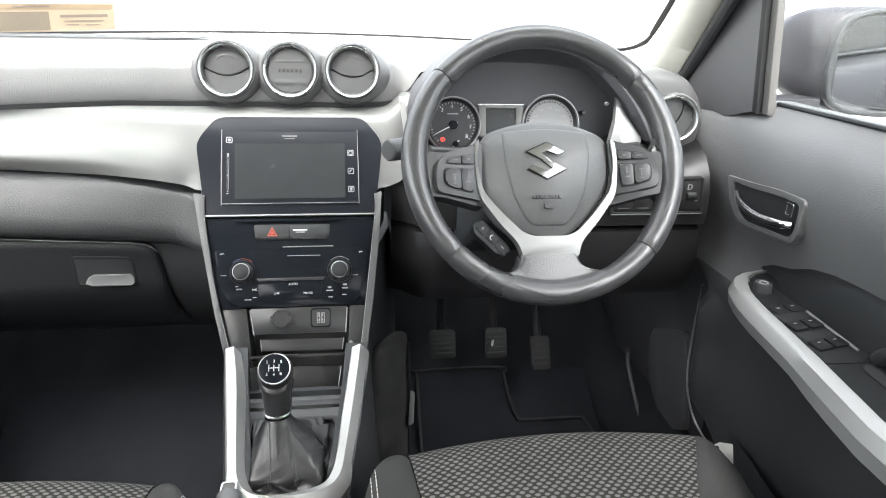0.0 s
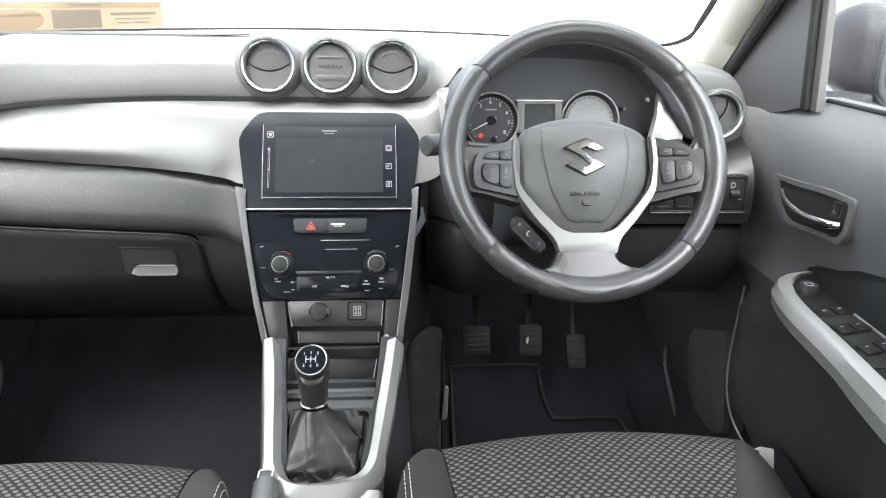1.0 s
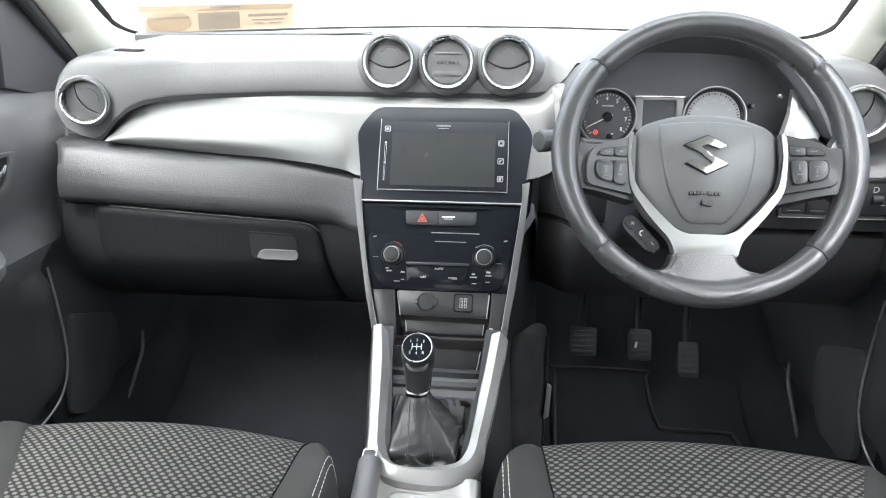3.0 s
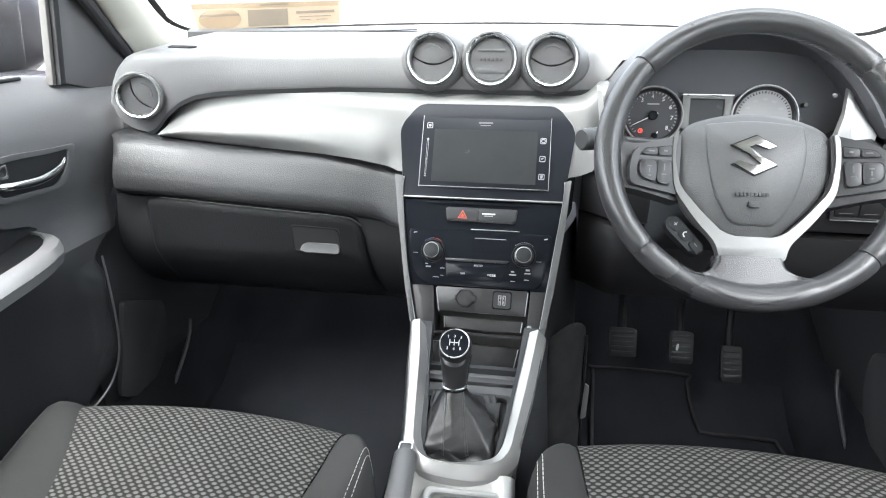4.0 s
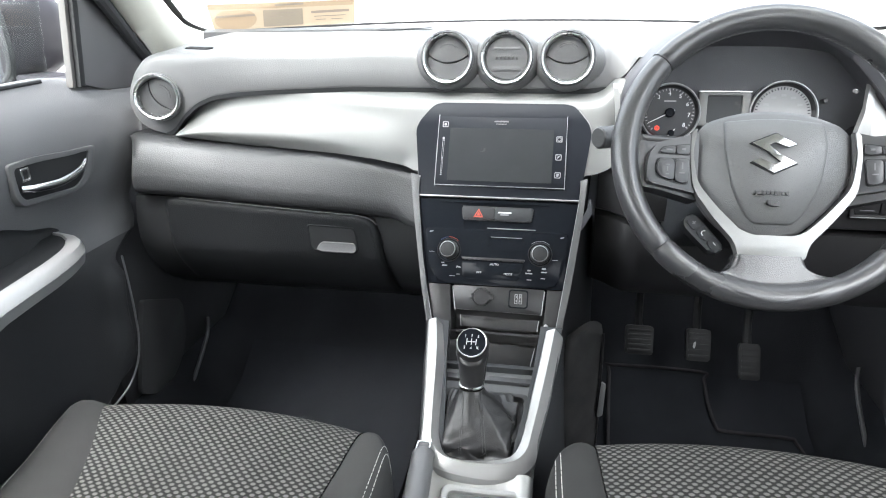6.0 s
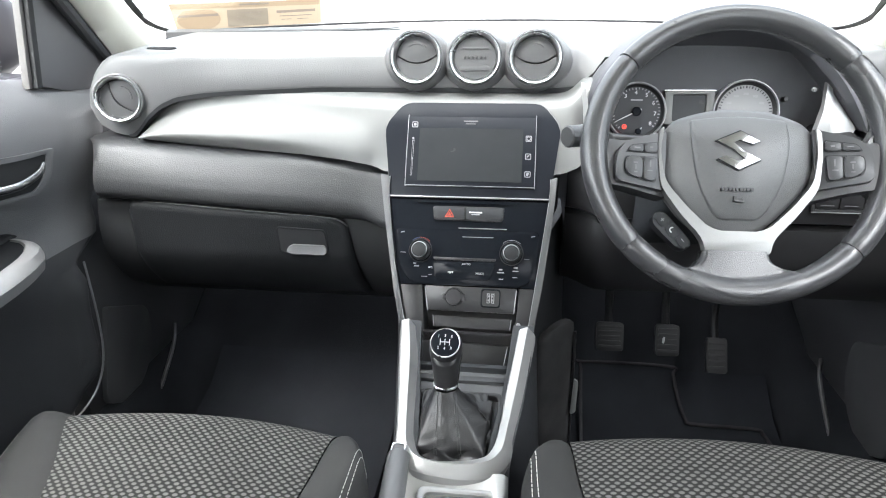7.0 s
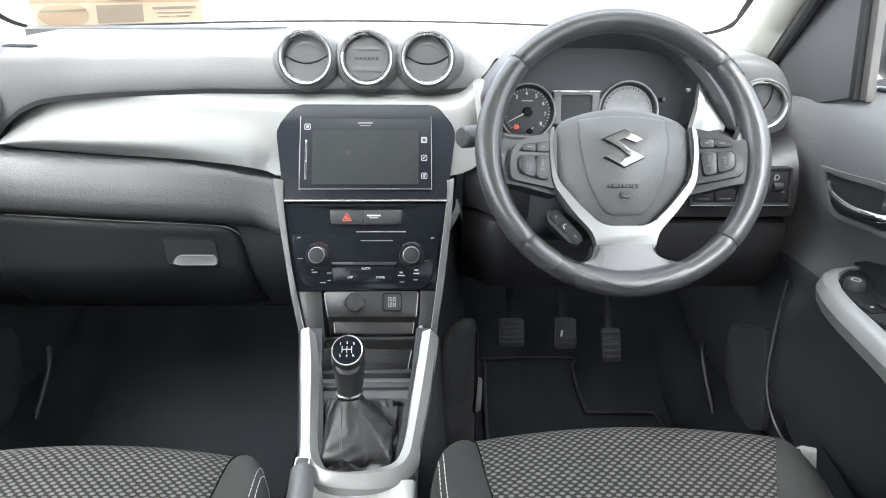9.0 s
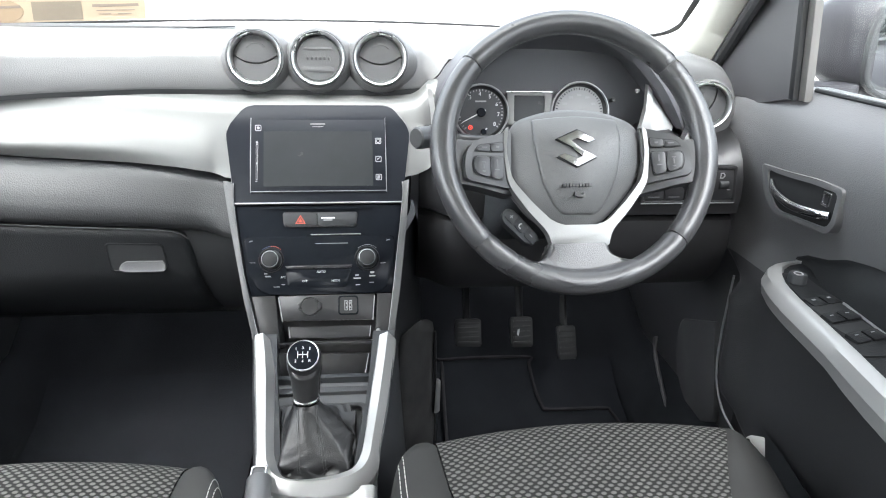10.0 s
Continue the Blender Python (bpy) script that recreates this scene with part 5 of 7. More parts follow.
def needle(at, ang, l, w, parent, hub):
    a = radians(ang)
    c, s = math.cos(a), math.sin(a)
    o = [(-c * 0.008 - s * w, -s * 0.008 + c * w), (-c * 0.008 + s * w, -s * 0.008 - c * w), (c * l + s * w * 0.35, s * l - c * w * 0.35), (c * l - s * w * 0.35, s * l + c * w * 0.35)]
    part("needle", prism(o, 0.002, 0.003), M_WHITE, parent, "white needle", at)
    part("needle_hub", lathe([(hub, -0.001), (hub, 0.004), (hub * 0.8, 0.0055), (0, 0.0055)], 24), M_GLOSS, parent, "", at)


needle(at, 207, 0.034, 0.0012, tach, 0.0070)
needle(at @ Matrix.Translation((0.004, -0.030, 0)), 228, 0.014, 0.0008, tach, 0.0045)
# lit warning symbol
wl = part("warning_light", ringplate(circle(0.0036, 20, -0.0165, -0.0230), circle(0.0024, 20, -0.0165, -0.0230), -0.002, -0.0008), M_WARN, tach, "lit red warning symbol", at)
part("warning_mark", prism(box2(0.0010, 0.0028, -0.0165, -0.0230), -0.002, -0.0006), M_WARN, wl, "", at)
spd, at2 = dial(0.082, 0.001, 0.0465, M_DIALPALE, "speedometer", "grey speedometer face in a bright ring")
ticks = []
for i in range(0, 41):
    ang = radians(225 - i * 270 / 40)
    w = 0.0005 if i % 2 else 0.0009
    c, s = math.cos(ang), math.sin(ang)
    ticks.append(prism([(c * 0.035 - s * w, s * 0.035 + c * w), (c * 0.035 + s * w, s * 0.035 - c * w), (c * 0.0385 + s * w, s * 0.0385 - c * w), (c * 0.0385 - s * w, s * 0.0385 + c * w)], -0.002, -0.0012))
part("dial_ticks", merge(ticks), M_DIAL, spd, "", at2)
for ang in (150, 120, 90, 60, 30):
    a = radians(ang)
    part("printed_bar", prism(box2(0.0070, 0.0034, 0.027 * math.cos(a), 0.027 * math.sin(a)), -0.002, -0.0014), M_LEGEND, spd, "pale printed bar", at2)
part("centre_display", ringplate(rounded(box2(0.0720, 0.050, 0.0, 0.006), 0.004), rounded(box2(0.0490, 0.040, 0.0, 0.006), 0.002), -0.004, 0.004, 0.001), M_SILVER, clu, "silver display frame", CL)
part("display_glass", prism(box2(0.0490, 0.040, 0.0, 0.006), -0.004, 0.0), M_SCREEN, clu, "dark grey display", CL)
part("display_line", prism(box2(0.0740, 0.0014, 0.0, 0.032), -0.002, 0.0055), M_CHROMED, clu, "", CL)
part("trip_button", lathe([(0.0030, 0), (0.0030, 0.005), (0.0022, 0.006), (0, 0.006)], 20), M_GRIP, clu, "small pale reset button", Matrix.Translation((0.4825, 0.965, 0.755)) @ UPRIGHT)
part("trip_stalk", lathe([(0.0040, 0), (0.0036, 0.010), (0.0028, 0.012), (0, 0.012)], 20), M_SATIN, clu, "", CL @ Matrix.Translation((0.136, 0.020, -0.004)))

# ---- steering wheel ----
wheel = thing("steering_wheel", (0.326, 0.7483, 0.7154), "three-spoke leather steering wheel with silver spoke trim", "steering wheel")
RM, CV = 0.1632, 0.0010


def rim_arc(a0, a1, n, name, label, ends=True):
    """a is measured from the top, clockwise, in degrees."""
    rows = []
    for i in range(n + 1):
        a = lerp(a0, a1, i / n)
        edge = min(abs(a - a0), abs(a1 - a)) * math.pi / 180 * RM
        dip = 1 - 0.07 * math.exp(-(edge / 0.0022) ** 2)
        grip = 1 + 0.10 * math.exp(-((abs((a + 180) % 360 - 180) - 88) / 20) ** 2)
        rr, rd = 0.0145 * dip * grip, 0.0165 * dip
        ar = radians(a)
        c = Vector((math.sin(ar), math.cos(ar), 0))
        row = []
        for k in range(20):
            b = 2 * math.pi * k / 20
            row.append(Vector((0, CV, 0)) + c * (RM + math.cos(b) * rr) + Vector((0, 0, math.sin(b) * rd)))
        rows.append(row)
    return part(name, grid(rows, close=True, cap=True), M_LEATHER, wheel, label, WHEEL, sharp=60)


rim_arc(-49.2, 49.2, 60, "upper_rim", "dark leather rim section")
rim_arc(49.6, 132.8, 50, "side_rim", "smooth dark leather rim section")
rim_arc(-132.8, -49.6, 50, "side_rim", "smooth dark leather rim section")
rim_arc(133.2, 226.8, 56, "lower_rim", "worn dark leather rim section")
for a in (-49.4, 49.4, -133.0, 133.0):
    ar = radians(a)
    c = Vector((math.sin(ar), math.cos(ar), 0))
    ring = [Vector((0, CV, 0)) + c * (RM + math.cos(b) * 0.0146) + Vector((0, 0, math.sin(b) * 0.0163)) for b in (2 * math.pi * k / 24 for k in range(25))]
    part("seam", tube(ring, 0.0005, 6, cap=False), M_DTHREAD, wheel, "thin seam between leather sections", WHEEL)
st = []
for i in range(150):
    a = lerp(-47, 132, i / 149)
    ar = radians(a)
    c = Vector((math.sin(ar), math.cos(ar), 0))
    t_ = Vector((math.cos(ar), -math.sin(ar), 0))
    z = 0.0025 if i % 2 else -0.0005
    p = Vector((0, CV, 0)) + c * (RM - 0.0160) + Vector((0, 0, z))
    st.append(tube([p - t_ * 0.0011 - Vector((0, 0, 0.0012)), p + t_ * 0.0011 + Vector((0, 0, 0.0012))], 0.0005, 4))
part("stitching", merge(st), M_DTHREAD, wheel, "grey stitching inside the rim", WHEEL)

HUB = WHEEL @ Matrix.Translation((0, 0, -0.018))
SPK = WHEEL @ Matrix.Translation((0, 0, -0.007))
# airbag cover: domed shield with a raised centre panel
cover_o = rounded([(-0.0735, 0.0385), (-0.040, 0.0500), (-0.002, 0.0545), (0.0400, 0.0503), (0.0745, 0.0365), (0.0863, 0.0190), (0.0840, -0.0050), (0.0785, -0.0320), (0.0580, -0.0600), (0.0270, -0.0905), (0.0, -0.0975), (-0.0271, -0.0924), (-0.0535, -0.0760), (-0.0800, -0.0400), (-0.0840, -0.0150), (-0.0860, 0.0190)],
                  [0.012, 0.02, 0.02, 0.02, 0.012, 0.012, 0.02, 0.02, 0.02, 0.02, 0.02, 0.02, 0.02, 0.02, 0.02, 0.012], 5)
RISE, SWELL = 0.025, 2.1


def dome_grid(outline, z_edge, rise, n=12, power=2.0):
    """A smoothly bulging lid over an outline, in rings towards its middle."""
    c = Vector((sum(p[0] for p in outline) / len(outline), sum(p[1] for p in outline) / len(outline)))
    rows = [[(p[0], p[1], -0.03) for p in outline]]
    for i in range(n + 1):
        t = i / n
        s = 1 - 0.985 * t
        rows.append([(c.x + (p[0] - c.x) * s, c.y + (p[1] - c.y) * s, z_edge + rise * (1 - (1 - t) ** power)) for p in outline])
    bm = grid(rows, close=True)
    return bm


part("airbag_cover", dome_grid(cover_o, 0.010, RISE, 14, SWELL), M_AIRBAG, wheel, "dark grey airbag cover", HUB, sharp=60)


def cover_height(x, y):
    """Height of the airbag cover's surface at a point of its plane."""
    c = Vector((sum(p[0] for p in cover_o) / len(cover_o), sum(p[1] for p in cover_o) / len(cover_o)))
    d = Vector((x, y)) - c
    best = 1e9
    for p, q in zip(cover_o, cover_o[1:] + cover_o[:1]):
        e = Vector(q) - Vector(p)
        den = d.x * e.y - d.y * e.x
        if abs(den) < 1e-12:
            continue
        w = Vector(p) - c
        k = (w.x * e.y - w.y * e.x) / den
        u = (w.x * d.y - w.y * d.x) / den
        if k > 0 and -1e-6 <= u <= 1 + 1e-6:
            best = min(best, k)
    t = max(0.0, 1 - 1 / best) if best < 1e8 else 1.0
    return 0.010 + RISE * (1 - (1 - t) ** SWELL)


shield = rounded([(-0.054, 0.0385), (0.0, 0.043), (0.053, 0.0385), (0.053, 0.005), (0.0445, -0.042), (0.029, -0.071), (0.019, -0.080), (-0.021, -0.080), (-0.031, -0.071), (-0.0465, -0.042), (-0.055, 0.005)], [0.004, 0.03, 0.004, 0.03, 0.03, 0.015, 0.010, 0.010, 0.015, 0.03, 0.03], 5)
rows = []
for k, lift in ((1.0, -0.004), (1.0, 0.0008), (0.985, 0.0022), (0.96, 0.0028), (0.9, 0.003), (0.8, 0.003), (0.65, 0.003), (0.5, 0.003), (0.35, 0.003), (0.2, 0.003), (0.08, 0.003), (0.01, 0.003)):
    rows.append([(p[0] * k, (p[1] + 0.02) * k - 0.02, cover_height(p[0] * k, (p[1] + 0.02) * k - 0.02) + lift) for p in shield])
part("centre_shield", grid(rows, close=True), M_AIRBAG, wheel, "raised shield-shaped panel", HUB, sharp=60)
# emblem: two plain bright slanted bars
e1 = rounded([(-0.0235, 0.0125), (0.002, 0.0240), (0.0235, 0.0120), (0.0150, 0.0085), (0.0010, 0.0140), (-0.0060, 0.0105), (0.0110, -0.0035), (0.0010, -0.0010)], 0.0008, 2)
e2 = rounded([(0.0240, -0.0095), (0.0, -0.0215), (-0.0230, -0.0085), (-0.0150, -0.0052), (-0.0005, -0.0115), (0.0070, -0.0085), (-0.0060, 0.0020), (0.0090, -0.0012)], 0.0008, 2)
for o in (e1, e2):
    bar = part("emblem_bar", prism([(a * 0.98 - 0.0065, b * 0.98 - 0.005) for a, b in o], 0.031, 0.0408, 0.0034), M_EMBLEM, wheel, "bright chrome emblem bar", HUB)
    part("edge", prism([(a * 1.05 - 0.0065, b * 1.05 - 0.005) for a, b in o], 0.031, 0.0386, 0.0005), M_RUBBER, bar, "dark edge", HUB)
marks = [prism(box2(0.0030, 0.0036, -0.0225 + i * 0.0039, -0.0475), 0.030, 0.0366) for i in range(9)]
part("raised_mark", merge(marks), M_SATIN, wheel, "dark raised bars", HUB)
hn = [prism(rounded([(-0.011, -0.0600), (-0.002, -0.0585), (0.0015, -0.0555), (0.001, -0.0615), (-0.005, -0.0615)], 0.0005, 2), 0.027, 0.0352), prism(box2(0.0024, 0.0050, -0.009, -0.0575), 0.027, 0.0352)]
part("horn_mark", merge(hn), M_SATIN, wheel, "horn symbol", HUB)
# spokes: leather body, silver V trim, button pods
for s in (-1, 1):
    o = rounded([(s * 0.080, 0.026), (s * 0.125, 0.012), (s * 0.155, 0.012), (s * 0.163, 0.0), (s * 0.160, -0.040), (s * 0.125, -0.044), (s * 0.075, -0.055)], 0.008)
    LEAN = SPK @ Matrix.Translation((s * 0.083, 0, -0.004)) @ pose(0, 0, 0, 0, -s * 13, 0) @ Matrix.Translation((-s * 0.083, 0, 0))
    part("spoke", prism(o, -0.022, 0.002, 0.006, 3), M_POD, wheel, "dark side spoke", LEAN)
    g = rounded([(s * 0.136, 0.010), (s * 0.150, 0.030), (s * 0.158, 0.046), (s * 0.165, 0.0), (s * 0.158, -0.055), (s * 0.137, -0.038)], 0.010)
    part("spoke_root", prism(g, -0.016, 0.007, 0.010, 5), M_LEATHER, wheel, "leather spoke root", SPK)
    dy = 0.0025 * s
    pd = rounded([(s * 0.083, 0.0265 + dy), (s * 0.126, 0.0135 + dy), (s * 0.139, 0.0030 + dy), (s * 0.1435, -0.014 + dy), (s * 0.1425, -0.036 + dy), (s * 0.085, -0.0450 + dy)], [0.003, 0.012, 0.012, 0.012, 0.006, 0.003])
    pod_ = part("button_pod", prism(pd, 0.0, 0.012, 0.003, 3), M_KEYPOD, wheel, "dark grey button pod", LEAN)
    def key(pts, r):
        return rounded([(s * x, y + dy) for x, y in pts], r)

    b1 = key([(0.0950, 0.0108), (0.1108, 0.0080), (0.1108, -0.0012), (0.0950, -0.0002)], 0.0025)
    b2 = key([(0.1120, 0.0078), (0.1255, 0.0052), (0.1305, -0.0008), (0.1120, -0.0013)], 0.003)
    b3 = key([(0.0955, -0.0068), (0.1120, -0.0075), (0.1120, -0.0335), (0.0975, -0.0352)], 0.004)
    b4 = key([(0.1132, -0.0076), (0.1318, -0.0084), (0.1335, -0.0190), (0.1308, -0.0285), (0.1132, -0.0333)], 0.005)
    g1 = key([(0.0936, 0.0126), (0.1265, 0.0068), (0.1330, -0.0024), (0.0936, -0.0018)], 0.0035)
    g2 = key([(0.0938, -0.0052), (0.1334, -0.0068), (0.1353, -0.0190), (0.1325, -0.0298), (0.1125, -0.0350), (0.0958, -0.0372)], 0.005)
    for g in (g1, g2):
        part("button_gap", prism(g, 0.010, 0.0126), M_RUBBER, pod_, "", LEAN)
    for b, top_ in ((b1, 0.0150), (b2, 0.0150), (b3, 0.0160), (b4, 0.0160)):
        part("button", prism(b, 0.010, top_, 0.0012), M_KEYPOD, pod_, "dark grey button", LEAN)
    for ox, oy, w, h in ((0.1025, 0.0045, 0.004, 0.0022), (0.1195, 0.0030, 0.007, 0.0016), (0.1040, -0.0150, 0.0016, 0.0080), (0.1045, -0.0235, 0.006, 0.0014), (0.1215, -0.0150, 0.005, 0.0014), (0.1215, -0.0200, 0.0014, 0.0060), (0.1215, -0.0260, 0.004, 0.0014)):
        part("button_mark", prism(box2(w, h, s * ox, oy + dy), 0.0145, 0.0154 if oy > 0 else 0.0163), M_LEGDIM, pod_, "", LEAN)

# silver trim in one piece: narrow beside the cover, running down to the foot
out_r = [(0.0830, 0.0290), (0.0890, 0.0250), (0.0905, 0.0), (0.0860, -0.0420), (0.0610, -0.0750), (0.0370, -0.1010), (0.0325, -0.1185)]
in_r = [(0.028, -0.0925), (0.0555, -0.0655), (0.0800, -0.0360), (0.0855, 0.0)]
tr = out_r + [(-x - 0.004 * smooth(-y / 0.11), y) for x, y in out_r[::-1]] + [(-x - 0.002, y) for x, y in in_r[::-1]] + in_r
part("spoke_trim", prism(rounded(tr, [0.003, 0.003, 0.01, 0.012, 0.01, 0.015, 0.003, 0.003, 0.015, 0.01, 0.012, 0.01, 0.003, 0.003, 0.01, 0.012, 0.01, 0.01, 0.01, 0.01, 0.012, 0.01], 4), -0.005, 0.0110, 0.003, 3), M_SPOKE, wheel, "satin silver spoke trim", SPK)


def lower_spoke():
    """Foot of the spokes: flat at the silver trim, swelling into the rim."""
    rows = []
    for i in range(30):
        v = lerp(-0.1150, -0.1680, i / 29)
        w = table(-v, [(0.115, 0.0375), (0.118, 0.0378), (0.1235, 0.0392), (0.1275, 0.0415), (0.1305, 0.0450), (0.133, 0.0500), (0.135, 0.0570), (0.1365, 0.0680), (0.147, 0.0680), (0.154, 0.055), (0.161, 0.038), (0.168, 0.016)])
        row = []
        for j in range(41):
            x = lerp(-w, w, j / 40) - 0.0035 * smooth((0.137 + v) / 0.012)
            q = (math.hypot(x, v - CV) - RM) / 0.0155
            sink = 0.0008 * min(1, (w - abs(lerp(-w, w, j / 40))) / 0.012) - 0.0004
            rim = 0.0165 * math.sqrt(1 - q * q) + sink if abs(q) < 1 else -0.012
            e = min(1, max(0, w - abs(lerp(-w, w, j / 40))) / 0.007)
            sp = lerp(-0.008, 0.0045, math.sqrt(1 - (1 - e) ** 2)) - 1.2 * max(0, -v - 0.150)
            h = max(0.008 - abs(rim - sp), 0) / 0.008
            row.append((x, v, max(rim, sp) + h * h * 0.002 * e))
        rows.append(row)
    return shell(rows, (0, 0, -0.010))


part("lower_spoke", lower_spoke(), M_LEATHER, wheel, "dark grey lower spoke", WHEEL, sharp=70)
# phone pod hanging below the left spoke
ph = rounded([(-0.0895, -0.0760), (-0.0830, -0.0670), (-0.0740, -0.0710), (-0.0440, -0.1050), (-0.0480, -0.1125), (-0.0590, -0.1140), (-0.0882, -0.0845)], [0.004, 0.005, 0.006, 0.006, 0.006, 0.006, 0.005])
PH = WHEEL @ Matrix.Translation((-0.003, 0.0, -0.024))
pp = part("phone_pod", prism(ph, -0.01, 0.010, 0.003, 3), M_DARK, wheel, "slanted black phone-button pod", PH)
for i, t in enumerate((0.16, 0.5, 0.84)):
    c = lerp(Vector((-0.0835, -0.0735)), Vector((-0.0500, -0.1085)), t)
    m = PH @ Matrix.Translation((c.x, c.y, 0.010)) @ pose(0, 0, 0, 0, 0, -50)
    part("button", prism(rounded(box2(0.0135, 0.0120), 0.003), -0.001, 0.002, 0.0008), M_DARK, pp, "", m)
    if i == 1:
        part("button_mark", tube([m @ Vector((0.003 * math.cos(a), 0.003 * math.sin(a), 0.0021)) for a in [radians(120 + 20 * k) for k in range(10)]], 0.0007, 6), M_WHITE, pp)
    else:
        part("button_mark", prism(box2(0.0045, 0.0010), 0.0015, 0.0024), M_LEGEND, pp, "", m)
        if i == 0:
            part("button_mark", prism(box2(0.0010, 0.0050), 0.0015, 0.0024), M_LEGEND, pp, "", m)
# column shroud and stalk
col = thing("steering_column", (0.326, 0.86, 0.64), "black plastic steering column shroud", "steering column")
rows = []
for k, (d, w, h) in enumerate(((0.022, 0.045, 0.050), (0.03, 0.062, 0.060), (0.07, 0.072, 0.066), (0.16, 0.080, 0.072), (0.26, 0.085, 0.075))):
    o = rounded([(-w, -h * 1.05), (w, -h * 1.05), (w * 1.02, h * 0.5), (-w * 1.02, h * 0.5)], 0.02)
    rows.append([WHEEL @ Vector((a, b, -d)) for a, b in o])
part("shroud", grid(rows, close=True, cap=True), M_DARK, col, "")
stalk = thing("indicator_stalk", (0.16, 0.86, 0.707), "black indicator stalk with ribbed end behind the steering wheel", "stalk")
pts = [(0.28, 0.865, 0.700), (0.22, 0.862, 0.703), (0.175, 0.860, 0.7065), (0.160, 0.860, 0.707)]
part("arm", tube(catmull(pts, 5), 0.0085, 14, 0.8), M_SATIN, stalk, "")
part("twist_end", tube([(0.172, 0.874, 0.7060), (0.167, 0.870, 0.7063), (0.145, 0.854, 0.7075), (0.1385, 0.8495, 0.7080), (0.1365, 0.848, 0.7082)], 0.0148, 18, 1.0, taper=lambda t: 0.85 if t in (0, 1) else 1.0), M_POD, stalk, "ribbed twist end")
part("end_mark", tube([(0.1585, 0.8638, 0.7068), (0.1560, 0.8620, 0.7069)], 0.0152, 18), M_SILVERD, stalk, "pale ring")
# switch panel right of the wheel
sw = thing("switch_panel", (0.57, 0.9, 0.62), "black switch panel with headlamp level dial beside the wheel", "switch panel")
SP = Matrix.Translation((0, 0.905, 0)) @ UPRIGHT
part("frame", ringplate(rounded([(0.484, 0.594), (0.637, 0.594), (0.630, 0.654), (0.480, 0.654)], 0.004), rounded([(0.489, 0.599), (0.632, 0.599), (0.626, 0.649), (0.485, 0.649)], 0.003), 0.0, 0.008, 0.001), M_SATIN, sw, "glossy edged frame", SP)
# pale bar drawn in for the glint along the frame's lower edge
part("lower_glint", prism(box2(0.150, 0.0012, 0.560, 0.5955), 0.004, 0.0088), M_SILVERD, sw, "", SP)
for a, b in ((0.490, 0.520), (0.522, 0.552), (0.554, 0.590)):
    part("blank_switch", prism(rounded([(a, 0.600), (b, 0.600), (b, 0.631), (a, 0.631)], 0.003), 0.0, 0.006, 0.001), M_SATIN, sw, "", SP)
    part("switch_line", prism(box2(b - a - 0.012, 0.0012, (a + b) / 2, 0.605), 0.005, 0.0064), M_LEGDIM, sw, "", SP)
lv = part("level_switch", prism(rounded([(0.595, 0.601), (0.631, 0.601), (0.627, 0.648), (0.592, 0.648)], 0.003), 0.0, 0.007, 0.001), M_SATIN, sw, "headlamp level switch", SP)
part("level_wheel", tube([SP @ Vector((0.606, 0.6235, 0.004)), SP @ Vector((0.620, 0.6235, 0.004))], 0.0075, 16, up=(0, 0, 1)), M_RUBBER, lv, "ribbed thumb wheel")
part("lamp_mark", ringplate(rounded([(0.605, 0.634), (0.610, 0.634), (0.613, 0.637), (0.613, 0.640), (0.610, 0.643), (0.605, 0.643)], 0.001, 2), rounded([(0.6065, 0.6355), (0.6095, 0.6355), (0.6115, 0.6375), (0.6115, 0.6395), (0.6095, 0.6415), (0.6065, 0.6415)], 0.001, 2), 0.006, 0.0076), M_LEGEND, lv, "", SP)
part("lamp_mark", prism(box2(0.005, 0.0012, 0.6225, 0.616), 0.006, 0.0076), M_LEGEND, lv, "", SP)

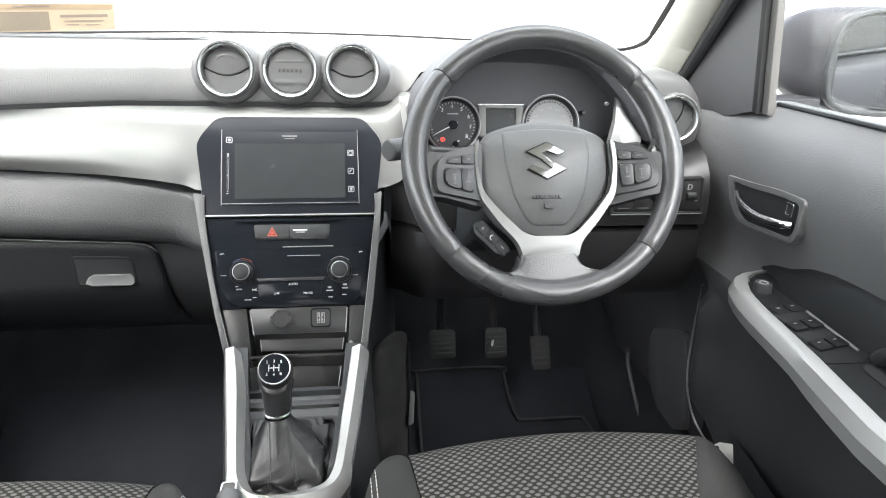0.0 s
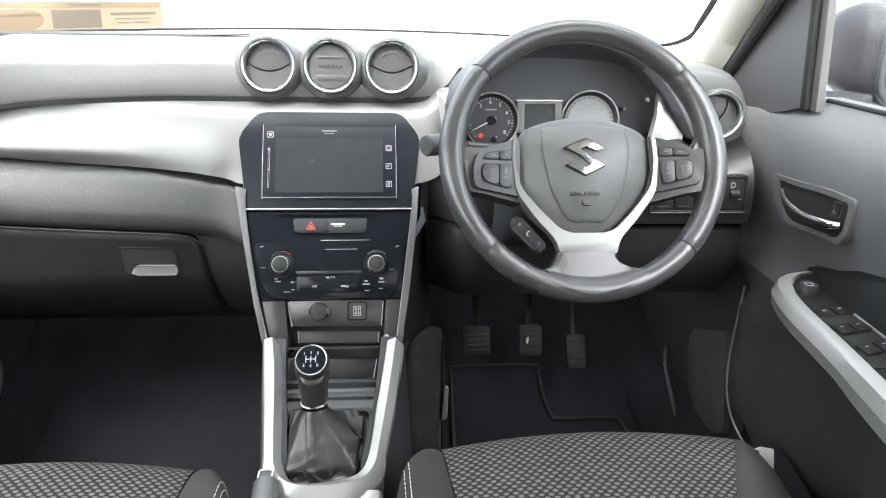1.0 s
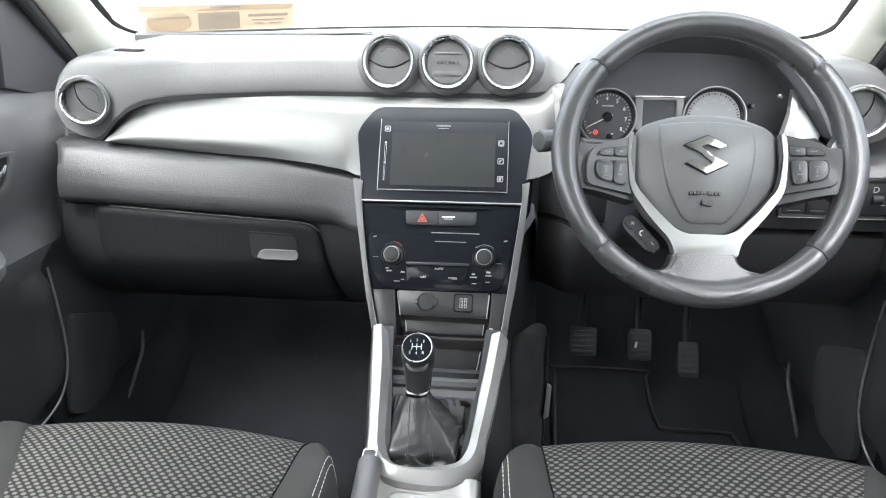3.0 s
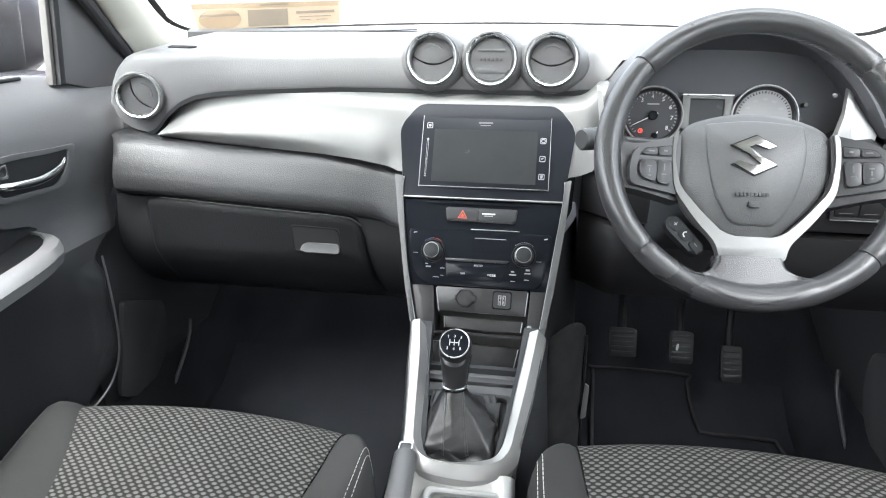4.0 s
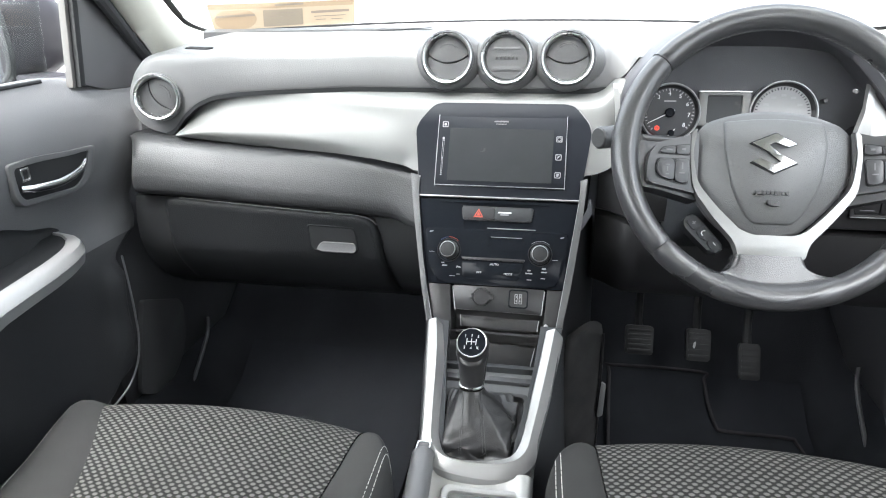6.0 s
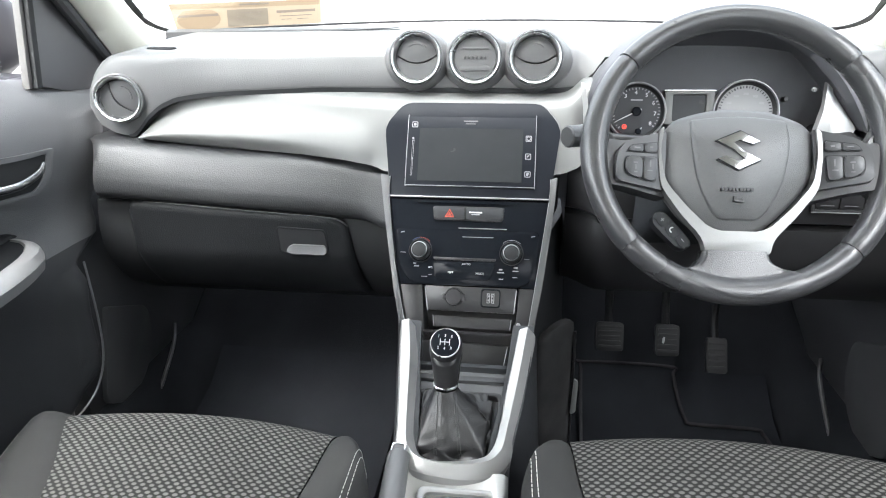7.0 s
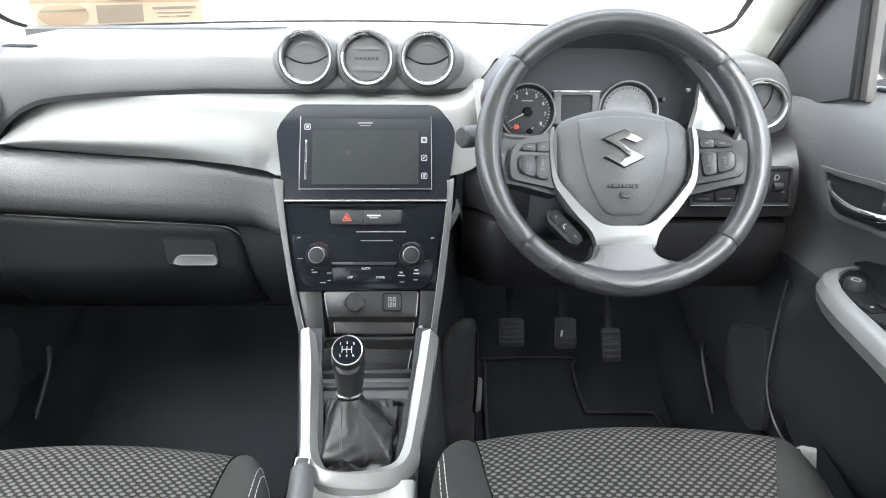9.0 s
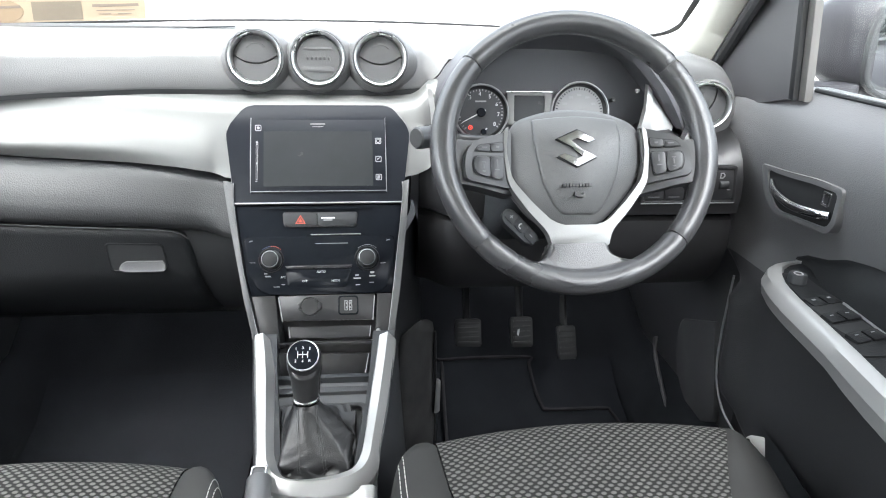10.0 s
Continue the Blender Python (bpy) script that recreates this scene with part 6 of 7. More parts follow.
# ---- seats ----
def seat(x0, label, lift=0.0):
    root = thing("bucket_seat", (x0, 0.4, 0.1), label, "car seat", "front seats")

    outward = 1 if x0 > 0 else -1

    def half(y, s):
        """Half width of the insert on the door's side and on the console's side."""
        if s == outward:
            return table(y, [(0.0, 0.095), (0.30, 0.100), (0.458, 0.112), (0.53, 0.137), (0.61, 0.171), (0.64, 0.174)])
        return table(y, [(0.0, 0.140), (0.30, 0.150), (0.50, 0.167), (0.55, 0.175), (0.64, 0.184)])

    def section(n=34):
        """Arc over the cushion, from under its front lip to the back."""
        pts = [Vector((0, 0.612, 0.20)), Vector((0, 0.632, 0.27)), Vector((0, 0.643, 0.335)), Vector((0, 0.640, 0.362)), Vector((0, 0.628, 0.380)), Vector((0, 0.605, 0.3885)), Vector((0, 0.56, 0.3865)), Vector((0, 0.45, 0.373)), Vector((0, 0.30, 0.355)), Vector((0, 0.10, 0.335)), Vector((0, -0.03, 0.330))]
        return catmull(pts, 5)

    sec = section()
    arc = [0.0]
    for a, b in zip(sec, sec[1:]):
        arc.append(arc[-1] + (b - a).length)

    def place(x, p, k):
        """k: 0 at the insert's edge, 1 at the outer side."""
        front = max(0.0, min(1.0, (p.y - 0.50) / 0.14))
        y = p.y - 0.020 * (x / 0.18) ** 2 * front
        if abs(x) > 0.19:
            y -= 0.055 * ((abs(x) - 0.19) / 0.045) ** 2 * front
        z = p.z
        crown = 0.004 * (1 - (x / 0.19) ** 2) if abs(x) < 0.19 else 0
        return Vector((x0 + x, y, z + lift * smooth((p.z - 0.2) / 0.15) + crown * (1 if p.z > 0.35 else 0)))

    # patterned insert with its own map in metres
    nx = 28
    rows = []
    for p in sec:
        rows.append([place(lerp(-half(p.y, -1), half(p.y, 1), j / nx), p, 0) for j in range(nx + 1)])
    bm = bmesh.new()
    uvl = bm.loops.layers.uv.new("UVMap")
    vs = [[bm.verts.new(q) for q in r] for r in rows]
    for i in range(len(vs) - 1):
        for j in range(nx):
            f = bm.faces.new((vs[i][j], vs[i][j + 1], vs[i + 1][j + 1], vs[i + 1][j]))
            for lp, (a, b) in zip(f.loops, ((i, j), (i, j + 1), (i + 1, j + 1), (i + 1, j))):
                lp[uvl].uv = (lerp(-half(sec[a].y, -1), half(sec[a].y, 1), b / nx), arc[a])
    part("seat_insert", bm, M_SEAT, root, "grey spotted woven cloth insert", sharp=80)
    for s in (-1, 1):
        rows = []
        for p in sec:
            w = half(p.y, s)
            row = []
            top = 1 if p.z > 0.33 else max(0.0, (p.z - 0.2) / 0.13)
            outer = 0.236 if s != outward else 0.220
            for j in range(13):
                k = j / 8
                if j <= 8:
                    x = lerp(w, outer, 1 - (1 - k) ** 1.25)
                    bul = (0.004 if s > 0 and x0 > 0 else 0.0135) * math.sin(math.pi * min(k * 0.72, 1)) * top
                    drop = 0.026 * max(0, (k - 0.62) / 0.38) ** 2
                    if s == outward:
                        drop = 0.042 * max(0, (k - 0.1) / 0.9) ** 1.3 if x0 > 0 else 0.038 * max(0, (k - 0.45) / 0.55) ** 2
                    q = place(s * x, p, k)
                    q.z += (bul - drop) * top - (0.0025 if j == 0 else 0) 
                    row.append(q)
                else:
                    q = place(s * (outer + 0.004 * math.sin(math.pi * (j - 8) / 4)), p, 1)
                    q.z = lerp(q.z - 0.018 * top, 0.12, (j - 8) / 4)
                    row.append(q)
            rows.append(row)
        part("bolster", grid(rows), M_SEATSIDE, root, "dark grey cloth side bolster", sharp=80)
        st = []
        for off in ((5.35, 6.15) if s * x0 < 0 else (6.2,)):
            line = []
            for r in rows[6:]:
                j = int(off)
                line.append(lerp(Vector(r[j]), Vector(r[j + 1]), off - j) + Vector((0, 0, 0.0006)))
            run = 0.0
            dense = [p for p in catmull(line, 10) if p.y > 0.40]
            for a, b in zip(dense, dense[1:]):
                if run % 0.0058 < 0.0040:
                    st.append(tube([a, b], 0.00055, 4))
                run += (b - a).length
        part("stitching", merge(st), M_THREAD if s < 0 or x0 < 0 else M_DTHREAD, root, "pale stitching" if s < 0 or x0 < 0 else "grey stitching")
    # backrest, leaning back behind the cushion; unseen, added to block light from the rear
    rows = []
    for z, y, w in ((0.30, -0.02, 0.215), (0.36, -0.035, 0.232), (0.50, -0.07, 0.236), (0.65, -0.115, 0.232), (0.80, -0.165, 0.215), (0.88, -0.195, 0.185), (0.92, -0.215, 0.12)):
        th = 0.11 if z < 0.9 else 0.05
        o = rounded([(-w, y - th), (w, y - th), (w, y - 0.01), (w * 0.75, y + 0.018), (w * 0.5, y), (-w * 0.5, y), (-w * 0.75, y + 0.018), (-w, y - 0.01)], 0.02, 3)
        rows.append([(x0 + a, b, z) for a, b in o])
    part("backrest", grid(rows, close=True, cap=True), M_SEATSIDE, root, "dark cloth backrest, out of view", sharp=60)
    # front and base under the cushion
    rows = []
    for x in [i * 0.047 - 0.235 for i in range(11)]:
        f = 0.02 * (x / 0.18) ** 2
        rows.append([(x0 + x, 0.606 - f, 0.215), (x0 + x, 0.58 - f, 0.10), (x0 + x, 0.12, 0.10), (x0 + x, 0.12, 0.20)])
    part("seat_base", grid(rows, close=True, cap=True), M_DARK, root, "black seat base", sharp=50)
    for dx in (-0.19, 0.19):
        part("seat_rail", slab(x0 + dx - 0.018, x0 + dx + 0.018, 0.12, 0.62, 0.025, 0.10, 0.003), M_DARK, root, "black floor rail")
    return root


seat(-0.320, "front passenger seat in spotted grey cloth with dark bolsters")
seat(0.328, "driver's seat in spotted grey cloth with dark bolsters", 0.0175)
tag = thing("seat_tag", (0.545, 0.60, 0.36), "small white cloth tag sticking up beside the driver's seat", "tag")
tg = [(-0.016, -0.024), (0.013, -0.024), (0.012, 0.011), (-0.004, 0.012), (-0.016, 0.005)]
TAG = pose(0.5430, 0.600, 0.378, 60, 0, -14)
part("cloth", prism(rounded(tg, 0.002), -0.0006, 0.0006), M_TAG, tag, "", TAG)
part("printed_spot", prism(circle(0.0028, 12, -0.008, 0.005), 0.0006, 0.0009), M_RUBBER, tag, "", TAG)


# ---- doors ----
def yfront(z):
    """Front edge of the door trim."""
    return table(z, [(0.16, 0.74), (0.20, 0.83), (0.215, 0.865), (0.25, 0.905), (0.30, 0.925), (0.36, 0.930), (0.455, 0.926), (0.47, 0.935), (0.485, 0.985), (0.50, 0.99), (0.55, 0.985), (0.60, 0.99), (0.69, 1.02), (0.71, 1.05), (0.73, 1.12), (0.80, 1.14)])


def door(s):
    lab = "car door with padded trim, silver armrest band and chrome handle"
    root = thing("door_1" if s < 0 else "door_2", (s * 0.70, 0.4, 0.15), lab, "car door", "front doors", "structure")

    def X(y, z):
        """Inner face of the trim."""
        x = table(z, [(0.10, 0.692), (0.47, 0.693), (0.50, 0.704), (0.53, 0.711), (0.55, 0.709), (0.57, 0.702), (0.59, 0.692), (0.61, 0.681), (0.63, 0.673), (0.65, 0.668), (0.67, 0.667), (0.69, 0.669), (0.71, 0.674), (0.73, 0.681), (0.745, 0.690), (0.76, 0.703), (0.775, 0.716)])      # padded roll
        x -= 0.012 * smooth((z - 0.36) / 0.1) * (1 - smooth((z - 0.56) / 0.08))
        x -= 0.022 * smooth((y - 0.925) / 0.08) * smooth((z - 0.47) / 0.06) * (1 - smooth((z - 0.70) / 0.05))     # flares in towards the dash end
        x -= 0.026 * math.exp(-((y - 0.890) / 0.026) ** 2) * smooth((z - 0.20) / 0.08) * (1 - smooth((z - 0.43) / 0.03))   # rounded column at the front
        return s * x

    rows = []
    zs = [0.16, 0.17, 0.185, 0.20, 0.215, 0.23, 0.25, 0.275, 0.30, 0.33, 0.36, 0.40, 0.43, 0.455, 0.465, 0.475, 0.49, 0.51, 0.53, 0.55, 0.57, 0.59, 0.61, 0.63, 0.65, 0.67, 0.69, 0.71, 0.73, 0.745, 0.755, 0.763, 0.769, 0.772]
    for z in zs:
        yf = yfront(z)
        row = []
        for j in range(45):
            y = lerp(-0.35, yf, 1 - (1 - j / 44) ** 1.8)
            zz = min(z, table(y, [(0.90, 0.772), (0.945, 0.765), (0.975, 0.752), (1.02, 0.743), (1.05, 0.739), (1.14, 0.737)]) - 0.0002 * (0.772 - z))
            e = (0.014 if z < 0.47 else 0.006) * smooth((y - (yf - 0.02)) / 0.02) if z < 0.71 else 0
            row.append((X(y, z) + s * e, y, zz))
        rows.append(row)
    cut = zs.index(0.49)
    part("trim_panel", shell(rows[:cut + 1], (s * 0.03, 0, 0)), M_DOORLOW, root, "black grained lower trim", sharp=60)
    part("upper_pad", shell(rows[cut:], (s * 0.03, 0, 0)), M_DOOR, root, "dark grey grained upper pad", sharp=60)
    # moulded edge along the lower front of the trim, paled to draw its highlight
    line = [(s * 0.680, 0.926, 0.456), (s * 0.679, 0.926, 0.40), (s * 0.679, 0.925, 0.34), (s * 0.679, 0.920, 0.29), (s * 0.679, 0.905, 0.250), (s * 0.679, 0.875, 0.220), (s * 0.680, 0.83, 0.206), (s * 0.680, 0.77, 0.204)]
    part("trim_edge", tube(catmull(line, 6), 0.0020, 8), M_SILVERD, root, "rounded trim edge, paled for its highlight")
    # handle bowl
    HB = Matrix(((0, 0, -s, s * 0.670), (s * 1.0, 0, 0, 0), (0, 1, 0, 0), (0, 0, 0, 1)))
    def L(pts):
        return [(y * s, z) for y, z in pts]
    fr = [(0.890, 0.660), (0.870, 0.616), (0.838, 0.597), (0.722, 0.608), (0.712, 0.625), (0.712, 0.672), (0.760, 0.672), (0.830, 0.664)]
    fi_ = [(0.872, 0.655), (0.857, 0.624), (0.832, 0.606), (0.729, 0.616), (0.721, 0.628), (0.721, 0.664), (0.762, 0.664), (0.828, 0.657)]
    rr = [0.006, 0.02, 0.02, 0.008, 0.006, 0.008, 0.02, 0.02]
    part("handle_surround", ringplate(rounded(L(fr), rr, 4), rounded(L(fi_), rr, 4), -0.014, 0.008, 0.002), M_GRIP, root, "satin grey handle surround", HB)
    part("handle_bowl", prism(rounded(L(fi_), rr, 4), -0.014, 0.0050), M_RUBBER, root, "", HB)
    lev = [(s * 0.666, 0.862, 0.641), (s * 0.657, 0.835, 0.632), (s * 0.653, 0.79, 0.627), (s * 0.655, 0.742, 0.631), (s * 0.662, 0.724, 0.634)]
    part("door_handle", tube(catmull(lev, 6), 0.0058, 14, 1.15, taper=lambda t: 0.45 + 0.55 * math.sin(math.pi * (0.12 + 0.7 * t))), M_CHROME, root, "chrome pull handle")
    lk = part("lock_knob", ringplate(rounded(box2(0.016, 0.020), 0.003), rounded(box2(0.009, 0.012), 0.002), -0.002, 0.009, 0.001), M_CHROME, root, "chrome-edged lock tab", HB @ Matrix.Translation((s * 0.738, 0.652, 0)))
    part("lock_plate", prism(rounded(box2(0.010, 0.013), 0.002), -0.002, 0.007), M_SATIN, lk, "", HB @ Matrix.Translation((s * 0.738, 0.652, 0)))
    # armrest: top plate, silver band with a bright crease, elbow pad above
    def xin(y):
        return table(y, [(-0.3, 0.552), (0.426, 0.569), (0.54, 0.587), (0.60, 0.595), (0.674, 0.604), (0.71, 0.613), (0.735, 0.624), (0.755, 0.638), (0.768, 0.656), (0.774, 0.680)])

    ys = [-0.30, 0.0, 0.2, 0.35, 0.43, 0.48, 0.52, 0.54, 0.56, 0.58, 0.60, 0.63, 0.66, 0.69, 0.71, 0.725, 0.735, 0.745, 0.755, 0.762, 0.768, 0.774]
    rows = []
    for y in ys:
        x = xin(y)
        rows.append([(s * 0.700, y, 0.552), (s * lerp(x, 0.690, 0.5), y, 0.546), (s * x, y, 0.545), (s * x, y, 0.515), (s * 0.700, y, 0.500)])
    part("armrest", grid(rows, close=True, cap=True), M_LID, root, "black armrest top", sharp=40)
    rows = []
    for y in ys:
        x = xin(y)
        h = table(y, [(-0.3, 0.036), (0.46, 0.036), (0.50, 0.036), (0.535, 0.033), (0.56, 0.030), (0.70, 0.030), (0.774, 0.028)])
        d = 0.010 * smooth((0.776 - y) / 0.04)
        f = 0.012 * smooth((y - 0.70) / 0.06)
        rows.append([(s * (x + 0.003), y, 0.5445), (s * (x - 0.001), y, 0.5485), (s * (x - 0.006), y + f * 0.4, 0.5480), (s * (x - 0.010 - d * 0.5), y + f, 0.543), (s * (x - 0.012 - d), y + f, 0.545 - h * 0.45), (s * (x - 0.008 - d), y + f, 0.545 - h), (s * (x + 0.004), y, 0.545 - h + 0.003)])
    part("armrest_band", grid(rows, close=True, cap=True), M_LITSILVER, root, "satin silver armrest band", sharp=30)
    rows = []
    for i in range(25):
        y = lerp(-0.30, 0.790, i / 24)
        zt = table(y, [(-0.3, 0.60), (0.45, 0.603), (0.575, 0.601), (0.635, 0.599), (0.68, 0.590), (0.731, 0.571), (0.783, 0.536), (0.79, 0.533)])
        zb = 0.548
        w = 0.030 * smooth((0.785 - y) / 0.12)
        zt = max(zt, zb + 0.001)
        rows.append([(s * 0.705, y, zt + 0.003), (s * 0.688, y, zt), (s * (0.684 - w * 0.35), y, lerp(zt, zb, 0.22)), (s * (0.682 - w * 0.75), y, lerp(zt, zb, 0.6)), (s * (0.680 - w), y, zb - 0.002), (s * 0.705, y, zb - 0.004)])
    part("elbow_pad", grid(rows, close=True, cap=True), M_LID, root, "dark elbow pad", sharp=60)
    # door pocket on the lower trim
    rows = []
    for i in range(17):
        y = lerp(-0.30, 0.78, i / 16)
        k = smooth((0.78 - y) / 0.25)
        zt = lerp(0.26, 0.265, k)
        rows.append([(s * 0.685, y, zt - 0.10), (s * lerp(0.684, 0.655, k), y, 0.20), (s * lerp(0.684, 0.646, k), y, zt - 0.01), (s * lerp(0.684, 0.650, k), y, zt), (s * lerp(0.686, 0.657, k), y, zt - 0.004), (s * lerp(0.688, 0.662, k), y, 0.21)])
    part("door_pocket", grid(rows, close=True, cap=True), M_DARK, root, "black door pocket", sharp=50)
    # sail panel, window bar and rubber
    fore = 0.012 if s > 0 else 0.056
    bar_w = 0.015 if s > 0 else 0.008
    sail = [(0.880, 0.756), (0.908, 0.912), (0.930, 1.03), (0.945, 1.03), (0.985, 1.02), (0.985, 1.02), (1.02, 0.950), (1.07, 0.875), (1.16, 0.745), (1.14, 0.714), (1.038, 0.7175), (0.975, 0.731), (0.925, 0.744)]
    part("sail_panel", prism([((y + fore) * s, z) for y, z in sail], 0.0, 0.016, 0.003), M_SAIL, root, "dark grey corner panel", Matrix(((0, 0, -s, s * 0.700), (s, 0, 0, 0), (0, 1, 0, 0), (0, 0, 0, 1))))
    part("window_rubber", prism([((y + fore) * s, z) for y, z in ((0.868, 0.755), (0.880, 0.755), (0.938, 1.07), (0.926, 1.07))], 0.0, 0.016, 0.002), M_RUBBER, root, "black window channel", Matrix(((0, 0, -s, s * 0.698), (s, 0, 0, 0), (0, 1, 0, 0), (0, 0, 0, 1))))
    part("window_bar", prism([((y + fore) * s, z) for y, z in ((0.868 - bar_w, 0.755), (0.868, 0.755), (0.926, 1.07), (0.926 - bar_w, 1.07))], 0.0, 0.012, 0.002), M_BAR, root, "pale grey window bar", Matrix(((0, 0, -s, s * 0.702), (s, 0, 0, 0), (0, 1, 0, 0), (0, 0, 0, 1))))
    part("window_seal", tube([(s * 0.712, -0.35, 0.774), (s * 0.712, 0.3, 0.774), (s * 0.712, 0.875, 0.770)], 0.0035, 8), M_RUBBER, root, "black window seal")
    gl = part("window_glass", prism([(y * s, z) for y, z in ((-0.35, 0.760), (0.90, 0.760), (0.945, 1.04), (0.60, 1.22), (-0.35, 1.24))], 0.0, 0.003), M_GLASS, root, "clear side window", Matrix(((0, 0, -s, s * 0.722), (s, 0, 0, 0), (0, 1, 0, 0), (0, 0, 0, 1))))
    gl.visible_shadow = False
    # outer skin and top frame
    rows = []
    for z, x in ((-0.05, 0.79), (0.15, 0.83), (0.40, 0.845), (0.62, 0.835), (0.74, 0.80), (0.765, 0.755), (0.765, 0.735)):
        rows.append([(s * x, y, z) for y in (-0.35, 0.0, 0.4, 0.8, 1.10)])
    part("outer_skin", shell(rows, (-s * 0.012, 0, -0.004)), M_BODY, root, "dark grey painted door skin", sharp=60)
    fr_ = [(s * 0.70, 1.10, 0.80), (s * 0.69, 1.02, 0.905), (s * 0.665, 0.84, 1.08), (s * 0.635, 0.60, 1.235), (s * 0.625, 0.2, 1.275), (s * 0.63, -0.35, 1.26)]
    part("window_frame", tube(catmull(fr_, 6), 0.020, 10), M_DOORLOW, root, "black upper window frame")
    return root


dl = door(-1)
for ob in dl.children:
    if ob.name.split(".")[0] in ("armrest", "armrest_band", "elbow_pad", "handle_surround", "handle_bowl", "door_handle", "lock_knob"):
        ob.location += Vector((0, 0.012, 0.006))
door(1)
# switches on the driver's armrest
wsw = thing("window_switches", (0.645, 0.63, 0.55), "black window switch panel with mirror knob on the armrest", "switch panel")
WS = pose(0.620, 0.615, 0.5462, 0, 0, -4)
part("plate", prism(rounded([(-0.030, -0.085), (0.026, -0.085), (0.026, 0.125), (-0.010, 0.125)], 0.008), -0.003, 0.0010, 0.0008), M_LID, wsw, "satin black plate", WS)
kb = WS @ Matrix.Translation((0.003, 0.097, 0.001))
part("mirror_knob", lathe([(0.0120, 0.0), (0.0115, 0.010), (0.0100, 0.0125), (0.0070, 0.0118), (0.0, 0.0116)], 28), M_DARK, wsw, "round black mirror knob", kb)
part("knob_mark", ringplate(circle(0.0060, 20), circle(0.0045, 20), 0.0112, 0.0124), M_LEGEND, wsw, "", kb)
for x, y in ((0.6235, 0.6350), (0.6205, 0.5890)):
    part("finger_well", prism(rounded(box2(0.045, 0.021), 0.002), 0.0006, 0.0014), M_RUBBER, wsw, "black finger hollow", pose(x, y, 0.5462, 0, 0, 10))
for x, y, lift in ((0.6160, 0.6530, 0.0022), (0.6085, 0.6100, 0.0040), (0.6060, 0.5650, 0.0040)):
    for dx, dy_ in ((0.0, 0.0), (0.0232, 0.0052)):
        m = pose(x + dx, y + dy_, 0.5470, 5, 0, 12)
        b = part("window_button", prism(rounded(box2(0.0205, 0.018), 0.0015), -0.001, lift, 0.0008), M_LID, wsw, "flat black window button", m)
        part("button_mark", prism(box2(0.0050, 0.0026 if lift < 0.003 else 0.0011, 0.0, 0.003), lift - 0.0004, lift + 0.0004), M_LEGEND, b, "", m)
part("plate_edge", tube([WS @ Vector((0.0265, 0.034, 0.002)), WS @ Vector((0.0265, -0.062, 0.002))], 0.0016, 6), M_SILVERD, wsw, "pale edge")
psw = thing("window_switch", (-0.630, 0.68, 0.546), "single black window switch on the passenger armrest", "switch")
part("button", prism(rounded(box2(0.022, 0.045), 0.003), -0.003, 0.003, 0.001), M_SATIN, psw, "", pose(-0.618, 0.672, 0.546, 4))
part("pale_edge", tube([(-0.630, 0.660, 0.5475), (-0.628, 0.700, 0.5485), (-0.610, 0.692, 0.5485)], 0.0012, 6), M_SILVERD, psw, "pale edge")
cupd = thing("grab_recess", (0.640, 0.46, 0.54), "dark grab recess in the driver's armrest", "grab handle")
part("bowl", prism(rounded(box2(0.046, 0.14), 0.018), 0.0, 0.0008), M_RUBBER, cupd, "", pose(0.638, 0.455, 0.5462, 0, 0, -4))
part("grip_edge", tube(catmull([(0.648, 0.528, 0.548), (0.648, 0.520, 0.558), (0.648, 0.50, 0.564), (0.646, 0.45, 0.566), (0.645, 0.37, 0.566)], 5), 0.010, 12), M_RUBBER, cupd, "rounded grip edge")


# ---- door mirrors ----
def mirror(s):
    root = thing("door_mirror", (s * 0.85, 1.0, 0.79), "dark grey painted door mirror outside the side window", "door mirror", "door mirrors")
    C = Vector((s * 1.012, 1.020, 0.818))
    TURN = pose(0, 0, 0, 0, 0, s * -12).to_3x3()
    rows = []
    n = 40
    def outline(a, k):
        # rounded oblong
        c, sn = math.cos(a), math.sin(a)
        p = 3.8
        r = (abs(c) ** p + abs(sn) ** p) ** (-1 / p)
        return c * r * 0.115 * k, sn * r * 0.090 * k
    for dy, k in ((0.03, 0.84), (0.0, 0.93), (0.0, 0.985), (0.006, 1.0), (0.03, 1.0), (0.06, 0.94), (0.085, 0.80), (0.105, 0.55), (0.115, 0.2)):
        rows.append([C + TURN @ Vector((x * s + -s * 0.85 * dy, dy * 1.25, z + 0.1 * dy)) for x, z in (outline(2 * math.pi * i / n, k) for i in range(n))])
    part("mirror_case", grid(rows, close=True, cap=True), M_MIRRORCASE, root, "dark grey mirror case", sharp=60)
    m = Matrix.Translation(C) @ pose(0, 0, 0, 90, 0, s * -12)
    out = [outline(2 * math.pi * i / n, 0.98) for i in range(n)]
    inn = [outline(2 * math.pi * i / n, 0.89) for i in range(n)]
    part("mirror_rim", ringplate(out, inn, -0.020, 0.016, 0.005), M_DARK, root, "dark rim round the glass", m)
    part("mirror_glass", prism([(x * 0.97, z * 0.97) for x, z in inn], -0.002, 0.002), M_MIRROR, root, "mirror glass", Matrix.Translation(C + Vector((0, 0.012, 0))) @ pose(0, 0, 0, 92, 0, s * (-33 if s > 0 else -36)))
    part("mirror_arm", prism(rounded([(s * 0.724, 1.000), (s * 0.905, 1.030), (s * 0.905, 1.085), (s * 0.724, 1.090)], 0.012), 0.740, 0.757, 0.005, 3), M_MIRRORCASE, root, "mirror arm")
    return root


mirror(-1)
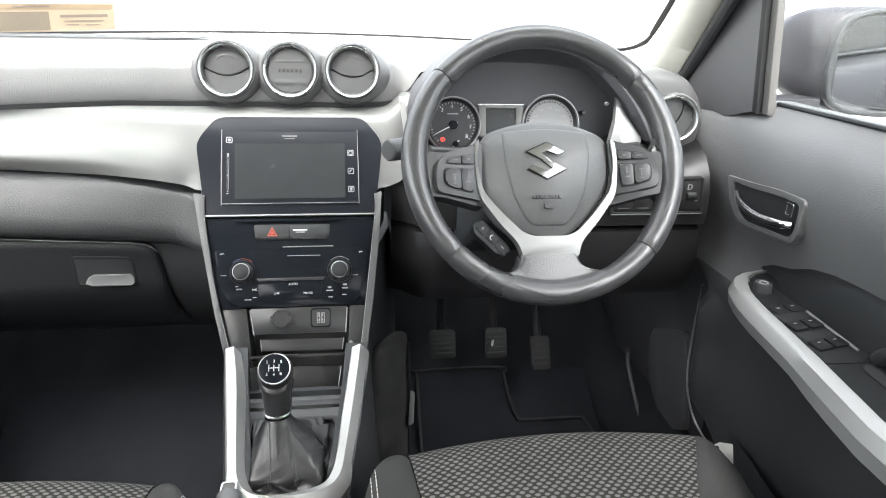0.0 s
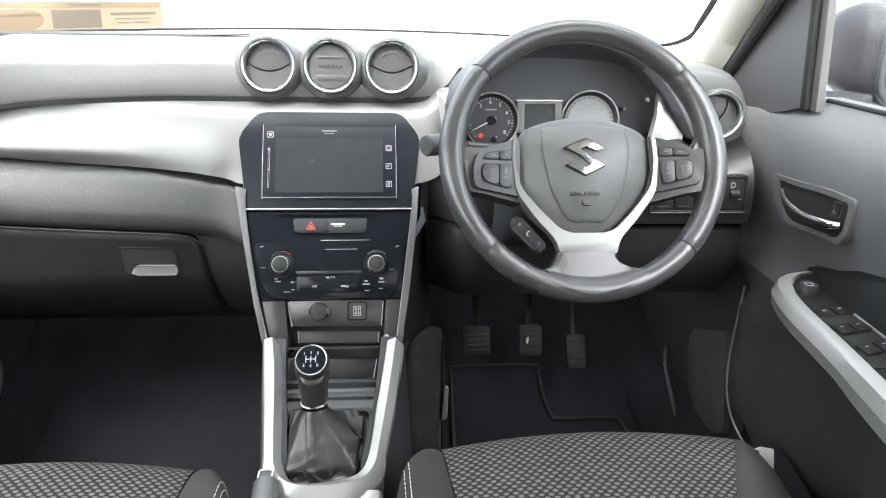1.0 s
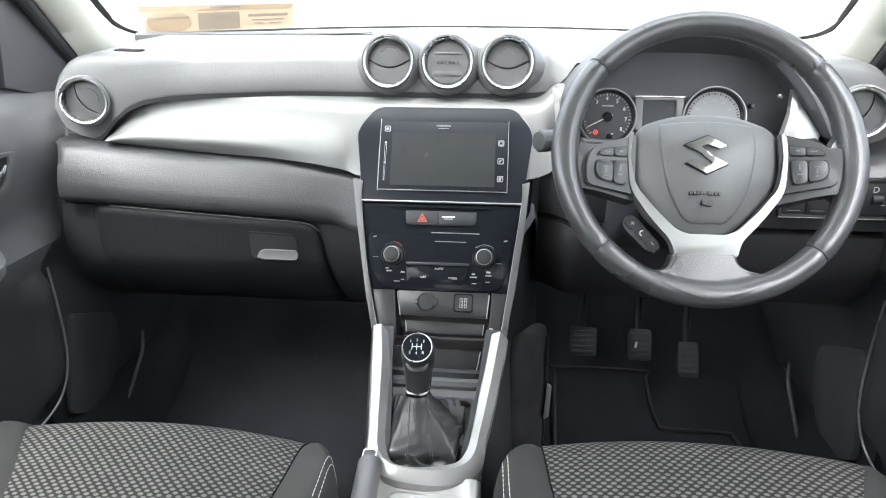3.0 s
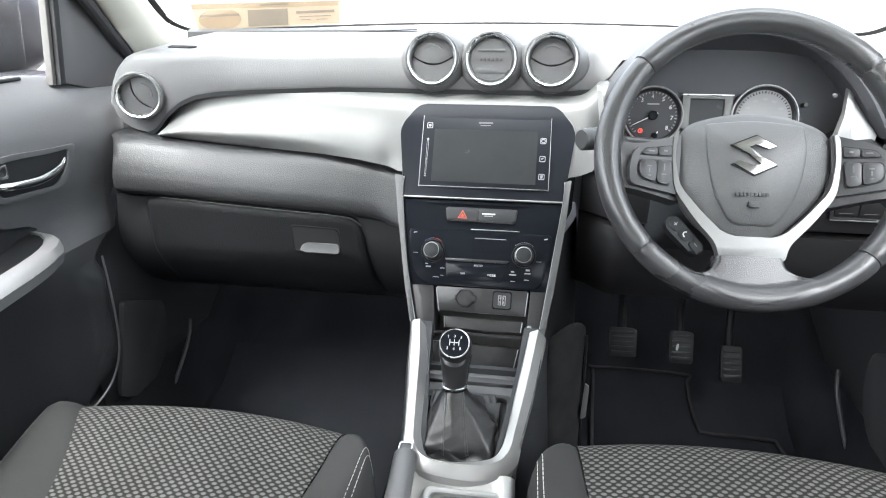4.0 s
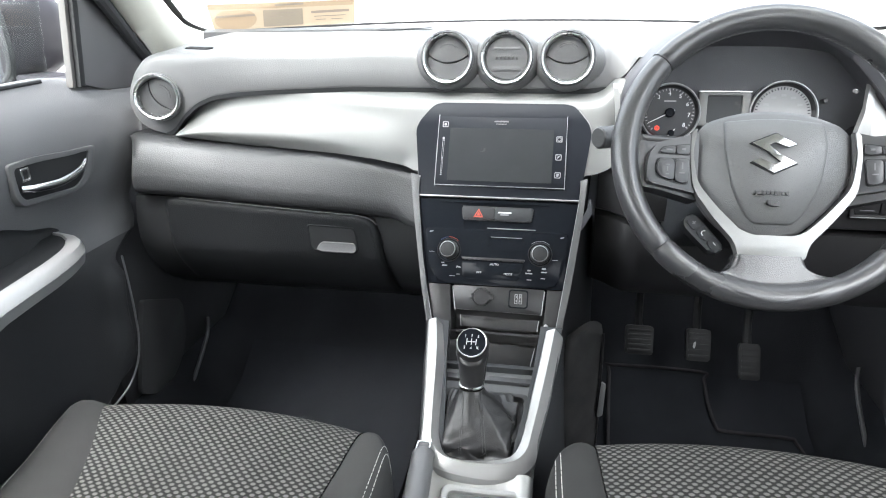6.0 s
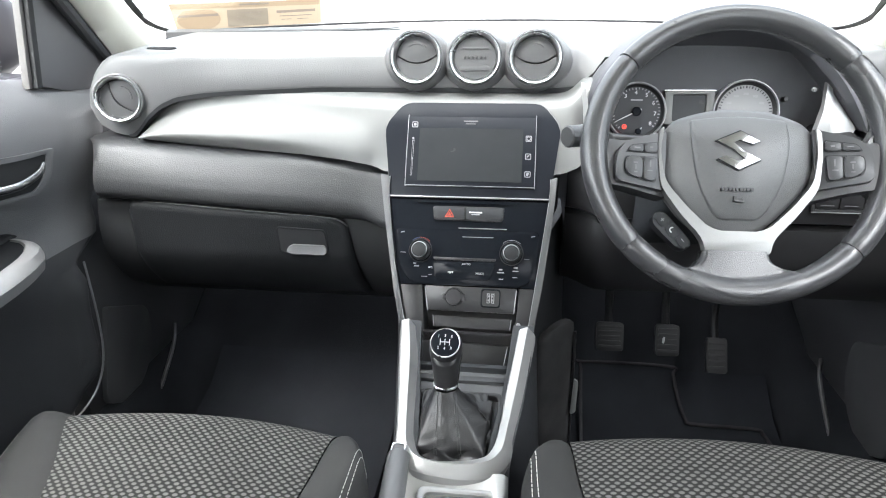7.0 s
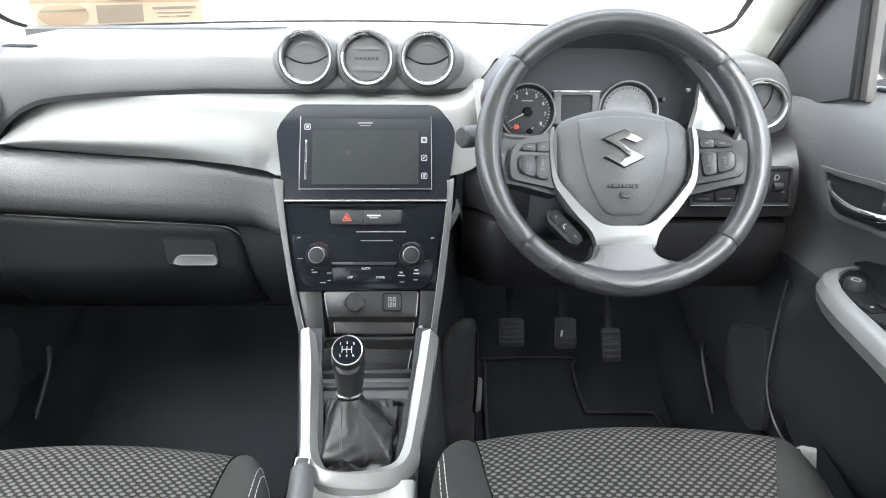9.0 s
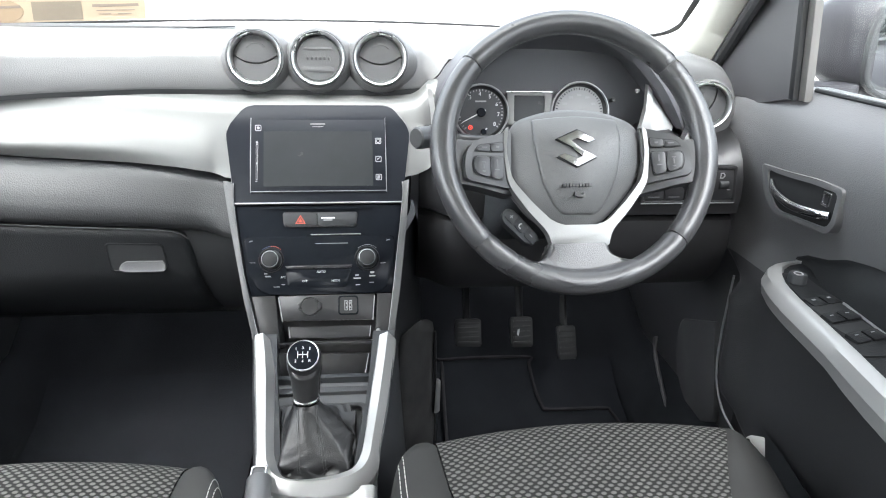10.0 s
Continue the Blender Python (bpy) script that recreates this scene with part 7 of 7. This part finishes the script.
mirror(1)

# ---- footwells ----
for s in (-1, 1):
    rows = []
    for i in range(14):
        y = lerp(0.875, 1.42, i / 13)
        rows.append([(s * 0.735, y, 0.10), (s * 0.700, y, 0.14), (s * lerp(0.700, 0.66, i / 13), y, 0.30), (s * lerp(0.704, 0.660, i / 13), y, 0.43), (s * lerp(0.730, 0.72, i / 13), y, 0.50), (s * 0.730, y, 0.62), (s * 0.730, y, 0.752), (s * 0.735, y, 0.752)])
    ob = part("kick_panel", grid(rows, close=True, cap=True), M_DOORLOW, sharp=60)
    tagged(ob, "black kick panel at the side of the footwell", "kick panel", kind="structure")
    plate = rounded([(0.9605, 0.348), (1.080, 0.291), (1.074, 0.219), (1.043, 0.167), (0.972, 0.1285), (0.900, 0.172)], [0.01, 0.02, 0.03, 0.03, 0.03, 0.02])
    ob = part("kick_plate", prism([(y * s, z) for y, z in plate], 0.0, 0.010, 0.004, 3), M_VENT, None, "", Matrix(((0, 0, -s, s * 0.694), (s, 0, 0, 0), (0, 1, 0, 0), (0, 0, 0, 1))))
    tagged(ob, "raised black plastic plate on the footwell side", "kick panel", kind="structure")
    # tube covers only the stretch where the seal shows a bright streak
    seal = part("sill_seal", tube(catmull([(s * 0.664, 1.128, 0.222), (s * 0.661, 1.116, 0.200), (s * 0.660, 1.100, 0.180), (s * 0.660, 1.060, 0.145), (s * 0.660, 1.020, 0.116), (s * 0.664, 0.99, 0.100)], 6), 0.0042, 10), M_POD)
    tagged(seal, "black glossy rubber seal round the door opening", "seal", kind="structure")
mat = thing("floor_mat", (0.35, 1.0, 0.06), "black driver's floor mat with cut-out by the pedals", "floor mat")
rows = []
for y, z in ((0.55, 0.036), (0.95, 0.040), (1.05, 0.050), (1.12, 0.068), (1.20, 0.122)):
    rows.append([(x, y, z + 0.006) for x in (0.165, 0.25, 0.34, 0.40, 0.50, 0.58, 0.60)])
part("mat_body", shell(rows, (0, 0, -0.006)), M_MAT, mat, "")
edge = [(0.205, 0.70, 0.048), (0.212, 1.0, 0.055), (0.219, 1.19, 0.125), (0.225, 1.205, 0.135), (0.405, 1.205, 0.135), (0.412, 1.19, 0.125), (0.415, 1.15, 0.100), (0.425, 1.105, 0.076), (0.440, 1.095, 0.072), (0.555, 1.093, 0.071), (0.570, 1.08, 0.068), (0.582, 1.03, 0.058), (0.588, 0.90, 0.052)]
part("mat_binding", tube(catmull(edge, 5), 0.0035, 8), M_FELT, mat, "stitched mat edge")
mat2 = thing("floor_mat", (-0.37, 1.0, 0.06), "black passenger floor mat", "floor mat")
rows = [[(-x, y, z) for x, y, z in r] for r in rows]
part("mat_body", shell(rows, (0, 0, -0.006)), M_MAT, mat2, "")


def pedal(x, y, z, w, h, lean, name, label, dot=False):
    root = thing(name, (x, y, z), label, "pedal", "pedals")
    m = pose(x, y, z, 90 - lean)
    part("pad", prism(rounded(box2(w, h), 0.008), -0.008, 0.006, 0.002), M_RUBBER, root, "black rubber pad", m)
    for i in range(5):
        part("rib", prism(rounded(box2(w * 0.8, h * 0.08, 0, h * (i - 2) * 0.17), 0.001), 0.005, 0.0085, 0.001), M_RUBBER, root, "", m)
    part("arm", tube(catmull([(x, y + 0.012, z), (x, y + 0.05, z + 0.08), (x, y + 0.05, z + 0.30)], 5), 0.008, 8), M_RUBBER, root, "black steel arm")
    if dot:
        part("bright_spot", prism(rounded([(-0.011, -0.004), (-0.009, 0.005), (-0.005, 0.007), (-0.006, -0.002), (-0.008, -0.007)], 0.001), 0.008, 0.0095), M_SILVERD, root, "small bright spot", m)


pedal(0.258, 1.10, 0.262, 0.052, 0.055, 25, "clutch_pedal", "black rubber clutch pedal")
pedal(0.366, 1.10, 0.260, 0.044, 0.060, 25, "brake_pedal", "black rubber brake pedal with a bright spot", True)
pedal(0.461, 1.10, 0.232, 0.038, 0.068, 30, "accelerator_pedal", "black rubber accelerator pedal")
# carpeted tunnel trim with its pale clip
tun = thing("tunnel_trim", (0.16, 0.9, 0.06), "black trim on the tunnel beside the pedals with a pale clip", "trim")
rows = []
for i in range(9):
    t = i / 8
    x, y = lerp(0.112, 0.171, t), lerp(0.850, 0.900, smooth(t)) - 0.012 * math.sin(math.pi * t)
    rows.append([(x, y + 0.006, 0.405 - 0.02 * (2 * t - 1) ** 2), (x, y, 0.395 - 0.02 * (2 * t - 1) ** 2), (x - 0.002, y - 0.004, 0.35), (x, y - 0.004, 0.28), (x + 0.002, y + 0.004, 0.20), (x + 0.004, y + 0.02, 0.06)])
part("trim_face", shell(rows, (0, 0.02, 0)), M_FELT, tun, "", sharp=60)
part("trim_edge", tube(catmull([(0.172, 0.896, 0.385), (0.173, 0.893, 0.33), (0.174, 0.897, 0.25), (0.177, 0.92, 0.15)], 6), 0.0022, 8), M_RUBBER, tun, "black edge piping")
part("clip", prism(rounded([(-0.005, -0.035), (0.004, -0.030), (0.005, 0.030), (-0.002, 0.035)], 0.003), 0, 0.004, 0.001), M_SILVERD, tun, "pale metal clip", Matrix(((1, 0, 0, 0.1775), (0, 0, -1, 0.893), (0, 1, 0, 0.2640), (0, 0, 0, 1))))

# ---- dealer card on the dash top by the windscreen ----
card = thing("dealer_card", (-0.465, 1.25, 0.83), "tan printed card leaning against the windscreen base", "card")
a0, a1 = Vector((-0.611, 1.245, 0.8195)), Vector((-0.323, 1.270, 0.8290))
xa = (a1 - a0).normalized()
xl = (a1 - a0).length
upv = Vector((0.0, 0.10, 1.0)).normalized()
nv = xa.cross(upv).normalized()
CARD = Matrix((((xa.x), upv.x, nv.x, a0.x), (xa.y, upv.y, nv.y, a0.y), (xa.z, upv.z, nv.z, a0.z), (0, 0, 0, 1)))
H = 0.050
part("sheet", prism([(0, 0), (xl, 0.002), (xl + 0.002, H - 0.004), (-0.012, H)], -0.001, 0.0), M_CARDPALE, card, "pale tan paper", CARD)
part("top_strip", prism([(-0.010, H - 0.011), (xl * 0.99, H - 0.014), (xl, H - 0.005), (-0.0115, H - 0.001)], 0.0, 0.0004), M_CARD, card, "", CARD)
part("round_panel", prism([(xl * 0.16 + 0.044 * math.cos(a), max(0.001, min(0.036, 0.019 + 0.021 * math.sin(a)))) for a in [2 * math.pi * i / 40 for i in range(40)]], 0.0, 0.0006), M_CARD, card, "tan round panel", CARD)
part("grey_panel", prism([(xl * 0.36, 0.003), (xl * 0.64, 0.004), (xl * 0.64, 0.034), (xl * 0.36, 0.034)], 0.0, 0.0006), M_CARDGREY, card, "brown panel", CARD)
part("title_bar", prism([(xl * 0.02, 0.0235), (xl * 0.30, 0.0240), (xl * 0.30, 0.0285), (xl * 0.02, 0.0275)], 0.0006, 0.0010), M_CARDINK, card, "dark printed bar", CARD)
part("title_bar", prism([(xl * 0.70, 0.0240), (xl * 0.965, 0.0245), (xl * 0.965, 0.0290), (xl * 0.70, 0.0285)], 0.0, 0.0006), M_CARDINK, card, "dark printed bar", CARD)
for x, w, y, h in ((0.42, 0.18, 0.027, 0.0012), (0.40, 0.20, 0.021, 0.0010), (0.41, 0.16, 0.015, 0.0010), (0.46, 0.10, 0.009, 0.0010), (0.72, 0.22, 0.0175, 0.0014), (0.73, 0.07, 0.0115, 0.0012), (0.84, 0.08, 0.0115, 0.0012), (0.45, 0.20, 0.041, 0.0030)):
    part("text_bar", prism([(xl * x, y), (xl * (x + w), y), (xl * (x + w), y + h), (xl * x, y + h)], 0.0006, 0.0010), M_CARDINK, card, "", CARD)
rest = thing("under_card_strip", (-0.46, 1.25, 0.815), "tapering dark grey strip under the card at the windscreen base", "strip")
rows = []
for i in range(21):
    t = i / 20
    p = lerp(Vector((-0.628, 1.235, 0.8045)), Vector((-0.17, 1.285, 0.8205)), t)
    h = 0.0005 + 0.0175 * (1 - t) ** 0.9
    rows.append([p + Vector((0, -0.006, 0)), p + Vector((0, -0.005, h * 0.7)), p + Vector((0, 0.008, h)), p + Vector((0, 0.02, 0))])
part("strip_seal", tube([Vector(r[0]) + Vector((0, -0.001, 0.0004)) for r in rows], 0.0022, 8, taper=lambda t: 1 - 0.6 * t), M_RUBBER, rest, "black lower seal")
part("strip_body", grid(rows, close=True, cap=True), M_VENT, rest, "")
